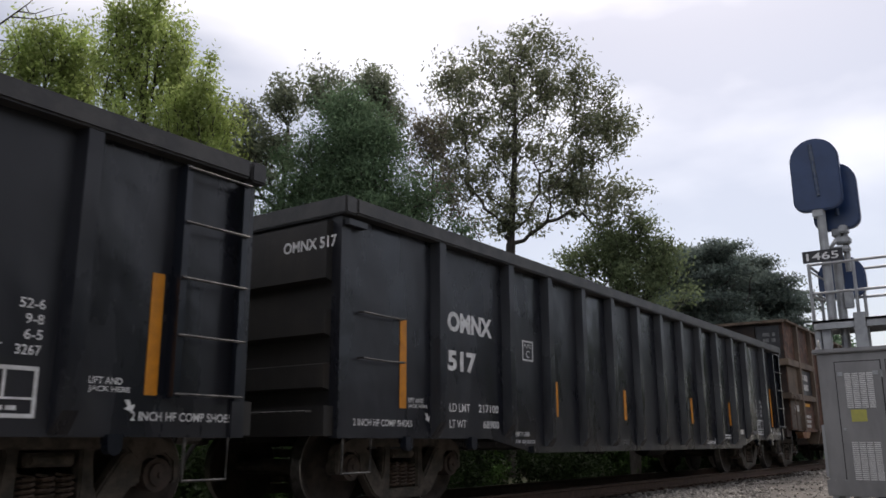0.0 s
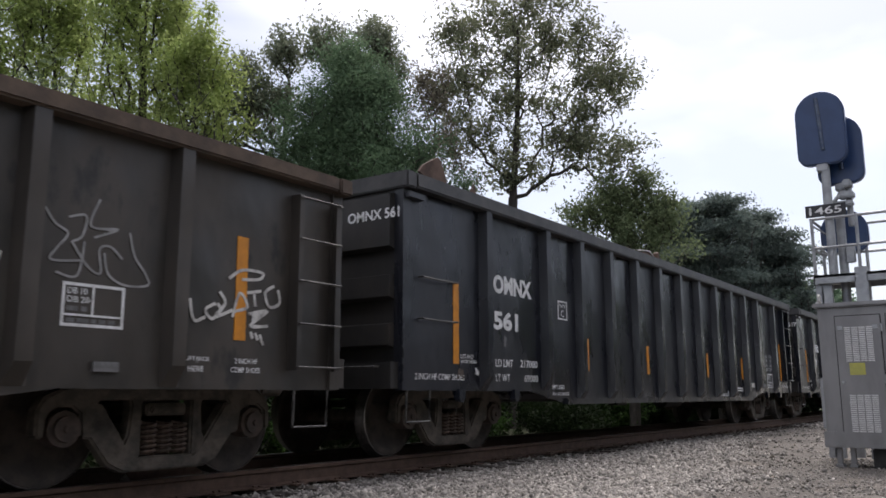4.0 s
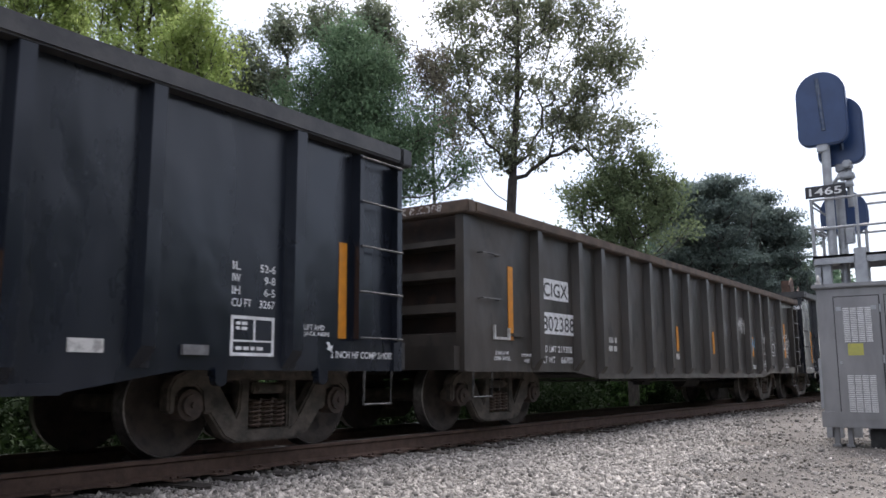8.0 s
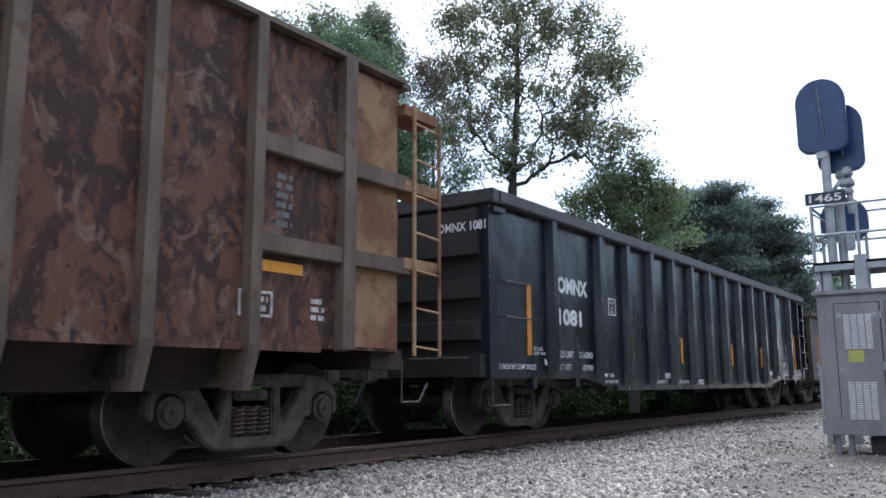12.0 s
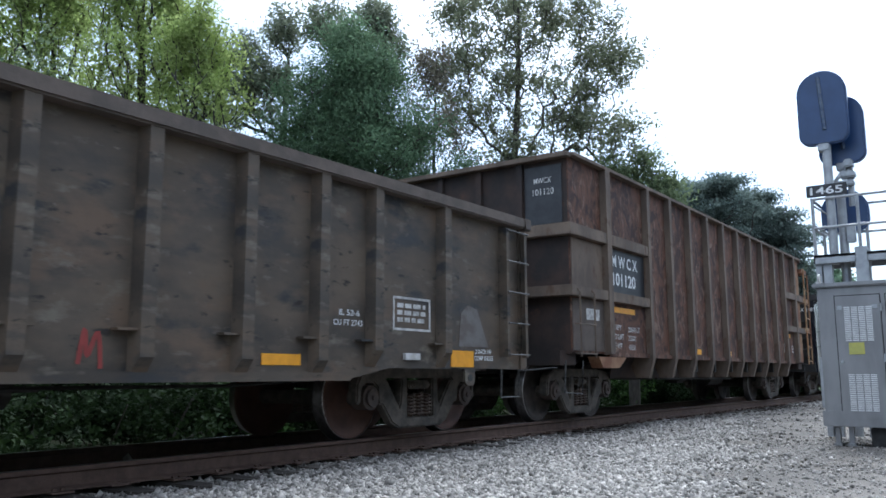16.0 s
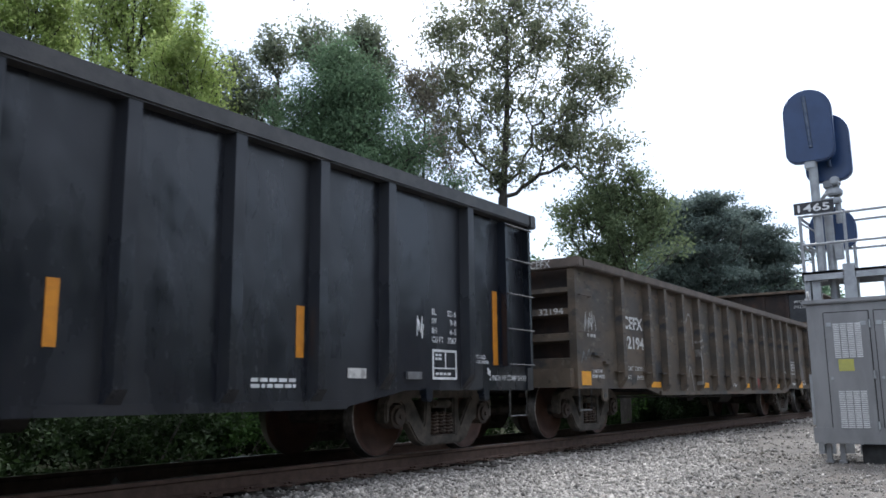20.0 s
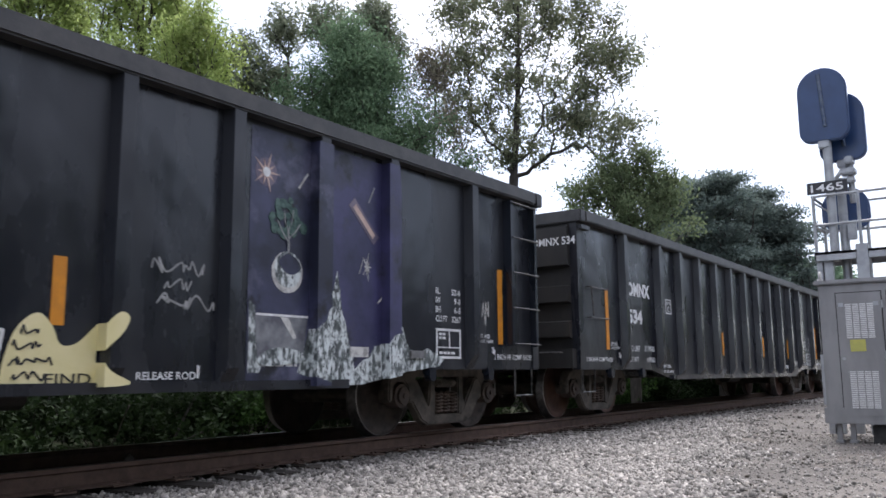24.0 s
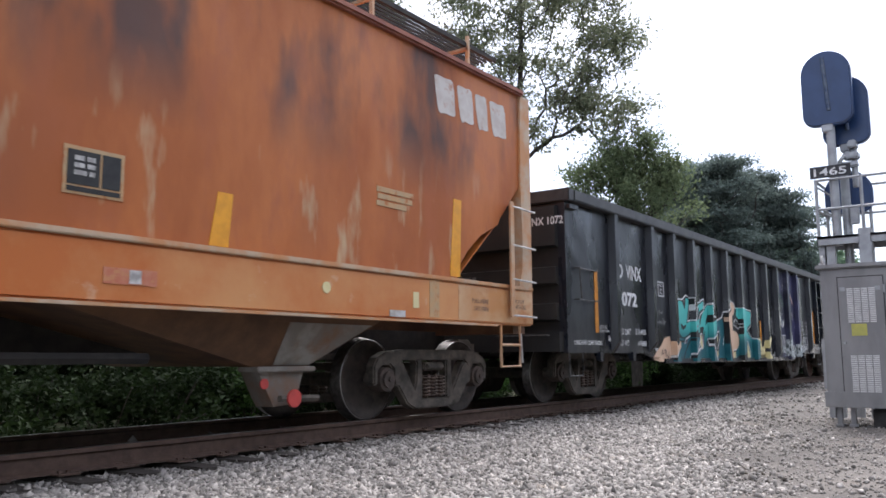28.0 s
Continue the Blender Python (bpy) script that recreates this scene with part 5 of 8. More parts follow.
part("welded_bracket", boxes((0.53, 0.56, SIDE - 0.03, SIDE, 1.17, 1.33), (0.53, 0.91, SIDE - 0.03, SIDE, 1.15, 1.18), (0.88, 0.91, SIDE - 0.03, SIDE, 1.17, 1.3)), PALE_BAR, cig, "pale welded steel bracket")
part("step_bar", boxes((0.95, 1.25, SIDE - 0.05, SIDE, 1.2, 1.24)), DUSTY, cig)
for z in (2.2, 1.64):
    grab_iron(cig, 0.2, 0.6, z, GRAB)
ladder(cig, 15.93, 16.42, 0.95, 2.5, 5, mat=DUSTY)
stirrup(cig, 0.08, 0.5, 0.45, 0.75)
stirrup(cig, LEN - 0.55, LEN - 0.12, 0.42, 0.75)
bar_rows(cig, 3.98, 1.08, 0.3, 0.22, 2, OFFWHITE, seed=41)
patch(cig, "label_plate", 6.98, 7.15, 1.0, 1.1, OFFWHITE)
ring_box(cig, 13.74, 14.23, 1.18, 1.49, 0.022)
lettering(cig, "DB 10", 13.78, 1.41, 0.15, 0.045)
lettering(cig, "DB 20", 13.78, 1.35, 0.17, 0.045)
bar_rows(cig, 13.78, 1.29, 0.16, 0.035, 1, GREY_INK, seed=42)
bar_rows(cig, 13.78, 1.21, 0.38, 0.03, 1, GREY_INK, seed=40)
part("stencil_frame", boxes((13.97, 13.985, SIDE - .006, SIDE - .002, 1.26, 1.47), (13.75, 14.22, SIDE - .006, SIDE - .002, 1.255, 1.27)), WHITE, cig)
lettering(cig, "IL 52-6", 12.95, 1.32, 0.26, 0.06)
lettering(cig, "CU FT 2743", 12.87, 1.19, 0.42, 0.06)
patch(cig, "id_tag", 14.0, 14.2, 0.87, 0.94, GREY_INK, thick=0.03)
lettering(cig, "LIFT/JACK", 14.8, 0.965, 0.24, 0.045)
lettering(cig, "HERE", 14.83, 0.89, 0.15, 0.045)
lettering(cig, "2 INCH HF", 15.3, 0.965, 0.25, 0.045)
lettering(cig, "COMP SHOES", 15.26, 0.89, 0.32, 0.045)
bar_rows(cig, 11.98, 0.85, 0.4, 0.08, 2, seed=44)
bar_rows(cig, 10.9, 0.82, 0.36, 0.12, 2, GREY_INK, seed=45)
for x, z, w, hh, sd, mt, tn in ((10.85, 1.55, 0.8, 0.55, 51, OFFWHITE, 11), (11.92, 1.25, 0.42, 0.4, 52, BLUE_TAG, 13), (12.85, 1.42, 0.48, 0.4, 53, OFFWHITE, 10), 
                                (12.85, 0.8, 0.44, 0.32, 55, WHITE, 7), (9.95, 1.5, 0.3, 0.4, 57, GREY_INK, 8)):
    scrawl(cig, x, z, w, hh, sd, mt, tn, 0.022, SIDE - 0.010)
    scrawl(cig, x + w * 0.1, z + hh * 0.2, w * 0.7, hh * 0.7, sd + 40, mt, tn - 2, 0.015, SIDE - 0.011)
    scrawl(cig, x + w * 0.05, z - hh * 0.05, w * 0.85, hh * 0.8, sd + 80, mt, tn - 3, 0.012, SIDE - 0.012)
SPRAYED = ([(13.57, 1.99), (13.65, 1.89), (13.75, 1.83), (13.67, 1.71), (13.64, 1.63), (13.86, 1.65)], [(13.75, 1.95), (13.88, 1.98), (13.86, 1.83), (13.79, 1.78)],
           [(13.98, 2.12), (13.92, 1.91), (14.14, 1.92), (13.95, 1.83)], [(13.78, 1.78), (13.92, 1.61), (14.02, 1.58), (14.0, 1.75), (14.09, 1.78), (14.19, 1.7)],
           [(13.68, 1.55), (13.84, 1.54), (13.88, 1.79)], [(14.04, 1.73), (14.08, 1.58), (14.22, 1.51), (14.42, 1.53), (14.39, 1.62), (14.29, 1.74), (14.24, 1.91)],
           [(13.42, 1.55), (13.53, 1.61)], [(13.42, 1.43), (13.48, 1.43), (13.52, 1.37), (13.45, 1.34)])
for pts in SPRAYED:
    part("spray_tag", slab(bmesh.new(), stroke(flowing(pts), 0.017), SIDE - 0.007, SIDE - 0.002), GREY_TAG, cig)
for pts in ([(14.81, 1.47), (14.86, 1.3), (14.97, 1.33)], [(15.07, 1.45), (14.97, 1.39), (15.04, 1.32), (15.12, 1.4), (15.09, 1.45)], [(15.11, 1.55), (15.17, 1.46), (15.07, 1.34), (15.25, 1.41)],
            [(15.25, 1.35), (15.32, 1.56), (15.41, 1.45), (15.27, 1.40)], [(15.4, 1.57), (15.56, 1.6)], [(15.48, 1.57), (15.5, 1.46)], [(15.71, 1.66), (15.61, 1.59), (15.66, 1.47), (15.78, 1.51), (15.76, 1.63)],
            [(15.2, 1.67), (15.34, 1.76), (15.57, 1.76), (15.53, 1.7), (15.34, 1.68)], [(15.43, 1.39), (15.64, 1.43), (15.45, 1.29), (15.65, 1.3)], [(15.46, 1.24), (15.48, 1.18)], [(15.51, 1.23), (15.54, 1.17)], [(15.56, 1.22), (15.6, 1.13)]):
    part("spray_tag", slab(bmesh.new(), stroke(flowing(pts), 0.026), SIDE - 0.011, SIDE - 0.002), OFFWHITE, cig)
lettering(cig, "CIGX 802388", -0.35, 2.68, 0.95, 0.09, RUSTY_WHITE, -0.208, 0.02, end=True)

# -- weathered grey-brown gondola with yellow sill strips
LEN = 16.45
cef = new_car("gondola_car", -82.15, "weathered grey-brown gondola car with yellow reflective strips and chalky tags")
POSTS = [1.63, 2.87, 3.67, 4.66, 5.63, 6.65, 7.65, 8.78, 9.72, 10.7, 11.67, 12.58, 13.38, 14.6]
# darker end sheet paints in the shade between the ribs
gondola_body(cef, LEN, 2.74, 0.14, POSTS, 0.77, 0.66, (2.8, 3.4), GREYBROWN, GREYBROWN_RIM, ((2.2, 2.32), (1.86, 2.0), (1.46, 1.62), (1.02, 1.24)), shelves=True, recess=0.2, sheet_paint=SHADE_BROWN)
running_gear(cef, (1.53, LEN - 1.55), "rusty")
lettering(cef, "CEFX", 1.85, 1.77, 0.87, 0.22, SCRATCHED, bold=0.03)
lettering(cef, "32194", 1.82, 1.43, 0.92, 0.22, SCRATCHED, bold=0.03)
for a, x, z, w in (("LD LMT", 1.81, 1.07, 0.4), ("220200", 2.28, 1.07, 0.38), ("LT WT", 1.81, 0.92, 0.3), ("65800", 2.34, 0.92, 0.32)):
    lettering(cef, a, x, z, w, 0.075, OFFWHITE)
patch(cef, "reflective_strip", 0.02, 0.5, 0.82, 1.03, STRIPE_NEW)
patch(cef, "reflective_strip", 14.79, 15.26, 0.79, 0.98, STRIPE_NEW)
for x in (3.02, 5.83, 8.98, 11.92):
    patch(cef, "reflective_strip", x, x + 0.47, 0.79, 0.89, STRIPE_NEW)
lettering(cef, "2 INCH HF", 0.58, 1.01, 0.36, 0.055)
lettering(cef, "COMP SHOES", 0.54, 0.93, 0.46, 0.055)
lettering(cef, "2 INCH HF", 15.3, 0.95, 0.36, 0.055)
lettering(cef, "COMP SHOES", 15.28, 0.87, 0.42, 0.055)
lettering(cef, "RETAINER VALVE", 7.85, 0.82, 0.52, 0.06)
ring_box(cef, 13.73, 14.39, 1.17, 1.53, 0.025, OFFWHITE)
bar_rows(cef, 13.8, 1.26, 0.5, 0.2, 3, OFFWHITE, seed=61)
lettering(cef, "IL 52-6", 12.9, 1.28, 0.3, 0.06)
lettering(cef, "CU FT 2743", 12.82, 1.18, 0.42, 0.06)
patch(cef, "id_tag", 13.91, 14.17, 0.86, 0.93, PALE_BAR, thick=0.03)
part("bare_patch", slab(bmesh.new(), [(14.95, 1.03), (15.0, 1.42), (15.15, 1.52), (15.35, 1.48), (15.5, 1.2), (15.6, 1.03)], SIDE - 0.005, SIDE + 0.001), material("chalky_grey_primer", (0.14, 0.13, 0.125), (0.10, 0.085, 0.075), 6, rough=0.8), cef)
for x in (1.01, 15.19):
    pad = part("jack_pad", slab(bmesh.new(), [(x - 0.11, 0.79), (x + 0.11, 0.79), (x + 0.1, 0.62), (x + 0.06, 0.575), (x - 0.06, 0.575), (x - 0.1, 0.62)], SIDE + 0.0, SIDE + 0.03), GREYBROWN, cef, "jacking bracket with a round hole")
    part("hole_rim", disc(bmesh.new(), (x, 0.665), 0.045, SIDE - 0.004, SIDE + 0.01, 16), INK, pad)
for z in (2.18, 1.62):
    grab_iron(cef, 0.08, 0.5, z, GREYBROWN_RIM)
ladder(cef, 15.9, 16.35, 0.95, 2.52, 5, mat=GREYBROWN)
stirrup(cef, 0.08, 0.5, 0.45, 0.77)
stirrup(cef, LEN - 0.55, LEN - 0.12, 0.42, 0.77)
part("step_bar", boxes((0.55, 0.85, SIDE - 0.06, SIDE, 1.28, 1.32), (0.95, 1.2, SIDE - 0.06, SIDE, 1.16, 1.2)), GREYBROWN, cef)
for pts in ([(4.80, 0.78), (4.86, 1.2), (4.97, 1.6), (5.06, 1.9)], [(4.84, 1.98), (5.02, 2.04), (5.20, 2.24), (5.35, 2.18), (5.41, 1.75), (5.40, 1.55)], [(4.88, 0.69), (5.02, 0.92), (5.15, 1.2), (5.26, 1.0), (5.35, 0.7)], [(5.52, 1.70), (5.66, 1.74), (5.76, 1.76)], [(5.54, 1.58), (5.72, 1.62)], [(5.52, 1.55), (5.60, 1.15), (5.53, 0.84)]):
    draped(cef, "spray_tag", stroke(flowing(pts), 0.045), POSTS, CHALK, 0.005)
scrawl(cef, 0.3, 1.62, 0.45, 0.36, 62, OFFWHITE, 14, 0.009)
scrawl(cef, 0.32, 1.6, 0.36, 0.4, 65, OFFWHITE, 13, 0.009)
bar_rows(cef, 0.42, 1.56, 0.3, 0.05, 1, OFFWHITE, seed=66)
scrawl(cef, 0.18, 1.12, 0.4, 0.3, 63, GREY_INK, 9, 0.016)
scrawl(cef, 10.22, 0.68, 0.18, 0.36, 64, material("dull_red_paint", (0.2, 0.03, 0.025), None, 8, rough=0.6), 5, 0.035)
lettering(cef, "CEFX", -0.85, 2.61, 0.36, 0.12, OFFWHITE, -0.066, end=True)
lettering(cef, "32194", -0.95, 1.885, 0.42, 0.1, OFFWHITE, -0.004, end=True)


# -- tall rusted gondolas with a skirt below the sides
def tall_car(tail, label, reporting, number):
    car = new_car("gondola_car", tail, label)
    length, top = 14.62, 4.0
    posts = [1.2, 2.9, 4.0, 5.08, 6.17, 7.24, 8.3, 9.35, 10.4, 11.5, 12.55, 13.74]
    for sgn in (1, -1):
        turn = pose(0, 0, 0) if sgn > 0 else pose(length, 0, 0, 0, 0, 180)
        me = plate_mesh("side_sheet", slab(bmesh.new(), [(0, 1.02), (length, 1.02), (length, top - 0.02), (0, top - 0.02)], SIDE, SIDE + 0.02), RUST)
        part("side_sheet", me, parent=car, at=turn)
        skirt = bmesh.new()
        vs = [skirt.verts.new(p) for p in ((1.9, SIDE + 0.2, 1.03), (length - 1.9, SIDE + 0.2, 1.03), (length - 2.2, SIDE + 0.42, 0.64), (2.2, SIDE + 0.42, 0.64))]
        vs2 = [skirt.verts.new(v.co + Vector((0, 0.02, 0))) for v in vs]
        skirt.faces.new(vs), skirt.faces.new(vs2[::-1])
        for i in range(4):
            skirt.faces.new((vs[i], vs2[i], vs2[(i + 1) % 4], vs[(i + 1) % 4]))
        # skirt coloured dark for the shade under the sides
        part("skirt", plate_mesh("skirt", skirt, SHADE_BROWN), parent=car, at=turn)
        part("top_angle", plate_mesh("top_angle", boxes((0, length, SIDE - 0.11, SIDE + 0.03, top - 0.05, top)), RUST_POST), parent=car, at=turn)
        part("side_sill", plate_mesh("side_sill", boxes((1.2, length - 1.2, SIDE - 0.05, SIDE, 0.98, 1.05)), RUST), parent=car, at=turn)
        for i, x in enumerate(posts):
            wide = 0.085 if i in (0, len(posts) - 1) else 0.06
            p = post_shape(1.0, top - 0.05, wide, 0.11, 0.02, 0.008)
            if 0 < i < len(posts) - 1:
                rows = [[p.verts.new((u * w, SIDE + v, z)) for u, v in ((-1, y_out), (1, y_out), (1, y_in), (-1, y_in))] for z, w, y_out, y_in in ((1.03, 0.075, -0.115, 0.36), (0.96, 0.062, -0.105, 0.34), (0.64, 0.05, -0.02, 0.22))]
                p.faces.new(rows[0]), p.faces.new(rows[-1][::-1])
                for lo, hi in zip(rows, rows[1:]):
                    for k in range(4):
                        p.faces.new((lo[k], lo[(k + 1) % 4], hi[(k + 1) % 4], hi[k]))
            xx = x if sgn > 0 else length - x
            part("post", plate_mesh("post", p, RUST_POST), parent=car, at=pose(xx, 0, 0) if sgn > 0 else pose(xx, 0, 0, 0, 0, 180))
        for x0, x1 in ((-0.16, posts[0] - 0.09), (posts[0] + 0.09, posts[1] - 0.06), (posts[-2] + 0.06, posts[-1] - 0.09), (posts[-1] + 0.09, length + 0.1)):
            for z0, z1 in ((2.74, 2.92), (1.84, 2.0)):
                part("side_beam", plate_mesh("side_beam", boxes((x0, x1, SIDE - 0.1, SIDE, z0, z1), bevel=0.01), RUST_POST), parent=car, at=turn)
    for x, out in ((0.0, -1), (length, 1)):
        # shade of the end facing away from the sun is in its colour
        part("end_sheet", boxes((*sorted((x, x - out * 0.02)), SIDE + 0.02, -SIDE - 0.02, 1.0, top - 0.03)), SHADE_BROWN, car, "rusty end sheet with its shade put into the dark colour")
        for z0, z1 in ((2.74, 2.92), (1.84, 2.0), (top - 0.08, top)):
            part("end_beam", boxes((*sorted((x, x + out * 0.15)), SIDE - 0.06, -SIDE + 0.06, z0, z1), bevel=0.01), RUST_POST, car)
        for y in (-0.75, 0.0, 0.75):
            part("end_post", boxes((*sorted((x, x + out * 0.07)), y - 0.05, y + 0.05, 1.0, top - 0.08)), SHADE_BROWN, car)
        part("end_sill", boxes((*sorted((x - out * 0.3, x + out * 0.2)), SIDE + 0.1, -SIDE - 0.1, 0.84, 1.05)), SHADE_BROWN, car)
        coupler(car, x, out)
    part("floor", boxes((0.05, length - 0.05, SIDE + 0.03, -SIDE - 0.03, 1.06, 1.12)), DARK, car)
    part("corner_plate", boxes((0.03, posts[0] - 0.1, SIDE - 0.012, SIDE - 0.001, 1.05, 1.82)), GREYBROWN_RIM, car, "olive grey lower corner plate")
    part("corner_plate", boxes((0.03, posts[0] - 0.1, SIDE - 0.012, SIDE - 0.001, 2.02, 2.72)), RUST_POST, car)
    part("corner_plate", boxes((posts[-1] + 0.1, length - 0.03, SIDE - 0.012, SIDE - 0.001, 1.05, 3.9)), RUST_OCHRE, car, "ochre rusted corner plate")
    part("bolster_cover", slab(bmesh.new(), [(0.85, 0.8), (1.45, 0.8), (1.75, 0.97), (0.7, 0.97)], SIDE - 0.09, SIDE + 0.1), RUST_OCHRE, car)
    underframe(car, length, 0.64)
    running_gear(car, (1.3, length - 1.5))
    for x in (0.02, 0.5):
        part("grab_bar", bars([(x, SIDE - 0.1, 1.95), (x, SIDE - 0.14, 1.9), (x, SIDE - 0.14, 0.95)], radius=0.016), RUST_POST, car)
    for z in (1.43, 1.0):
        grab_iron(car, -0.05, 0.52, z, RUST_POST, y=SIDE - 0.08)
    part("step", bars([(-0.25, SIDE - 0.02, 0.9), (-0.3, SIDE - 0.02, 0.45), (0.25, SIDE - 0.02, 0.42), (0.3, SIDE - 0.02, 0.9)], radius=0.013), GRAB, car)
    part("cut_lever", bars([(-0.3, -1.45, 0.8), (-0.28, -0.9, 0.76), (-0.34, -0.3, 0.85)], radius=0.014), GRAB, car)
    lad = part("ladder", bars([(14.76, SIDE - 0.12, 0.98), (14.76, SIDE - 0.12, 3.75)], radius=0.024), LADDER_TAN, car, "tan and red-brown rusted ladder")
    part("stile", bars([(15.22, SIDE - 0.12, 0.98), (15.22, SIDE - 0.12, 3.6)], radius=0.022), RUST_OCHRE, lad)
    for k in range(7):
        part("rung", bars([(14.76, SIDE - 0.12, 1.08 + k * 0.41), (15.22, SIDE - 0.12, 1.05 + k * 0.41)], radius=0.013), LADDER_TAN, lad)
    for z in (1.9, 2.75, 3.6):
        part("ladder_bracket", boxes((14.6, 15.2, SIDE - 0.11, SIDE + 0.25, z, z + 0.12)), RUST_OCHRE, car)
    part("step", bars([(14.7, SIDE, 0.95), (14.7, SIDE, 0.5), (15.0, SIDE, 0.5), (15.12, SIDE - 0.03, 0.7)], radius=0.013), GRAB, car)
    patch(car, "number_board", 1.31, 2.82, 2.02, 2.72, BOARD, label="black painted number board")
    if reporting:
        lettering(car, "M W C X", 1.48, 2.43, 1.04, 0.2, y=SIDE - 0.009, bold=0.02)
        lettering(car, "101120", 1.5, 2.13, 0.93, 0.21, y=SIDE - 0.009, bold=0.02)
        for a, x, z, w in (("CAPY", 1.45, 1.41, 0.33), ("200000 GT", 2.05, 1.39, 0.5), ("LD LMT", 1.45, 1.26, 0.42), ("202800", 2.05, 1.25, 0.32), ("LT WT", 1.45, 1.11, 0.34), ("60200", 2.06, 1.1, 0.28)):
            lettering(car, a, x, z, w, 0.09, OFFWHITE, SIDE - 0.005)
    else:
        bar_rows(car, 1.5, 2.15, 0.95, 0.45, 2, OFFWHITE, y=SIDE - 0.009, seed=71)
        bar_rows(car, 1.45, 1.1, 0.9, 0.35, 3, OFFWHITE, seed=72)
    patch(car, "reflective_strip", 1.44, 2.36, 1.69, 1.78, STRIPE_NEW)
    patch(car, "reflective_strip", 12.66, 13.2, 1.68, 1.78, STRIPE_NEW)
    for x, w in ((5.24, 0.45), (7.40, 0.30), (9.42, 0.28)):
        patch(car, "reflective_strip", x, x + w, 1.09, 1.19, STRIPE_NEW)
    patch(car, "paper_label", 0.47, 0.92, 1.52, 1.69, OFFWHITE, SIDE - 0.016)
    ring_box(car, 12.45, 12.84, 1.27, 1.5, 0.025, OFFWHITE)
    bar_rows(car, 12.5, 1.32, 0.28, 0.13, 2, OFFWHITE, seed=73)
    bar_rows(car, 13.32, 1.28, 0.18, 0.2, 3, OFFWHITE, seed=74)
    bar_rows(car, 12.85, 2.1, 0.2, 0.5, 6, GREY_INK, seed=75)
    part("number_board", boxes((-0.012, -0.002, -1.45, -0.82, 2.95, 3.85)), BOARD, car)
    if reporting:
        lettering(car, "MWCX", -0.98, 3.58, 0.3, 0.09, OFFWHITE, -0.016, end=True)
        lettering(car, "101120", -0.96, 3.40, 0.36, 0.1, OFFWHITE, -0.016, end=True)
    else:
        bar_rows(car, -1.0, 3.4, 0.34, 0.26, 2, GREY_INK, y=-0.016, seed=76, end=True)
    return car


tall_car(-64.28, "tall rusted red-brown gondola car with a black number board", True, "101120")
tall_car(24.0, "tall rusted brown gondola car leading the seen part of the train", False, "")

# -- orange covered hopper
LEN = 17.0
hop = new_car("hopper_car", -119.62 - LEN, "faded orange covered hopper car with rust stains and pale streaks")
E_ = LEN
part("side_sill", boxes((0, E_, SIDE - 0.03, SIDE + 0.1, 1.10, 1.56), bevel=0.02), ORANGE_SILL, hop, "streaked orange side sill")
part("side_sill", boxes((0, E_, -SIDE - 0.1, -SIDE + 0.03, 1.10, 1.56), bevel=0.02), ORANGE_SILL, hop)
part("sill_end", boxes((E_ - 1.75, E_ - 0.004, SIDE - 0.033, SIDE + 0.05, 1.115, 1.55), bevel=0.015), TAN_SILL, hop, "worn tan end of the sill")
# pale strip stands in for the glossy highlight on the sill's top edge
part("sill_edge", boxes((0, E_, SIDE - 0.05, SIDE + 0.02, 1.56, 1.61), bevel=0.01), PALE_RUST, hop, "pale edge strip with the sill's highlight in its colour")
part("sill_lip", boxes((0.6, E_ - 0.9, SIDE - 0.05, SIDE + 0.02, 1.075, 1.10)), PALE_RUST, hop)
outline = [(1.7, 1.6), (0.8, 2.35), (0.2, 2.97), (0.2, 4.22), (E_ - 0.22, 4.22), (E_ - 0.2, 2.97), (E_ - 0.38, 2.83), (E_ - 0.72, 2.5), (E_ - 0.8, 2.36), (E_ - 1.2, 2.18), (E_ - 1.5, 1.95), (E_ - 1.68, 1.75), (E_ - 1.72, 1.6)]
for y0, y1 in ((SIDE, SIDE + 0.02), (-SIDE - 0.02, -SIDE)):
    part("side_sheet", slab(bmesh.new(), outline, y0, y1), ORANGE, hop)
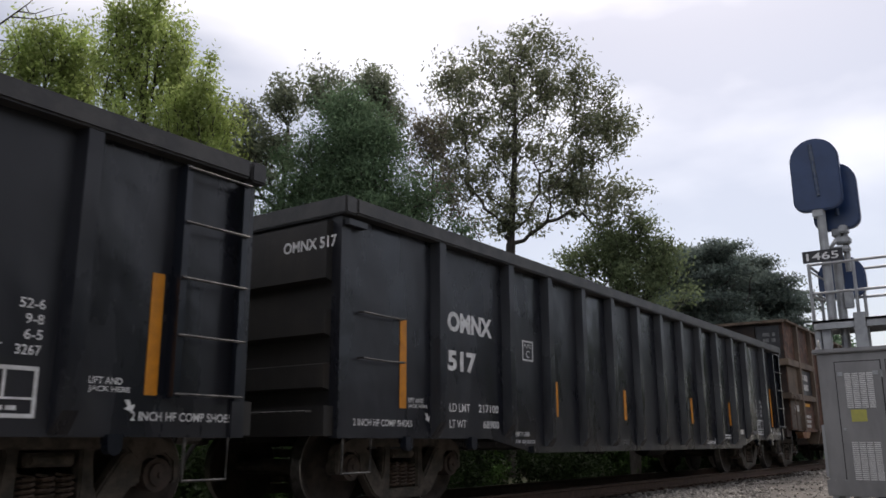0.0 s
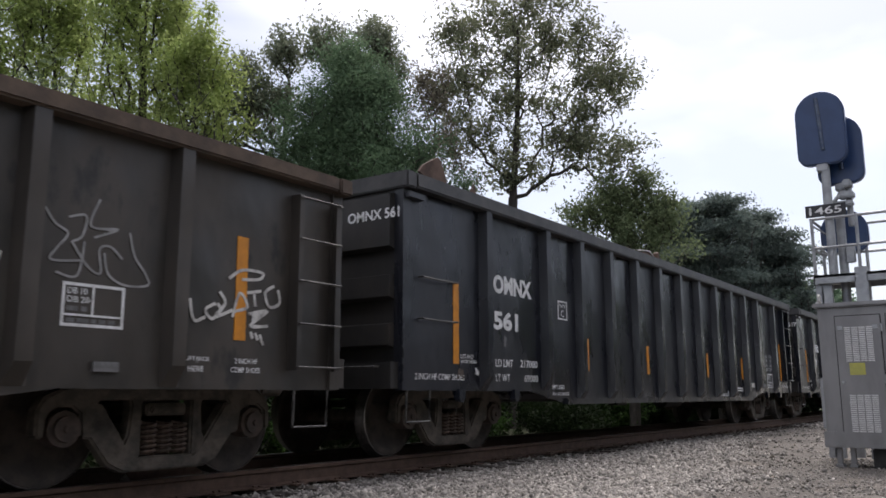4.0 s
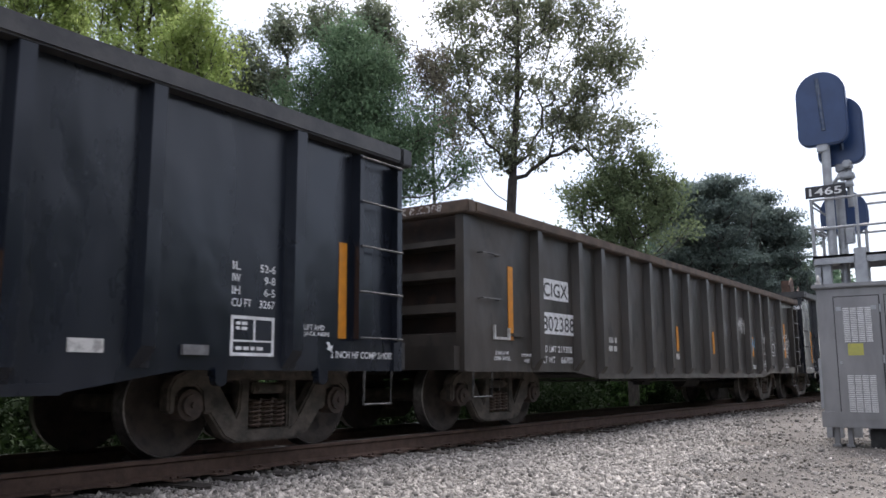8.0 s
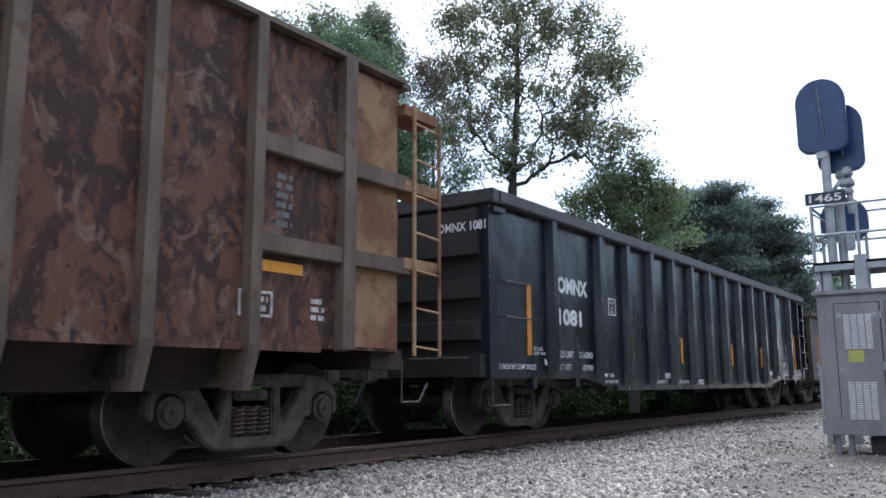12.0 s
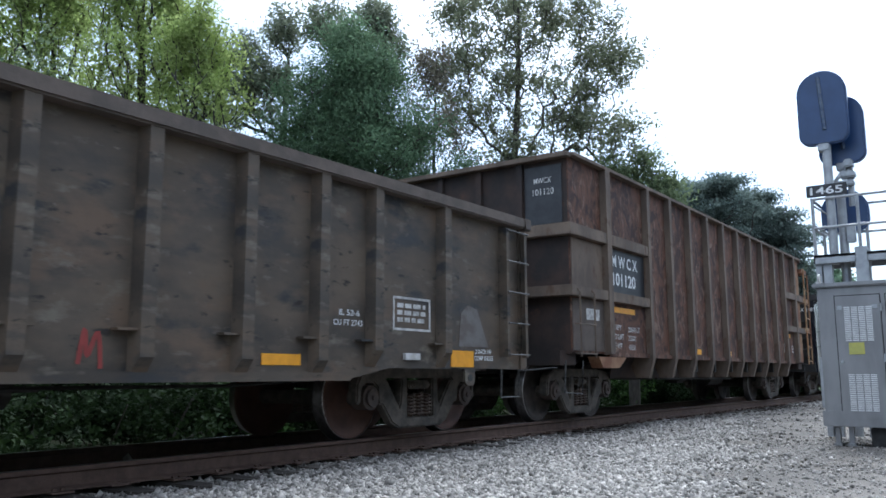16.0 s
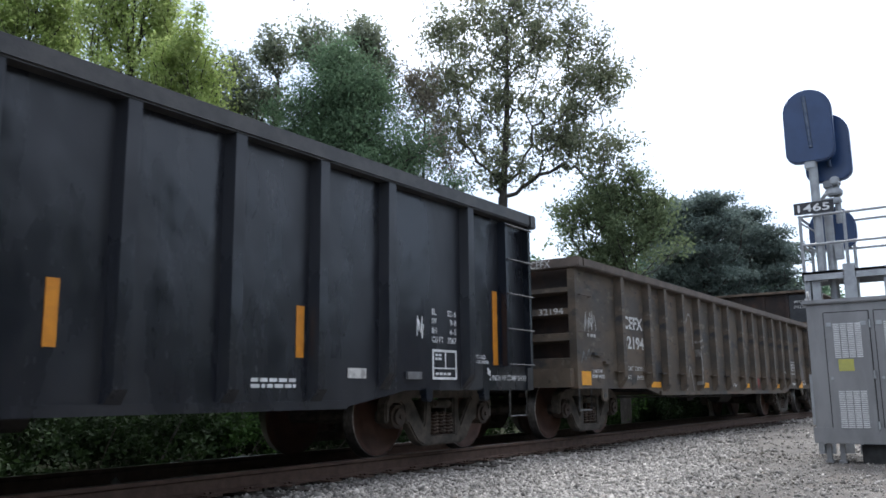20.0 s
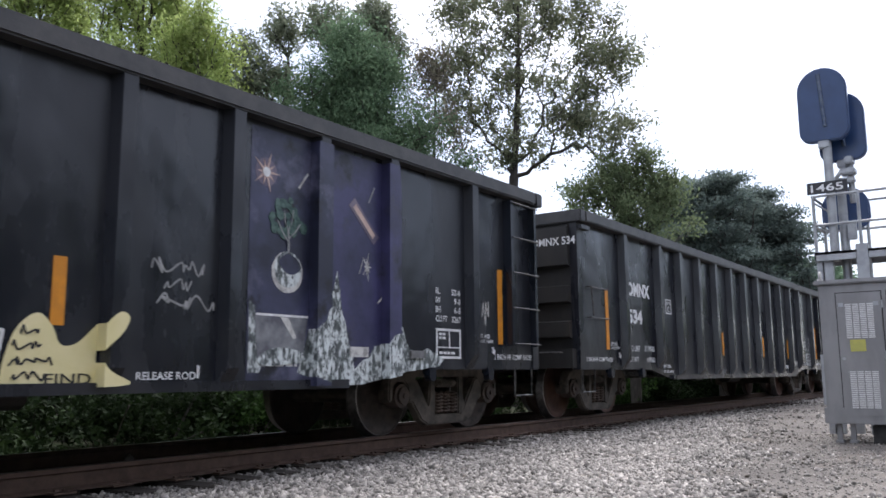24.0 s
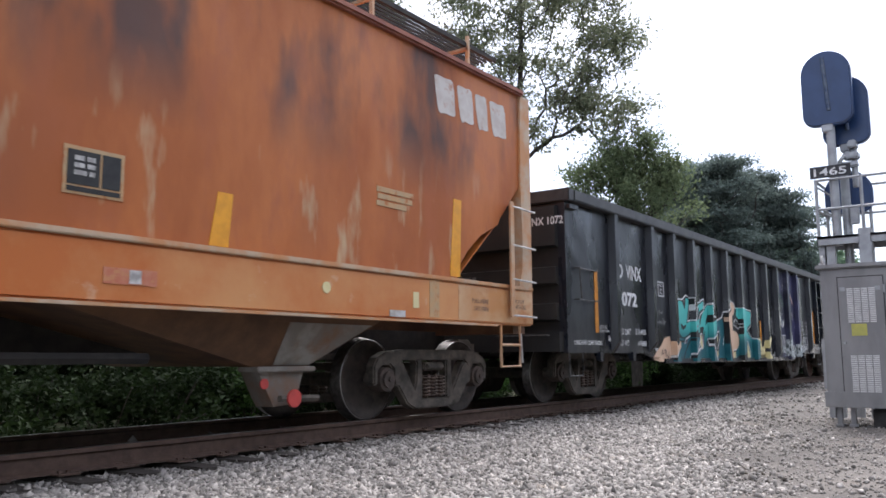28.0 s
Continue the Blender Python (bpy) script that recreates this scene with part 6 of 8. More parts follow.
for sx, sgn in ((E_, -1), (0, 1)):
    bm = bmesh.new()
    pts = [(sx + sgn * 1.72, 1.6), (sx + sgn * 0.8, 2.37), (sx + sgn * 0.2, 2.97), (sx + sgn * 0.22, 4.22)]
    for (xa, za), (xb, zb) in zip(pts, pts[1:]):
        vs = [bm.verts.new(p) for p in ((xa, SIDE + 0.02, za), (xb, SIDE + 0.02, zb), (xb, -SIDE - 0.02, zb), (xa, -SIDE - 0.02, za))]
        vs2 = [bm.verts.new(v.co + Vector((sgn * 0.02, 0, 0))) for v in vs]
        bm.faces.new(vs), bm.faces.new(vs2[::-1])
        for i in range(4):
            bm.faces.new((vs[i], vs2[i], vs2[(i + 1) % 4], vs[(i + 1) % 4]))
    part("end_sheet", bm, ORANGE, hop)
    for y0, y1 in ((SIDE - 0.03, SIDE + 0.12), (-SIDE - 0.12, -SIDE + 0.03)):
        xa, xb = sorted((sx, sx + sgn * 0.24))
        part("corner_post", slab(bmesh.new(), [(sx, 1.12), (sx, 4.2), (sx + sgn * 0.24, 4.2), (sx + sgn * 0.26, 2.9), (sx + sgn * 0.23, 2.2), (sx + sgn * 0.25, 1.85), (sx + sgn * 0.34, 1.58), (sx + sgn * 0.2, 1.58), (sx + sgn * 0.2, 1.12)] if sgn < 0 else [(xa, 1.58), (xb, 1.58), (xb, 4.2), (xa, 4.2)], y0, y1), PALE_RUST, hop, "pale rusty corner post")
    part("end_sill", boxes((*sorted((sx, sx + sgn * 0.3)), SIDE + 0.1, -SIDE - 0.1, 1.0, 1.5)), BROWN_STEEL, hop)
    part("end_brace", boxes((*sorted((sx + sgn * 0.9, sx + sgn * 0.98)), -0.9, -0.78, 1.5, 2.35), (*sorted((sx + sgn * 0.9, sx + sgn * 0.98)), 0.78, 0.9, 1.5, 2.35)), PALE_RUST, hop)
    coupler(hop, sx, -sgn)
part("brake_wheel", bars(*[[(E_ - 0.55 + 0.24 * math.cos(a), -0.75, 2.15 + 0.24 * math.sin(a)), (E_ - 0.55 + 0.24 * math.cos(a + 0.4), -0.75, 2.15 + 0.24 * math.sin(a + 0.4))] for a in np.arange(0, 6.4, 0.4)],
                         [(E_ - 0.79, -0.75, 2.15), (E_ - 0.31, -0.75, 2.15)], [(E_ - 0.55, -0.75, 1.91), (E_ - 0.55, -0.75, 2.39)], radius=0.014), DARK, hop)
arc = [(SIDE - 0.06 + (2 * -SIDE + 0.12) * k / 12, 4.22 + 0.42 * math.sin(math.pi * k / 12)) for k in range(13)]
verts = [(x, y, z) for x in (0.2, E_ - 0.2) for y, z in arc]
part("roof", mesh_of("roof", verts + [(x, y, z - 0.02) for x, y, z in verts], [(i, i + 1, 13 + i + 1, 13 + i) for i in range(12)] + [tuple(range(13)), tuple(range(13, 26))], ORANGE, True), parent=hop)
part("eave_edge", boxes((0.15, E_ - 0.18, SIDE - 0.07, SIDE + 0.03, 4.19, 4.28), bevel=0.025), REDDISH, hop)
part("eave_edge", boxes((0.15, E_ - 0.18, -SIDE - 0.03, -SIDE + 0.07, 4.19, 4.28), bevel=0.025), REDDISH, hop)
walkway = part("running_board", boxes((0.6, E_ - 0.62, SIDE + 0.1, SIDE + 0.13, 4.58, 4.64), (0.6, E_ - 0.62, SIDE + 0.62, SIDE + 0.65, 4.58, 4.64)), DARK, hop, "dark steel roof walkway")
slat = plate_mesh("slat", boxes((0.6, E_ - 0.62, -0.008, 0.008, 4.60, 4.63)), DARK)
for k in range(7):
    part("slat", slat, parent=walkway, at=pose(0, SIDE + 0.18 + 0.065 * k, 0))
for x in np.arange(0.9, E_, 1.85):
    part("walkway_bracket", boxes((x - 0.02, x + 0.02, SIDE + 0.08, SIDE + 0.66, 4.54, 4.58), (x - 0.02, x + 0.02, SIDE + 0.08, SIDE + 0.12, 4.25, 4.72)), PALE_RUST, hop)
for k, x in enumerate((3.2, 8.5, E_ - 4.05)):
    bm = bmesh.new()
    rings = [[bm.verts.new((x + (-w - 4.3 * (z - 0.62) if a < 0 else w + 1.6 * (z - 0.62)), b * d, z)) for a, b in ((-1, -1), (1, -1), (1, 1), (-1, 1))] for w, d, z in ((0.40, 1.4, 1.12), (0.40, 1.36, 1.02), (0.36, 1.1, 0.62))]
    for a, c in zip(rings, rings[1:]):
        for i in range(4):
            bm.faces.new((a[i], a[(i + 1) % 4], c[(i + 1) % 4], c[i]))
    bm.faces.new(rings[0]), bm.faces.new(rings[-1][::-1])
    chute = part("hopper_chute", bm, BROWN_STEEL, hop, "dark rusty hopper chute with a worn grey sheet")
    part("chute_sheet", mesh_of("chute_sheet", [(x - 0.15, -1.377, 1.03), (x + 1.02, -1.377, 1.03), (x + 0.36, -1.117, 0.63), (x - 0.12, -1.117, 0.63)], [(0, 1, 2, 3)], WORN_CHUTE), parent=chute)
    part("outlet_flange", boxes((x - 0.36, x + 0.40, -1.18, -0.9, 0.57, 0.62), bevel=0.01), WORN_CHUTE, chute)
    part("outlet_gate", slab(bmesh.new(), [(x - 0.28, 0.57), (x + 0.30, 0.57), (x + 0.2, 0.26), (x - 0.08, 0.24)], -1.1, -0.85), WORN_CHUTE, chute)
    part("gate_shaft", bars([(x - 0.1, -1.2, 0.32), (x + 0.4, -1.2, 0.31)], radius=0.035), TRUCK, chute)
    target = part("target_disc", disc(bmesh.new(), (x + 0.05, 0.32), 0.085, -1.25, -1.23, 18), RED_MARK, chute, "round red gate marker")
    part("target_disc", disc(bmesh.new(), (x - 0.22, 0.46), 0.05, -1.125, -1.11, 14), RED_MARK, chute)
ladder_h = part("ladder", boxes((E_ - 0.66, E_ - 0.58, SIDE - 0.11, SIDE - 0.09, 1.2, 2.68), (E_ - 0.59, E_ - 0.575, SIDE - 0.11, SIDE - 0.04, 1.2, 2.68)), PALE_RUST, hop)
for z in (1.22, 1.68, 2.12, 2.62):
    part("rung", bars([(E_ - 0.62, SIDE - 0.1, z), (E_ - 0.02, SIDE - 0.1, z - 0.01)], radius=0.014), PALE_BAR, ladder_h)
part("step", bars([(E_ - 0.76, SIDE, 1.1), (E_ - 0.76, SIDE, 0.58), (E_ - 0.3, SIDE, 0.58), (E_ - 0.3, SIDE, 1.1)], [(E_ - 0.76, SIDE, 0.85), (E_ - 0.3, SIDE, 0.85)], radius=0.02), PALE_RUST, hop)
part("gate_pull", bars([(E_ - 0.24, SIDE + 0.02, 1.0), (E_ - 0.24, SIDE, 0.62)], radius=0.016), PALE_BAR, hop)
running_gear(hop, (1.46, E_ - 1.46))
part("centre_sill", boxes((0.1, E_ - 0.1, -0.2, 0.2, 0.75, 1.05)), DARK, hop)
part("air_pipe", bars([(5.2, -1.2, 0.72), (E_ - 5.6, -1.2, 0.7)], radius=0.05), DARK, hop)
for x, w in ((E_ - 2.14, 0.40), (E_ - 1.68, 0.34), (E_ - 1.29, 0.28), (E_ - 0.95, 0.38)):
    block = rounded([(0.07, 0.0), (w * 0.5, -0.005), (w - 0.01, 0.0), (w, 0.1), (w - 0.04, 0.41), (w * 0.5, 0.42), (0.01, 0.42), (0.0, 0.32)], 3)
    part("faded_logo_block", slab(bmesh.new(), [(x + u, 3.55 - 0.02 * (x - E_ + 2.1) + v) for u, v in block], SIDE - 0.005, SIDE), FADED_WHITE, hop, "faded white painted logo block")
patch(hop, "data_panel", E_ - 6.58, E_ - 6.1, 1.86, 2.21, DULL_CREAM)
patch(hop, "data_panel", E_ - 6.55, E_ - 6.13, 1.88, 1.915, INK, SIDE - 0.009)
patch(hop, "data_panel", E_ - 6.55, E_ - 6.30, 1.93, 2.18, INK, SIDE - 0.009)
patch(hop, "data_panel", E_ - 6.28, E_ - 6.13, 1.93, 2.18, INK, SIDE - 0.009)
bar_rows(hop, E_ - 6.5, 2.0, 0.16, 0.14, 3, OFFWHITE, SIDE - 0.014, seed=81)
for x, z0, z1 in ((E_ - 5.3, 1.62, 2.08), (E_ - 1.86, 1.63, 2.55)):
    part("reflective_stripe", slab(bmesh.new(), [(x, z0), (x + 0.2, z0), (x + 0.24, z1), (x + 0.08, z1)], SIDE - 0.005, SIDE), STRIPE_NEW, hop, "worn yellow reflective stripe")
patch(hop, "sticker", E_ - 6.25, E_ - 5.8, 1.24, 1.36, material("faded_red_sticker", (0.46, 0.14, 0.075), (0.5, 0.2, 0.12), 9, rough=0.6, spots=(0.5, 0.22, 0.1), spot_scale=14, spot_range=(0.5, 0.6)), SIDE - 0.034)
patch(hop, "sticker", E_ - 2.6, E_ - 2.5, 1.23, 1.4, CREAM, SIDE - 0.034)
part("sticker", disc(bmesh.new(), (E_ - 3.94, 1.36), 0.055, SIDE - 0.038, SIDE - 0.028, 18), CREAM, hop)
for k, (u, w) in enumerate(((3.18, 0.62), (3.16, 0.58), (3.18, 0.5))):
    patch(hop, "faded_panel", E_ - u, E_ - u + w, 2.42 - 0.075 * k, 2.475 - 0.075 * k, DULL_CREAM)
patch(hop, "sill_reflector", E_ - 3.0, E_ - 2.74, 1.12, 1.19, PALE_BAR, SIDE - 0.036)
patch(hop, "worn_paint", E_ - 2.3, E_ - 2.12, 1.14, 1.55, DULL_CREAM, SIDE - 0.031)
lettering(hop, "PULL HERE", E_ - 1.46, 1.34, 0.36, 0.05, DARK_STENCIL, SIDE - 0.037)
lettering(hop, "LIFT HERE", E_ - 1.42, 1.25, 0.32, 0.05, DARK_STENCIL, SIDE - 0.037)
lettering(hop, "2 INCH HF", E_ - 0.56, 1.38, 0.32, 0.05, DARK_STENCIL, SIDE - 0.037)
lettering(hop, "COMP SHOES", E_ - 0.56, 1.31, 0.36, 0.05, DARK_STENCIL, SIDE - 0.037)
part("red_marker", boxes((E_ - 6.04, E_ - 5.94, SIDE - 0.042, SIDE - 0.034, 1.25, 1.35)), OFFWHITE, hop, "small worn round sticker")


# -- scrap that shows over the rims
def scrap(tail, name, label, verts_at, seed, dims):
    rnd = random.Random(seed)
    x, y, z0, z1 = verts_at
    heap = tagged(new(name), label, "scrap metal")
    for k in range(dims[2]):
        u, w, hh = x + rnd.uniform(-1, 1) * dims[0], rnd.uniform(0.08, 0.3), rnd.uniform(0.4, 1) * (z1 - z0)
        part("scrap_piece", boxes((-w, w, -w * 0.8, w * 0.8, -0.02, hh)), SCRAP, heap, at=pose(u, y + rnd.uniform(-1, 1) * dims[1], z0, rnd.uniform(-14, 14), rnd.uniform(-20, 20), rnd.uniform(0, 180)))
    CARS.append((heap, tail))


scrap(-12.08, "scrap_load", "rusty scrap metal heaped in a gondola car", (8.3, -0.35, 1.07, 3.3), 5, (6.8, 0.5, 46))
carton = tagged(new("cardboard_carton"), "flattened pale cardboard carton on top of the scrap", "carton")
part("carton_side", boxes((7.80, 8.26, -0.85, -0.80, 1.1, 3.50), bevel=0.01), CARDBOARD, carton)
part("carton_flap", boxes((7.84, 8.2, -0.80, -0.5, 3.38, 3.42)), CARDBOARD, carton)
CARS.append((carton, -12.08))
bent = tagged(new("bent_sheet"), "bent dark metal sheet with bright edges on the scrap", "scrap metal")
part("sheet", slab(bmesh.new(), [(8.9, 1.1), (9.32, 1.1), (9.34, 3.42), (8.96, 3.56), (8.5, 3.50), (8.5, 3.44), (8.9, 3.45)], -0.86, -0.83), SCRAP, bent)
part("edge_bar", bars([(8.3, -0.88, 3.50), (8.6, -0.88, 3.54), (9.0, -0.88, 3.56)], [(8.96, -0.88, 3.55), (9.36, -0.88, 3.40)], radius=0.012), PALE_BAR, bent)
CARS.append((bent, -12.08))
crumple = tagged(new("crumpled_wrapper"), "crumpled brown wrapper on top of the scrap", "litter")
part("wrapper_piece", boxes((9.4, 9.56, -0.88, -0.7, 1.1, 3.46), bevel=0.03), CARDBOARD, crumple)
part("wrapper_piece", slab(bmesh.new(), [(9.46, 3.3), (9.74, 3.3), (9.72, 3.48), (9.6, 3.52), (9.54, 3.64), (9.48, 3.6)], -0.84, -0.74), SCRAP, crumple)
CARS.append((crumple, -12.08))
plate = tagged(new("scrap_sheet"), "bent dark rusty sheet standing above the rim", "scrap metal")
part("sheet", slab(bmesh.new(), [(1.2, 1.1), (1.56, 1.1), (1.58, 3.36), (1.44, 3.66), (1.36, 3.70), (1.05, 3.53), (0.97, 3.43), (1.1, 3.38)], -1.06, -1.02), SCRAP, plate)
part("folded_edge", boxes((1.40, 1.46, -1.02, -0.72, 1.1, 3.62), bevel=0.01), SCRAP, plate)
CARS.append((plate, -12.08))
corner = tagged(new("scrap_corner"), "torn rusty corner of sheet metal poking over the rim", "scrap metal")
part("sheet", slab(bmesh.new(), [(2.0, 1.1), (2.32, 1.1), (2.30, 3.34), (2.22, 3.52), (2.14, 3.40), (2.02, 3.34)], -1.05, -1.02), SCRAP, corner)
CARS.append((corner, -12.08))
board = tagged(new("wooden_board"), "pale wooden board end lying just over the rim", "board")
part("board", boxes((3.58, 3.86, -1.05, -1.0, 1.1, 3.36)), CARDBOARD, board)
CARS.append((board, -12.08))
litter = tagged(new("leaf_litter"), "dry brown leaves and twigs caught on top of a heap of scrap", "leaf litter")
part("heap", boxes((0.1, 3.6, -1.3, 1.3, 1.08, 2.70), bevel=0.08), SCRAP, litter)
rng = np.random.default_rng(6)
at = np.stack([rng.uniform(0.1, 3.5, 900), rng.uniform(-1.25, 1.25, 900), 2.72 + np.abs(rng.normal(0, 0.05, 900))], 1)
tips = at[:, None, :] + rng.normal(0, 0.035, (900, 3, 3))
part("leaf_cover", mesh_of("leaf_cover", [tuple(p) for p in tips.reshape(-1, 3)], [(3 * k, 3 * k + 1, 3 * k + 2) for k in range(900)], CARDBOARD), parent=litter)
CARS.append((litter, -29.63))


# ---- signal equipment ----
cab = tagged(new("equipment_cabinet"), "grey aluminium railway equipment cabinet on short legs with louvred doors", "cabinet")
CX, CY, CG = 11.72, 2.29, -0.19
cab.matrix_basis = pose(CX, CY, CG)
# the cabinet's own space: x into it, y to the door side is negative, z up from the ground
part("body", boxes((0.0, 0.72, -1.5, 0.0, 0.24, 2.0), bevel=0.012), CABINET, cab)
part("lid", boxes((-0.05, 0.78, -1.55, 0.05, 2.0, 2.06), bevel=0.015), CABINET, cab)
part("plinth", boxes((-0.015, 0.735, -1.52, 0.03, 0.22, 0.42), bevel=0.006), CABINET, cab)
for y in (-0.12, -0.28, -1.4):
    part("leg", boxes((0.05, 0.12, y - 0.03, y + 0.03, -0.02, 0.23), (0.03, 0.16, y - 0.05, y + 0.05, -0.02, 0.01)), CABINET, cab)
part("footing", boxes((0.08, 0.6, -1.3, -0.5, -0.05, 0.22), bevel=0.02), CONCRETE, cab)
for y0 in (-0.21, -0.80):
    door = part("door", boxes((-0.022, 0.0, y0 - 0.52, y0, 0.32, 1.88), bevel=0.006), CABINET, cab)
    part("door_gasket", boxes((-0.006, -0.001, y0 - 0.532, y0 + 0.012, 0.308, 0.319), (-0.006, -0.001, y0 - 0.532, y0 + 0.012, 1.881, 1.892), (-0.006, -0.001, y0 + 0.001, y0 + 0.012, 0.32, 1.88), (-0.006, -0.001, y0 - 0.532, y0 - 0.521, 0.32, 1.88)), INK, door)
    for z0, rows in ((1.30, 19), (0.42, 20)):
        for c in range(4):
            for r in range(rows):
                y = y0 - 0.10 - c * 0.085
                z = z0 + r * 0.0235
                louvre = boxes((-0.032, -0.022, y - 0.072, y, z, z + 0.013))
                part("louvre", louvre, LOUVRE, door)
    part("label_plate", boxes((-0.027, -0.022, y0 - 0.31, y0 - 0.13, 1.13, 1.28)), YELLOW_PLATE, door, "faded yellow label plate")
    part("lock", disc(bmesh.new(), (0, 0), 0.018, -0.02, 0.02, 12), GALV, door, at=pose(-0.03, y0 - 0.045, 1.04, 0, 0, 90))
    for z in (0.45, 1.08, 1.72):
        part("hinge", bars([(-0.03, y0 - 0.535, z - 0.05), (-0.03, y0 - 0.535, z + 0.05)], radius=0.014), GALV, door)
    for y, z in ((y0 - 0.05, 1.73), (y0 - 0.46, 1.73)):
        part("latch", boxes((-0.034, -0.02, y - 0.03, y + 0.03, z - 0.025, z + 0.025)), GALV, door)
part("lifting_eye", disc(boxes((0.02, 0.1, -0.05, 0.01, 2.06, 2.09)), (0.06, 2.13), 0.06, -0.04, -0.02, 16), PALE_BAR, cab)
part("side_conduit", boxes((0.1, 0.2, 0.0, 0.05, 0.45, 1.1)), GALV, cab)

# lighter, glossier blue that paints in the highlight on the backboard's fold
RIDGE_SHEEN = material("pale_blue_ridge_sheen", (0.03, 0.05, 0.10), (0.07, 0.09, 0.13), 8, rough=0.25)
sig = tagged(new("railway_signal"), "railway signal mast seen from behind with a railed work platform", "railway signal")
sig.matrix_basis = pose(13.2, 0, GROUND)
UP = -GROUND


def target_shape(wide, z0, z1, x0, x1, y):
    """Backboard with a round top and cut lower corners, across the line of sight."""
    half, mid = wide / 2, z1 - wide / 2
    line = [(y + half * math.cos(a), mid + half * math.sin(a)) for a in np.linspace(0, math.pi, 17)]
    r = 0.17
    line += [(y - half + r - r * math.cos(a), z0 + r - r * math.sin(a)) for a in np.linspace(0, math.pi / 2, 6)]
    line += [(y + half - r + r * math.sin(a), z0 + r - r * math.cos(a)) for a in np.linspace(0, math.pi / 2, 6)]
    bm = bmesh.new()
    a, c = [bm.verts.new((x0, p, q)) for p, q in line], [bm.verts.new((x1, p, q)) for p, q in line]
    bm.faces.new(a), bm.faces.new(c[::-1])
    for i in range(len(line)):
        j = (i + 1) % len(line)
        bm.faces.new((a[i], c[i], c[j], a[j]))
    bmesh.ops.recalc_face_normals(bm, faces=bm.faces)
    bmesh.ops.bevel(bm, geom=[e for e in bm.edges if e.calc_face_angle(0) > 1.2], offset=0.02, segments=2, affect="EDGES")
    return bm


for wide, z0, z1, x, y, flip in ((0.70, 4.12, 5.27, -0.02, 2.32, 1), (0.66, 3.86, 4.93, 0.32, 2.14, 1), (0.68, 2.86, 3.52, 0.62, 2.22, 1)):
    head = part("signal_head", target_shape(wide, z0 + UP, z1 + UP, x, x + 0.12, y), TARGET, sig, "dark blue-black signal backboard")
    # round bar added along the fold to carry its highlight
    part("hood_ridge", tube(bmesh.new(), [(x + 0.0, y - 0.02, z0 + UP + 0.22), (x + 0.0, y + 0.03, z1 + UP - 0.1)], 0.03, 12), RIDGE_SHEEN, head)
    part("lamp_housing", boxes((x + 0.12, x + 0.4, y - 0.2, y + 0.2, z0 + UP + 0.12, z1 + UP - 0.15), bevel=0.04), TARGET, head)
    part("head_bracket", boxes((x + 0.0, x + 0.14, y - 0.06, y + 0.1, z0 + UP - 0.1, z0 + UP + 0.02), bevel=0.015), GALV, head)
part("mast", tube(bmesh.new(), [(0.06, 2.31, 2.3 + UP), (0.06, 2.31, 4.15 + UP)], 0.065, 16), GALV, sig)
part("mast", tube(bmesh.new(), [(0.28, 2.2, 0.0), (0.28, 2.2, 3.55 + UP)], 0.065, 16), GALV, sig)
part("mast", tube(bmesh.new(), [(0.36, 2.06, 3.2 + UP), (0.36, 2.06, 3.9 + UP)], 0.045, 12), GALV, sig)
part("mast_clamp", boxes((0.2, 0.42, 1.98, 2.2, 3.62 + UP, 3.72 + UP), (0.22, 0.4, 2.0, 2.34, 3.5 + UP, 3.58 + UP), (0.2, 0.44, 2.0, 2.12, 3.78 + UP, 3.9 + UP), bevel=0.02), GALV, sig)
part("conduit", tube(bmesh.new(), [(0.3, 2.12, 3.75 + UP), (0.18, 2.2, 3.62 + UP), (0.2, 2.3, 3.5 + UP)], 0.03, 8), GALV, sig)
plate_no = part("number_plate", boxes((-0.03, -0.015, 2.06, 2.62, 3.32 + UP, 3.50 + UP)), BOARD, sig, "black number plate with white digits")
vs, fs = letters("1465", 0.45, 0.115, 0.014)
part("lettering", mesh_of("lettering", [(-0.035, 2.565 - u, 3.352 + UP + v) for u, v in vs], fs, WHITE), parent=plate_no)
platform = part("platform", boxes((-0.05, 0.75, 0.2, 2.58, 2.40 + UP, 2.44 + UP), (-0.05, -0.03, 0.2, 2.58, 2.31 + UP, 2.44 + UP), (0.73, 0.75, 0.2, 2.58, 2.31 + UP, 2.44 + UP), (-0.05, 0.75, 2.56, 2.58, 2.31 + UP, 2.44 + UP)), GALV, sig)
for x in (-0.02, 0.72):
    for y in (2.55, 1.94, 1.3, 0.6):
        part("railing_post", bars([(x, y, 2.3 + UP), (x, y, 3.3 + UP)], radius=0.024, sides=8), GALV, platform)
    for z in (3.29, 2.85):
        part("rail_bar", bars([(x, 2.56, z + UP), (x, 0.2, z + UP)], radius=0.021, sides=8), GALV, platform)
for z in (3.29, 2.85):
    part("rail_bar", bars([(-0.02, 2.56, z + UP), (0.72, 2.56, z + UP)], radius=0.021, sides=8), GALV, platform)
for z in (3.2, 2.9):
    part("brace", bars([(-0.02, 2.55, z + UP), (0.2, 2.35, z - 0.15 + UP)], radius=0.014), GALV, platform)
for y, w in ((2.52, 0.05), (2.42, 0.07), (1.93, 0.09), (1.45, 0.06), (0.8, 0.08)):
    part("support_leg", boxes((0.02, 0.12, y - w, y + w, 0.0, 2.32 + UP)), GALV, sig)
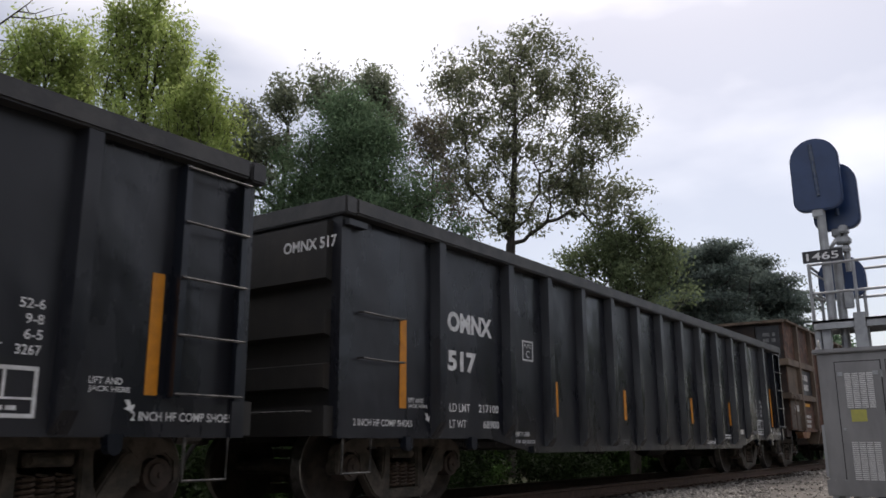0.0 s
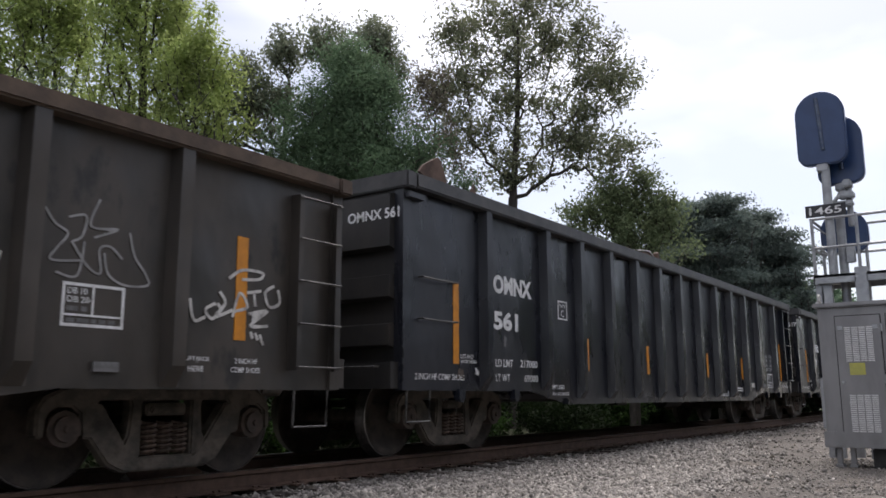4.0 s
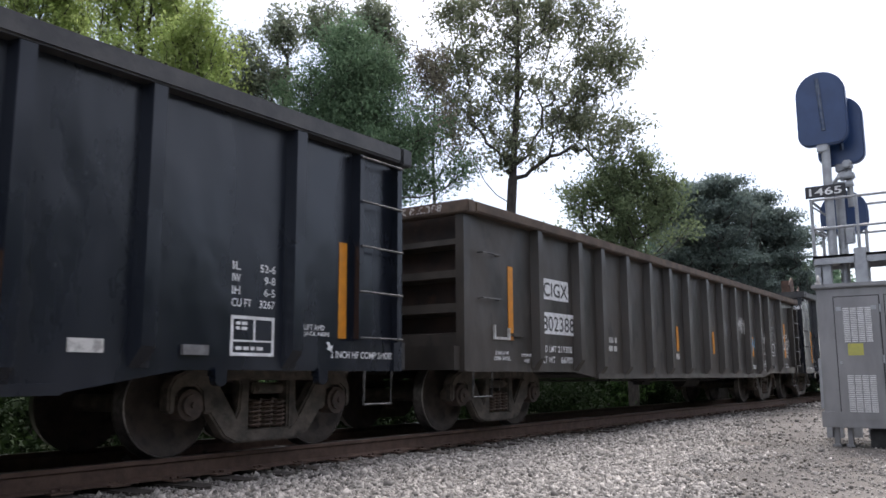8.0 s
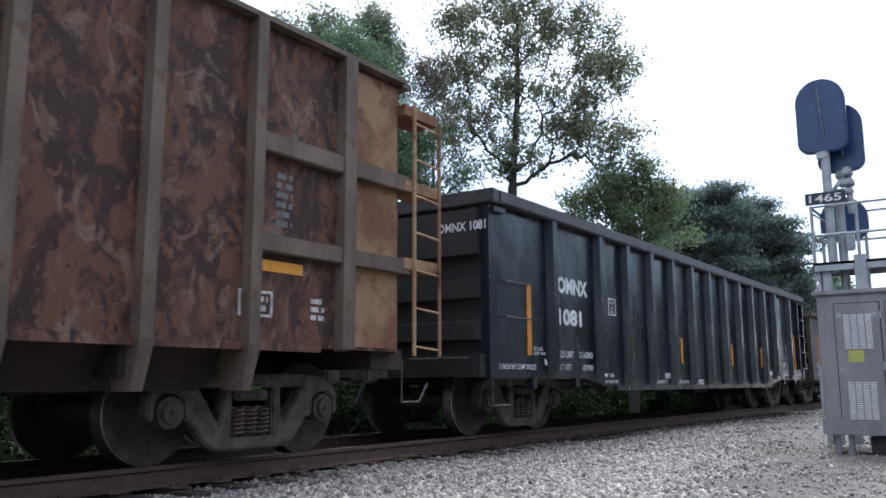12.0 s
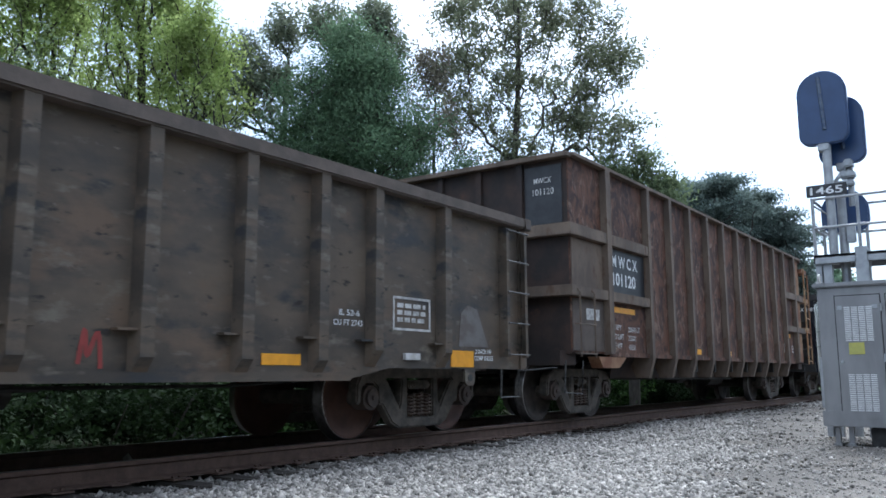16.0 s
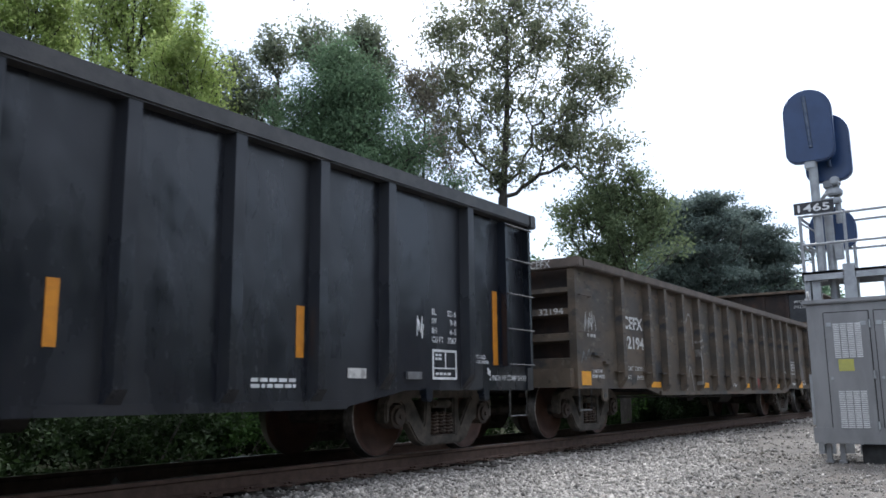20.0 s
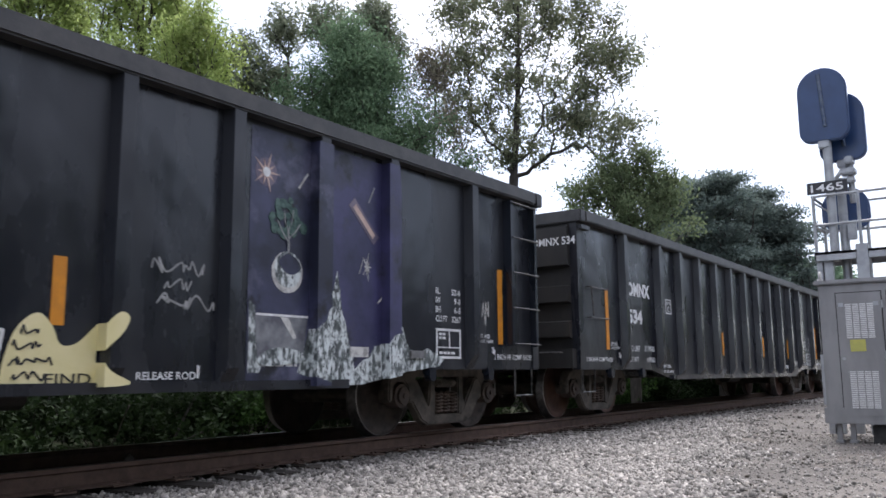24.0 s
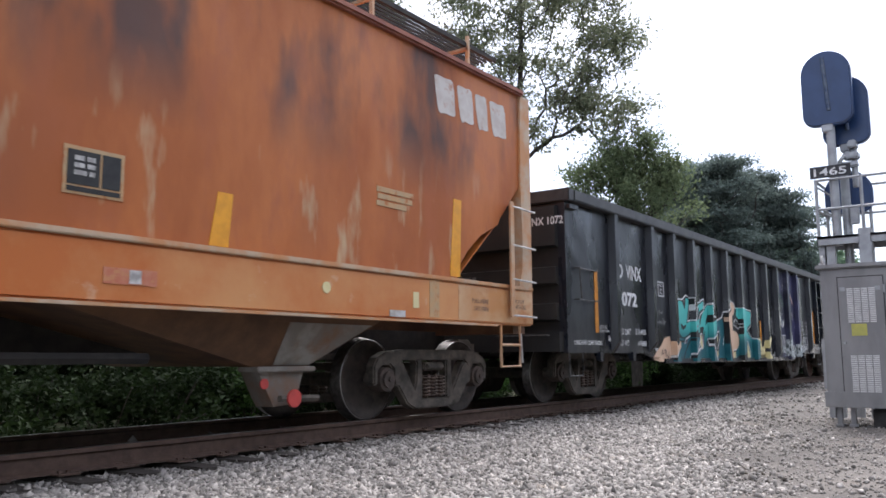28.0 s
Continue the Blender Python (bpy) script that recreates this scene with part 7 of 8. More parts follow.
part("support_bracket", boxes((-0.06, 0.02, 1.85, 2.02, 1.9 + UP, 2.52 + UP), bevel=0.01), GALV, sig)
part("junction_box", boxes((0.16, 0.26, 2.02, 2.14, 2.62 + UP, 2.9 + UP), bevel=0.015), GALV, sig)


# ---- trees ----
def add_leaves(name, centres, spread, count, size, mat, rng, flat=1.0):
    """Small leaves scattered round twig ends, as one mesh."""
    centres = np.asarray(centres)
    tufts = centres[rng.integers(0, len(centres), max(1, count // 22))]
    tufts = tufts + rng.normal(size=tufts.shape) * spread * np.array([1, 1, flat])
    c = tufts[rng.integers(0, len(tufts), count)] + rng.normal(size=(count, 3)) * max(size * 1.5, spread * 0.3) * np.array([1, 1, flat])
    s = rng.uniform(0.6, 1.3, count) * size
    a = rng.normal(size=(count, 3)) * np.array([1, 1, 0.6])
    a /= np.linalg.norm(a, axis=1)[:, None]
    b = np.cross(a, rng.normal(size=(count, 3)))
    b /= np.linalg.norm(b, axis=1)[:, None]
    a, b = a * s[:, None], b * (s * 0.55)[:, None]
    v = np.stack([c - b * 1.15 - a * 0.6, c + b * 1.15 - a * 0.6, c + a * 1.2], 1).reshape(-1, 3)
    me = bpy.data.meshes.new(name)
    me.vertices.add(count * 3)
    me.vertices.foreach_set("co", v.ravel())
    me.loops.add(count * 3)
    me.loops.foreach_set("vertex_index", np.arange(count * 3, dtype=np.int32))
    me.polygons.add(count)
    me.polygons.foreach_set("loop_start", np.arange(0, count * 3, 3, dtype=np.int32))
    me.materials.append(mat)
    me.update(calc_edges=True)
    return me


def tree(name, label, x, y, height, wide, low, mat, seed, leaves=24000, leaf=0.11, limbs=16, rise=0.6, clump=0.32, twigs=9, trunk_r=None, flat=1.0, profile=None, fork=0):
    """Tapered trunk, bending limbs that fork into branches and twigs, and leaves in loose clumps round the twig ends."""
    rng, rnd = np.random.default_rng(seed), random.Random(seed)
    foot = ground_height(x, y) - 0.1
    profile = profile or (lambda u: math.sin(math.pi * min(1, 0.12 + 0.88 * u)) ** 0.7)
    t = tagged(new(name), label, "tree")
    t.matrix_basis = pose(x, y, foot)
    wood, tips = bmesh.new(), []
    r0 = trunk_r or height * 0.014
    line = [Vector((rnd.uniform(-0.1, 0.1) * (k > 0), rnd.uniform(-0.1, 0.1) * (k > 0), height * 0.93 * k / 8)) for k in range(9)]
    tube(wood, line, r0, 9, r0 * 0.12)
    at_height = lambda f: line[min(7, int(f * 8))].lerp(line[min(7, int(f * 8)) + 1], f * 8 - min(7, int(f * 8)))
    for k in range(limbs):
        u = (k + rnd.uniform(0.1, 0.9)) / limbs
        start = at_height(min(0.95, low + (0.97 - low) * u * 0.9))
        reach = wide * profile(u) * rnd.uniform(0.75, 1.1)
        turn = k * 2.399 + rnd.uniform(-0.5, 0.5)
        up = min(rise * reach * rnd.uniform(0.7, 1.2), height * 1.02 - start.z)
        side = Vector((math.cos(turn), math.sin(turn), 0))
        sway = Vector((rnd.uniform(-0.2, 0.2), rnd.uniform(-0.2, 0.2), rnd.uniform(-0.1, 0.1)))
        limb = [start + side * reach * g + Vector((0, 0, up * (0.35 * g + 0.65 * g * g))) + sway * math.sin(g * 5) * 0.35 * reach for g in (0, 0.2, 0.4, 0.6, 0.8, 1.0)]
        lr = max(0.02, r0 * 0.32 * (1 - 0.7 * u))
        tube(wood, limb, lr, 6, lr * 0.2)
        tips += [limb[-1], limb[-2]]
        for j in range(twigs):
            g = 0.3 + 0.7 * (j + rnd.random()) / twigs
            i = min(4, int(g * 5))
            q = limb[i].lerp(limb[i + 1], g * 5 - i)
            out = (side * 0.5 + Vector((rnd.gauss(0, 0.75), rnd.gauss(0, 0.75), (rnd.gauss(0.35 * rise, 0.55)) * flat))).normalized()
            span = (0.42 - 0.2 * g) * reach + 0.22
            e = q + out * span
            m = q.lerp(e, 0.5) + Vector((0, 0, 0.06 * span))
            tube(wood, [q, m, e], max(0.010, lr * 0.3), 4, 0.005)
            tips += [e, q.lerp(e, 0.6)]
            for f in range(fork):
                b = m.lerp(e, rnd.random())
                d = b + (out * 0.4 + Vector((rnd.gauss(0, 0.6), rnd.gauss(0, 0.6), rnd.gauss(0.2, 0.5)))) * span * 0.55
                tube(wood, [b, b.lerp(d, 0.5) + Vector((0, 0, 0.03)), d], 0.009, 4, 0.004)
                tips.append(d)
    for k in range(5):
        tips.append(line[-1] + Vector((rnd.gauss(0, 0.15), rnd.gauss(0, 0.15), rnd.uniform(-0.4, height * 0.04))))
    part("trunk", wood, BARK, t)
    part("crown", add_leaves("crown", [tuple(p) for p in tips], clump, leaves, leaf, mat, rng, flat), parent=t)
    return t


def lobed_tree(name, label, x, y, turn, trunk_top, lobes, mat, seed, per=44, leaf=0.085, clump=0.2, r_tip=0.012, flat=0.8, trunk_r=None, lean=0.0, hang=0.0, rise=0.8):
    """A tree whose crown is made of lobes (dx, dy, z, rx, ry, rz, clumps): a leader, limbs that fork towards every clump, thicker where they carry more, and loose clumps of leaves.
    turn: degrees by which the lobes' own x axis is turned; z of lobes and trunk_top are heights above the rails."""
    rng, rnd = np.random.default_rng(seed), random.Random(seed)
    foot = ground_height(x, y) - 0.1
    t = tagged(new(name), label, "tree")
    t.matrix_basis = pose(x, y, foot, 0, 0, turn)
    nodes, up_from = [], []
    steps = 16
    for k in range(steps + 1):
        g = k / steps
        nodes.append(Vector((lean * g * g + 0.12 * math.sin(g * 7 + seed) * g, 0.1 * math.sin(g * 9 + seed) * g, (trunk_top - foot) * g)))
        up_from.append(k - 1)
    tips = []
    for dx, dy, z, rx, ry, rz, n in lobes:
        for _ in range(n):
            v = rng.normal(size=3)
            v *= (0.2 + 0.95 * rng.random() ** 0.6) / np.linalg.norm(v)
            tips.append(Vector((dx + v[0] * rx, dy + v[1] * ry, z - foot + v[2] * rz)))
    tips.sort(key=lambda p: math.hypot(p.x - lean * 0.5, p.y) + 0.25 * p.z)
    xyz = np.zeros((len(nodes) + 3 * len(tips), 3))
    xyz[:len(nodes)] = [tuple(p) for p in nodes]
    low = min(p.z for p in tips)
    ends = []
    for p in tips:
        have = xyz[:len(nodes)]
        gap = have - np.array(p)
        d = np.linalg.norm(gap, axis=1)
        side = np.hypot(gap[:, 0], gap[:, 1])
        cost = d + 2.4 * np.maximum(0, gap[:, 2] + rise * side) + 50 * (have[:, 2] < 0.5 * low)
        i = int(np.argmin(cost))
        q = nodes[i]
        span = (p - q).length
        last = i
        for g in (0.36, 0.7, 1.0):
            bow = math.sin(math.pi * g)
            c = q.lerp(p, g) + Vector((rnd.gauss(0, 0.05), rnd.gauss(0, 0.05), -0.10 * bow)) * span
            xyz[len(nodes)] = c
            nodes.append(c)
            up_from.append(last)
            last = len(nodes) - 1
        ends.append(last)
    load = [0] * len(nodes)
    for e in ends:
        load[e] += 1
    for i in range(len(nodes) - 1, 0, -1):
        load[up_from[i]] += load[i]
    top_load = max(load[0], 1)
    r_of = lambda i: max(0.006, r_tip * max(load[i], 0.3) ** 0.5) if trunk_r is None or i > steps else max(r_tip, trunk_r * (max(load[i], 1) / top_load) ** 0.4)
    verts, faces = [], []
    for i in range(1, len(nodes)):
        p, q = nodes[up_from[i]], nodes[i]
        way_on = (q - p).normalized()
        s1 = way_on.cross(Vector((0.3, 1, 0.2))).normalized()
        s2 = s1.cross(way_on)
        k = 7 if i <= steps else 5
        ra = min(r_of(up_from[i]), r_of(i) * 1.25)
        base = len(verts)
        for c, r in ((p, ra), (q, r_of(i))):
            verts += [c + (s1 * math.cos(6.2832 * j / k) + s2 * math.sin(6.2832 * j / k)) * r for j in range(k)]
        faces += [(base + j, base + (j + 1) % k, base + k + (j + 1) % k, base + k + j) for j in range(k)]
    part("trunk", mesh_of("trunk", verts, faces, BARK, True), parent=t)
    # leaves: bent blades of two triangles, in tufts along the outer twigs
    centre = np.array([tuple(nodes[e]) for e in ends])
    inner = np.array([tuple(nodes[up_from[e]]) for e in ends])
    n = len(ends) * per
    share = rng.lognormal(0, 0.6, len(ends))
    which = rng.choice(len(ends), n, p=share / share.sum())
    g = rng.random(n)[:, None] ** 2 * 0.6
    size_of = (rng.uniform(0.6, 1.2, len(ends)) * np.sqrt(share) ** 0.6)[which][:, None]
    c = centre[which] * (1 - g) + inner[which] * g + rng.normal(size=(n, 3)) * clump * size_of * np.array([1, 1, flat])
    s = rng.uniform(0.65, 1.3, n) * leaf
    a = rng.normal(size=(n, 3)) + np.array([0, 0, -hang])
    a /= np.linalg.norm(a, axis=1)[:, None]
    b = np.cross(a, rng.normal(size=(n, 3)) + np.array([0, 0, 0.8]))
    b /= np.linalg.norm(b, axis=1)[:, None]
    up = np.cross(a, b) * (s * 0.18)[:, None]
    a, b = a * s[:, None], b * (s * 0.42)[:, None]
    v = np.stack([c - a, c + b + up, c + a, c - b + up], 1).reshape(-1, 3)
    me = bpy.data.meshes.new("crown")
    me.vertices.add(n * 4)
    me.vertices.foreach_set("co", v.ravel())
    me.loops.add(n * 6)
    me.loops.foreach_set("vertex_index", (np.arange(n, dtype=np.int32)[:, None] * 4 + np.array([0, 1, 2, 0, 2, 3], dtype=np.int32)).ravel())
    me.polygons.add(n * 2)
    me.polygons.foreach_set("loop_start", np.arange(0, n * 6, 3, dtype=np.int32))
    me.materials.append(mat)
    me.update(calc_edges=True)
    part("crown", me, parent=t)
    return t


OAK = leaf_material("olive_oak_leaves", (0.12, 0.14, 0.09), (0.24, 0.255, 0.165), 0.5)
BROWNISH = leaf_material("brownish_oak_leaves", (0.14, 0.125, 0.10), (0.24, 0.22, 0.165), 0.5)
BRIGHT = leaf_material("yellow_green_leaves", (0.24, 0.315, 0.10), (0.40, 0.47, 0.175), 0.6)
BLUISH = leaf_material("dark_green_leaves", (0.075, 0.13, 0.085), (0.16, 0.23, 0.15), 0.5)
MIDDLE = leaf_material("mid_green_leaves", (0.095, 0.13, 0.07), (0.185, 0.225, 0.12), 0.5)
GREYISH = leaf_material("grey_green_leaves", (0.13, 0.155, 0.11), (0.25, 0.275, 0.195), 0.5)
PINE = leaf_material("soft_green_pine_needles", (0.085, 0.142, 0.082), (0.165, 0.238, 0.14), 0.55)
NEEDLES = leaf_material("dark_pine_needles", (0.085, 0.115, 0.105), (0.175, 0.215, 0.19), 0.5)
# near-black green: the shade of trees and train is put into the leaf colour
BUSH_SHADED = leaf_material("shade_dark_undergrowth_leaves", (0.010, 0.019, 0.007), (0.022, 0.037, 0.013), 0.3)
# lighter copy of these leaves for the few sunlit clumps
BUSH_SUNLIT = leaf_material("sunlit_undergrowth_leaves", (0.036, 0.075, 0.02), (0.065, 0.12, 0.035), 0.35)

lobed_tree("oak_tree", "tall open oak tree with thin olive and brownish leaves", 24.07, 14.31, -59, 13.6, (
    (0.5, 0, 14.3, 1.9, 1.6, 1.0, 56), (-1.75, 0.3, 13.4, 1.0, 1.0, 0.9, 28), (0.3, 0.2, 12.3, 2.1, 1.9, 1.4, 60), (2.35, -0.3, 13.1, 1.35, 1.1, 0.8, 34), (3.4, 0.2, 11.6, 1.5, 1.1, 0.7, 36),
    (0.7, 0, 10.1, 2.6, 1.8, 1.2, 52), (2.6, 0.4, 10.1, 1.35, 1.1, 0.8, 26), (0.3, 0, 8.5, 2.0, 1.4, 0.8, 22), (3.6, 0.2, 8.9, 1.4, 1.1, 0.9, 36), (-1.9, -0.2, 11.2, 1.0, 1.0, 1.05, 26), (-1.8, 0, 9.5, 0.9, 0.9, 0.9, 12)),
    OAK, 34, 66, 0.085, 0.24, 0.0066, trunk_r=0.17, lean=0.45, hang=0.3, rise=0.8)
lobed_tree("oak_tree", "slender half-bare brownish tree beside the oak", 21.48, 15.52, -54, 10.4, (
    (-0.75, 0, 10.65, 0.75, 0.7, 0.7, 16), (-0.05, 0, 9.5, 0.9, 0.8, 1.0, 20), (-0.5, 0, 8.3, 0.6, 0.6, 0.9, 12), (0.0, 0, 11.0, 0.45, 0.5, 0.5, 10), (0.7, 0.3, 8.2, 0.6, 0.6, 0.8, 10)),
    BROWNISH, 12, 48, 0.075, 0.2, 0.007, hang=0.3, rise=1.2)
lobed_tree("oak_tree", "grey-green oak standing behind the dark pine", 18.52, 19.64, -43, 11.8, (
    (-0.1, 0, 12.2, 0.72, 0.75, 0.85, 30), (-1.45, 0, 10.9, 0.9, 0.9, 0.95, 34), (-0.6, 0, 10.2, 1.2, 1.1, 1.1, 38), (-1.8, 0, 9.4, 1.0, 1.0, 1.0, 26)),
    GREYISH, 20, 74, 0.08, 0.2, 0.012, hang=0.3)
lobed_tree("oak_tree", "grey-green oak with clumped leaves behind the dark pine", 19.72, 17.7, -48, 12.3, (
    (-0.95, 0, 12.4, 0.6, 0.6, 0.65, 24), (0.8, 0, 12.7, 0.58, 0.6, 0.95, 36), (-0.1, 0, 11.8, 0.8, 0.8, 0.7, 24), (1.25, 0, 11.3, 0.55, 0.6, 0.85, 20), (0.2, 0, 10.9, 1.1, 1.0, 0.9, 26)),
    GREYISH, 21, 74, 0.08, 0.2, 0.012, hang=0.3)
lobed_tree("pine_tree", "dense dark green pine tree with a broad soft crown", 18.3, 16.29, -48, 11.0, (
    (-0.15, 0, 10.75, 0.75, 0.7, 0.6, 30), (0.1, 0, 10.0, 1.15, 1.1, 0.65, 50), (-0.4, 0, 9.1, 1.7, 1.5, 0.75, 80), (0.3, 0, 8.1, 2.1, 1.8, 0.75, 100), (0.8, 0, 7.0, 2.4, 1.9, 0.85, 100), (-1.3, 0, 7.6, 1.3, 1.2, 1.1, 50)),
    PINE, 18, 190, 0.055, 0.3, 0.010, flat=0.8, rise=0.3)
lobed_tree("poplar_tree", "yellow-green upright tree at the edge of the wood", 13.31, 24.64, -28, 13.9, (
    (-0.9, 0, 13.4, 0.6, 0.7, 1.0, 26), (0.1, 0, 13.6, 0.5, 0.7, 1.1, 28), (-1.5, 0, 12.2, 0.7, 0.9, 1.2, 32), (0.6, 0, 12.4, 0.6, 0.8, 1.4, 34), (-0.4, 0, 12.3, 0.8, 1.0, 1.3, 34), (-0.3, 0, 10.8, 1.9, 1.5, 1.2, 56), (-2.4, 0, 10.8, 0.9, 1.2, 1.4, 36), (-3.2, 0, 10.0, 0.8, 1.0, 1.3, 26), (-1.0, 0, 9.0, 2.4, 1.5, 1.0, 60)),
    BRIGHT, 23, 84, 0.075, 0.21, 0.011, flat=1.3, rise=1.5)
lobed_tree("poplar_tree", "yellow-green upright tree with a rounded top", 14.5, 21.58, -34, 14.1, (
    (-0.8, 0, 13.6, 0.6, 0.7, 0.9, 28), (0.0, 0, 14.1, 0.5, 0.6, 0.8, 24), (0.75, 0, 12.9, 0.55, 0.8, 1.1, 34), (-1.1, 0, 12.3, 0.6, 0.8, 1.3, 34), (0.0, 0, 12.2, 0.9, 1.1, 1.4, 46), (0.9, 0, 11.4, 0.6, 0.9, 1.2, 26), (0.0, 0, 10.0, 1.7, 1.5, 1.2, 60), (-0.2, 0, 8.4, 1.9, 1.5, 1.0, 56)),
    BRIGHT, 24, 78, 0.075, 0.2, 0.011, flat=1.3, rise=1.5)
lobed_tree("poplar_tree", "small bright yellow-green tree at the edge of the wood", 14.6, 19.05, -37, 11.4, (
    (-0.1, 0, 11.2, 0.45, 0.5, 0.9, 34), (0.35, 0, 10.0, 0.65, 0.7, 1.0, 46), (-0.65, 0, 9.9, 0.7, 0.7, 1.0, 44), (0.0, 0, 8.6, 1.2, 1.1, 1.0, 48), (-0.2, 0, 7.2, 1.6, 1.3, 0.9, 50)),
    BRIGHT, 25, 64, 0.068, 0.18, 0.010, flat=1.3, rise=1.5)
lobed_tree("broadleaf_tree", "green broadleaf tree at the edge of the wood", 26.4, 11.0, -67, 7.9, (
    (0.1, 0, 7.4, 1.15, 1.1, 0.85, 48), (-0.95, 0, 6.9, 1.2, 1.1, 0.9, 44), (0.95, 0, 6.9, 0.8, 0.9, 0.7, 30), (0.2, 0, 5.9, 1.9, 1.5, 0.9, 70), (-0.6, 0, 4.7, 1.8, 1.5, 0.9, 50)),
    MIDDLE, 14, 100, 0.07, 0.23, 0.012)
lobed_tree("pine_tree", "dark pine tree with spreading layered branches", 33.48, 10.22, -73, 8.4, (
    (-0.5, 0, 8.0, 0.9, 0.9, 0.4, 36), (0.35, 0, 8.35, 0.8, 0.8, 0.35, 32), (-1.2, 0, 7.25, 1.1, 1.1, 0.45, 44), (0.4, 0, 7.2, 1.45, 1.3, 0.5, 60), (-0.3, 0, 6.2, 1.9, 1.6, 0.6, 80), (-0.2, 0, 5.1, 2.1, 1.7, 0.65, 80), (0, 0, 4.0, 2.2, 1.8, 0.65, 60)),
    NEEDLES, 15, 130, 0.07, 0.25, 0.012, flat=0.4, rise=0.3)
lobed_tree("pine_tree", "dark pine tree with spreading layered branches", 35.86, 9.1, -76, 8.2, (
    (-0.45, 0, 8.1, 0.9, 0.9, 0.4, 36), (0.55, 0, 7.2, 1.0, 1.0, 0.45, 44), (1.3, 0, 6.35, 0.95, 1.0, 0.4, 40), (-0.1, 0, 6.5, 1.5, 1.3, 0.5, 60), (0.5, 0, 5.4, 1.8, 1.5, 0.6, 70), (0.5, 0, 4.3, 2.0, 1.6, 0.6, 70), (0.3, 0, 3.2, 2.1, 1.7, 0.65, 60)),
    NEEDLES, 16, 130, 0.07, 0.25, 0.012, flat=0.4, rise=0.3)
lobed_tree("pine_tree", "dark pine tree standing behind the others", 38.2, 12.4, -74, 9.3, (
    (-0.3, 0, 9.2, 0.9, 0.9, 0.45, 36), (-0.6, 0, 8.3, 1.3, 1.2, 0.5, 50), (-0.2, 0, 7.3, 1.7, 1.5, 0.6, 60), (0, 0, 6.2, 2.0, 1.7, 0.6, 60), (0, 0, 5.0, 2.2, 1.8, 0.7, 60)),
    NEEDLES, 17, 100, 0.09, 0.2, 0.012, flat=0.6, rise=0.3)
for k, (x, y, hh) in enumerate(((44, 10.5, 7.6), (50, 11.5, 8.2), (57, 10.5, 8.4), (66, 12, 9.0), (40, 14.5, 8.4), (47, 16, 9.0))):
    tree("broadleaf_tree", "distant green tree along the track", x, y, hh, 2.8, 0.08, MIDDLE if k % 2 else BLUISH, 40 + k, 15000, 0.17, 16, 0.5, 0.45, 8)
for k, (x, y, hh) in enumerate(((4, 25, 10), (0, 22, 10.5), (-6, 22, 12), (17.0, 24, 9.6), (23, 21, 8.2), (27, 18, 7), (30, 17, 6.5), (34, 15, 6), (12, 26, 10.5), (10.5, 20, 8.5), (7.4, 22, 10.5))):
    tree("broadleaf_tree", "dark tree deeper in the wood", x, y, hh, 2.9, 0.05, MIDDLE if k % 3 == 0 else BLUISH, 60 + k, 26000, 0.09, 15, 0.5, 0.5, 8)

# unseen trees added behind the filming place and near side to darken car reflections
for k in range(30):
    x = -16 + k * 4.3 + random.uniform(-1, 1)
    near = x < 15
    y = random.uniform(-15, -11) if near else random.uniform(-24, -17)
    tree("broadleaf_tree", "unseen tree added on the near side to darken car reflections", x, y, random.uniform(6.5, 9.5) if near else random.uniform(4.5, 7) if x < 45 else random.uniform(11, 15), 2.6, 0.05, MIDDLE, 90 + k, 4000, 0.32, 14, 0.5, 0.5, 7)

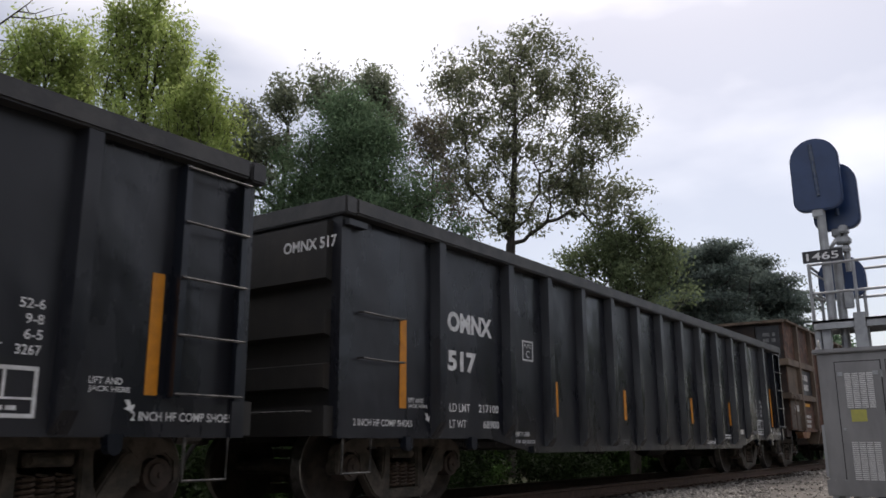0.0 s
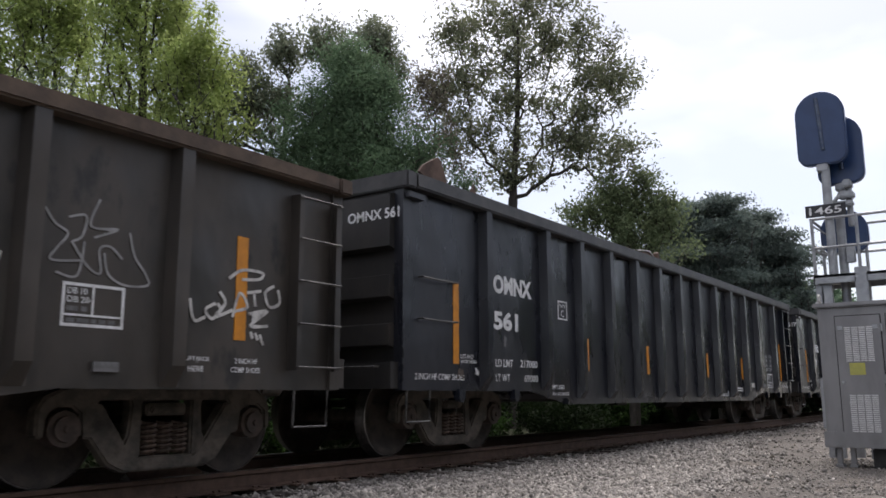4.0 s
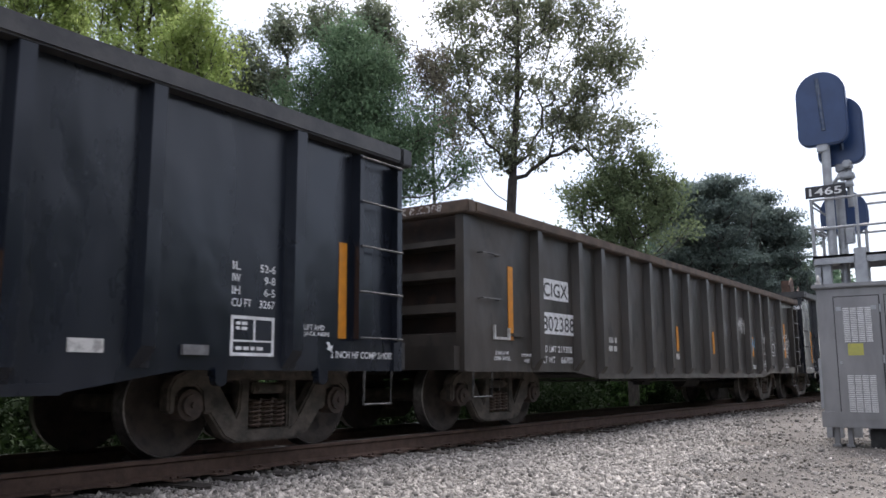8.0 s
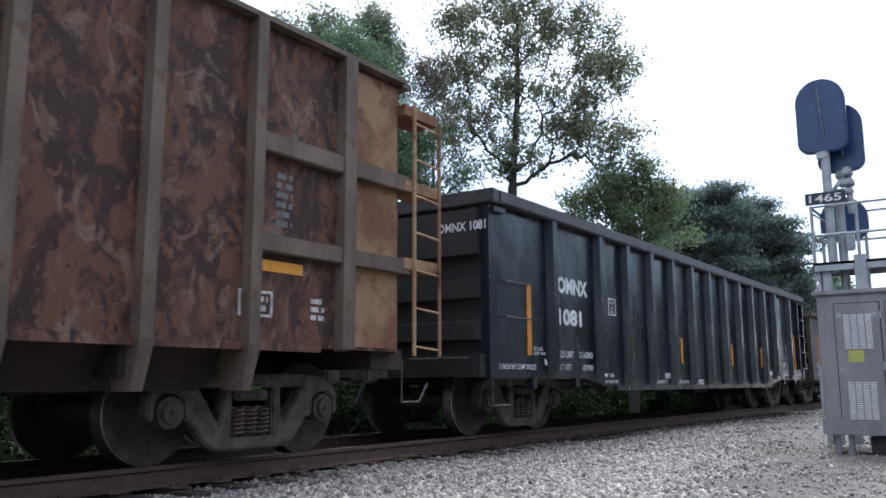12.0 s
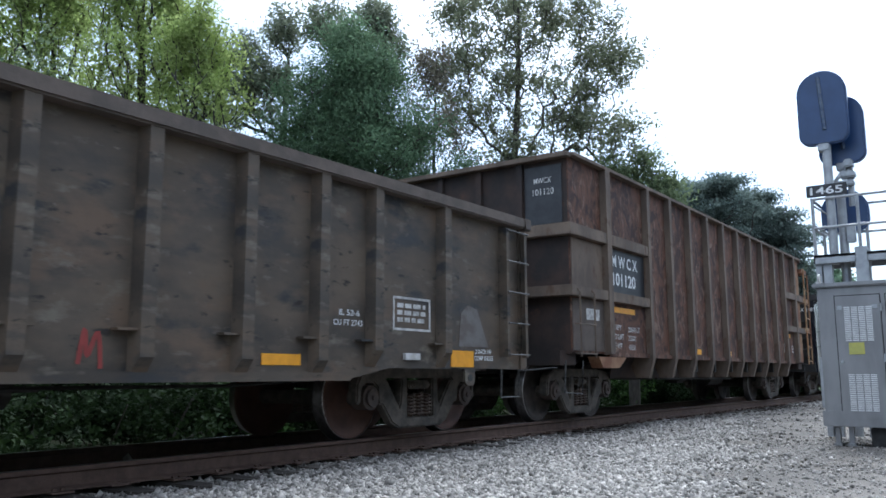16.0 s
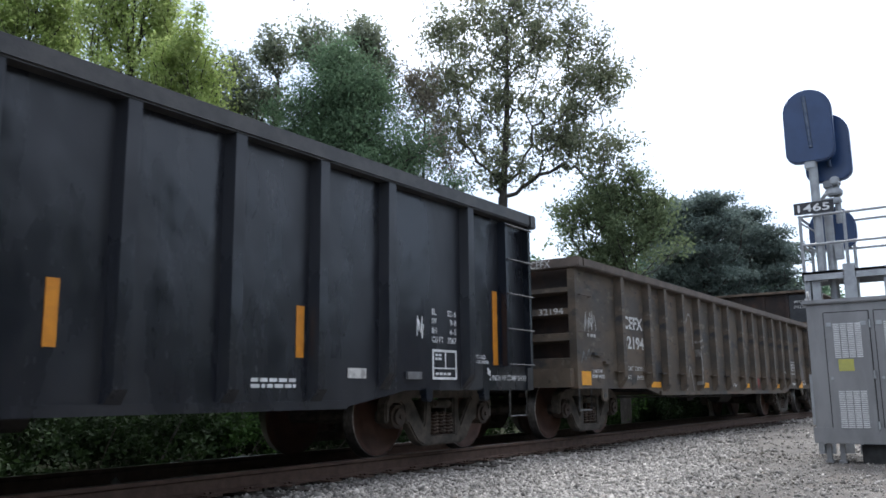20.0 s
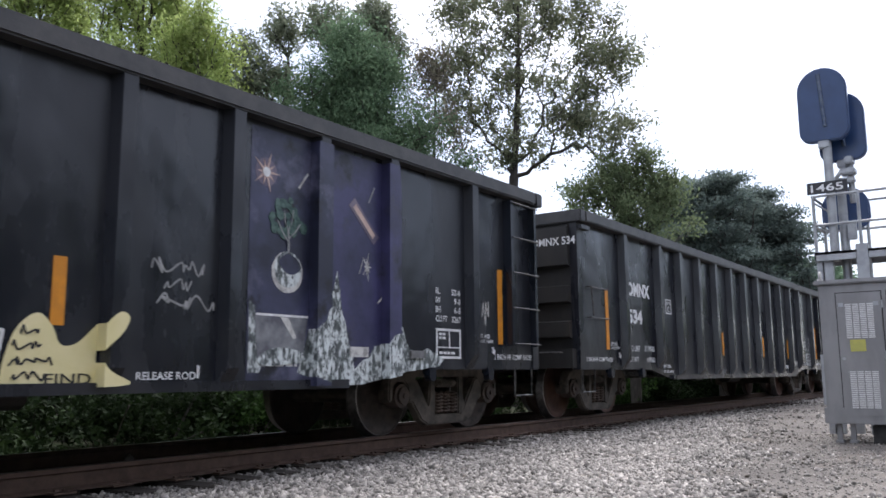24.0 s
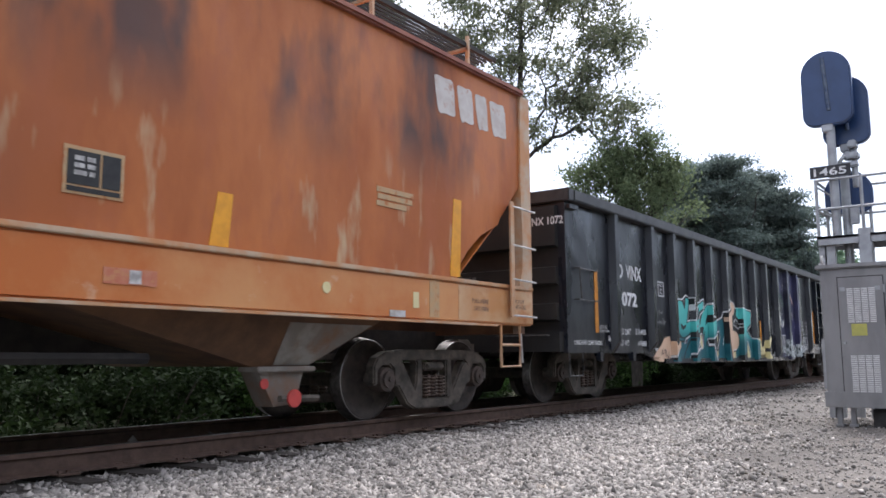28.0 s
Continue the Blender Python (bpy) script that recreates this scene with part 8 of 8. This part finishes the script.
# undergrowth along the far side of the track
rng = np.random.default_rng(77)
for k in range(96):
    back = k >= 50
    x, y = -6 + (k % 50) * (1.15 if not back else 1.35) + rng.uniform(-0.4, 0.4), rng.uniform(11.4, 13.2) if not back else rng.uniform(14, 17)
    hh = rng.uniform(0.7, 2.0) if not back else rng.uniform(2.2, 3.4)
    cs = [(rng.normal(0, 0.6), rng.normal(0, 0.4), abs(rng.normal(hh * 0.45, hh * 0.3))) for _ in range(26)]
    bush = tagged(new("bush"), "leafy green undergrowth beside the track" if not back else "dense green bush under the trees", "bush", "undergrowth along the track")
    bush.matrix_basis = pose(x, y, ground_height(x, y))
    # most bushes take the shade-darkened leaves, every seventh the sunlit copy
    part("foliage", add_leaves("foliage", cs, 0.22 if not back else 0.34, 3000, 0.055 if not back else 0.1, BUSH_SUNLIT if k % 7 == 1 else BUSH_SHADED, rng), parent=bush)
    part("stem", bars(*[[(c[0] * 0.3, c[1] * 0.3, -0.05), (c[0] * 0.7, c[1] * 0.7, c[2] * 0.6), c] for c in cs[:8]], radius=0.012, sides=4), BARK, bush)

bare = tagged(new("bare_tree"), "bare grey branch tips of a nearby dead tree", "tree")
bare.matrix_basis = pose(3.4, 10.6, ground_height(3.4, 10.6))
wood = bmesh.new()
tube(wood, [(0, 0, -0.1), (0.1, 0.05, 2.6), (0.3, -0.05, 4.6), (0.5, 0, 5.8)], 0.08, 8, 0.03)
for r, *line in ((0.022, (0.4, 0, 5.2), (1.0, 0.1, 6.2), (1.45, 0, 6.8), (1.7, -0.1, 7.15), (1.85, -0.1, 7.4)), (0.012, (1.6, -0.05, 7.0), (1.9, 0.1, 7.15), (2.2, 0.2, 7.42)),
                 (0.011, (1.52, 0, 6.9), (1.85, -0.1, 6.98), (2.2, -0.2, 7.2)), (0.018, (0.5, 0, 5.6), (1.1, -0.1, 6.05), (1.45, 0, 6.32), (1.6, 0.1, 6.55)),
                 (0.010, (1.3, -0.05, 6.2), (1.55, -0.1, 6.26), (1.7, 0, 6.45)), (0.009, (1.35, 0, 6.22), (1.58, 0.1, 6.2)), (0.010, (1.2, 0, 6.5), (1.5, 0.05, 6.55), (1.66, 0.1, 6.64)),
                 (0.007, (1.9, 0.1, 7.15), (2.0, 0.15, 7.05), (2.12, 0.15, 7.08)), (0.007, (1.66, -0.1, 7.1), (1.78, 0, 7.05), (1.84, 0.05, 7.1))):
    tube(wood, list(line), r, 6, 0.003)
part("branches", wood, BARK, bare)


def motions():
    """The train rolls away along the track and its wheels turn."""
    for ob, tail in CARS:
        walk(ob, [(t, pose(tail + s, TRACK_Y, 0)) for t, s in ROLL])
    ts, ss = zip(*ROLL)
    turns = [(k / 10, math.degrees(float(np.interp(k / 10, ts, ss)) / RADIUS)) for k in range(281)]
    for axle, x in SPINNING:
        walk(axle, [(t, pose(x, 0, RADIUS, 0, a % 360, 0)) for t, a in turns])


motions()
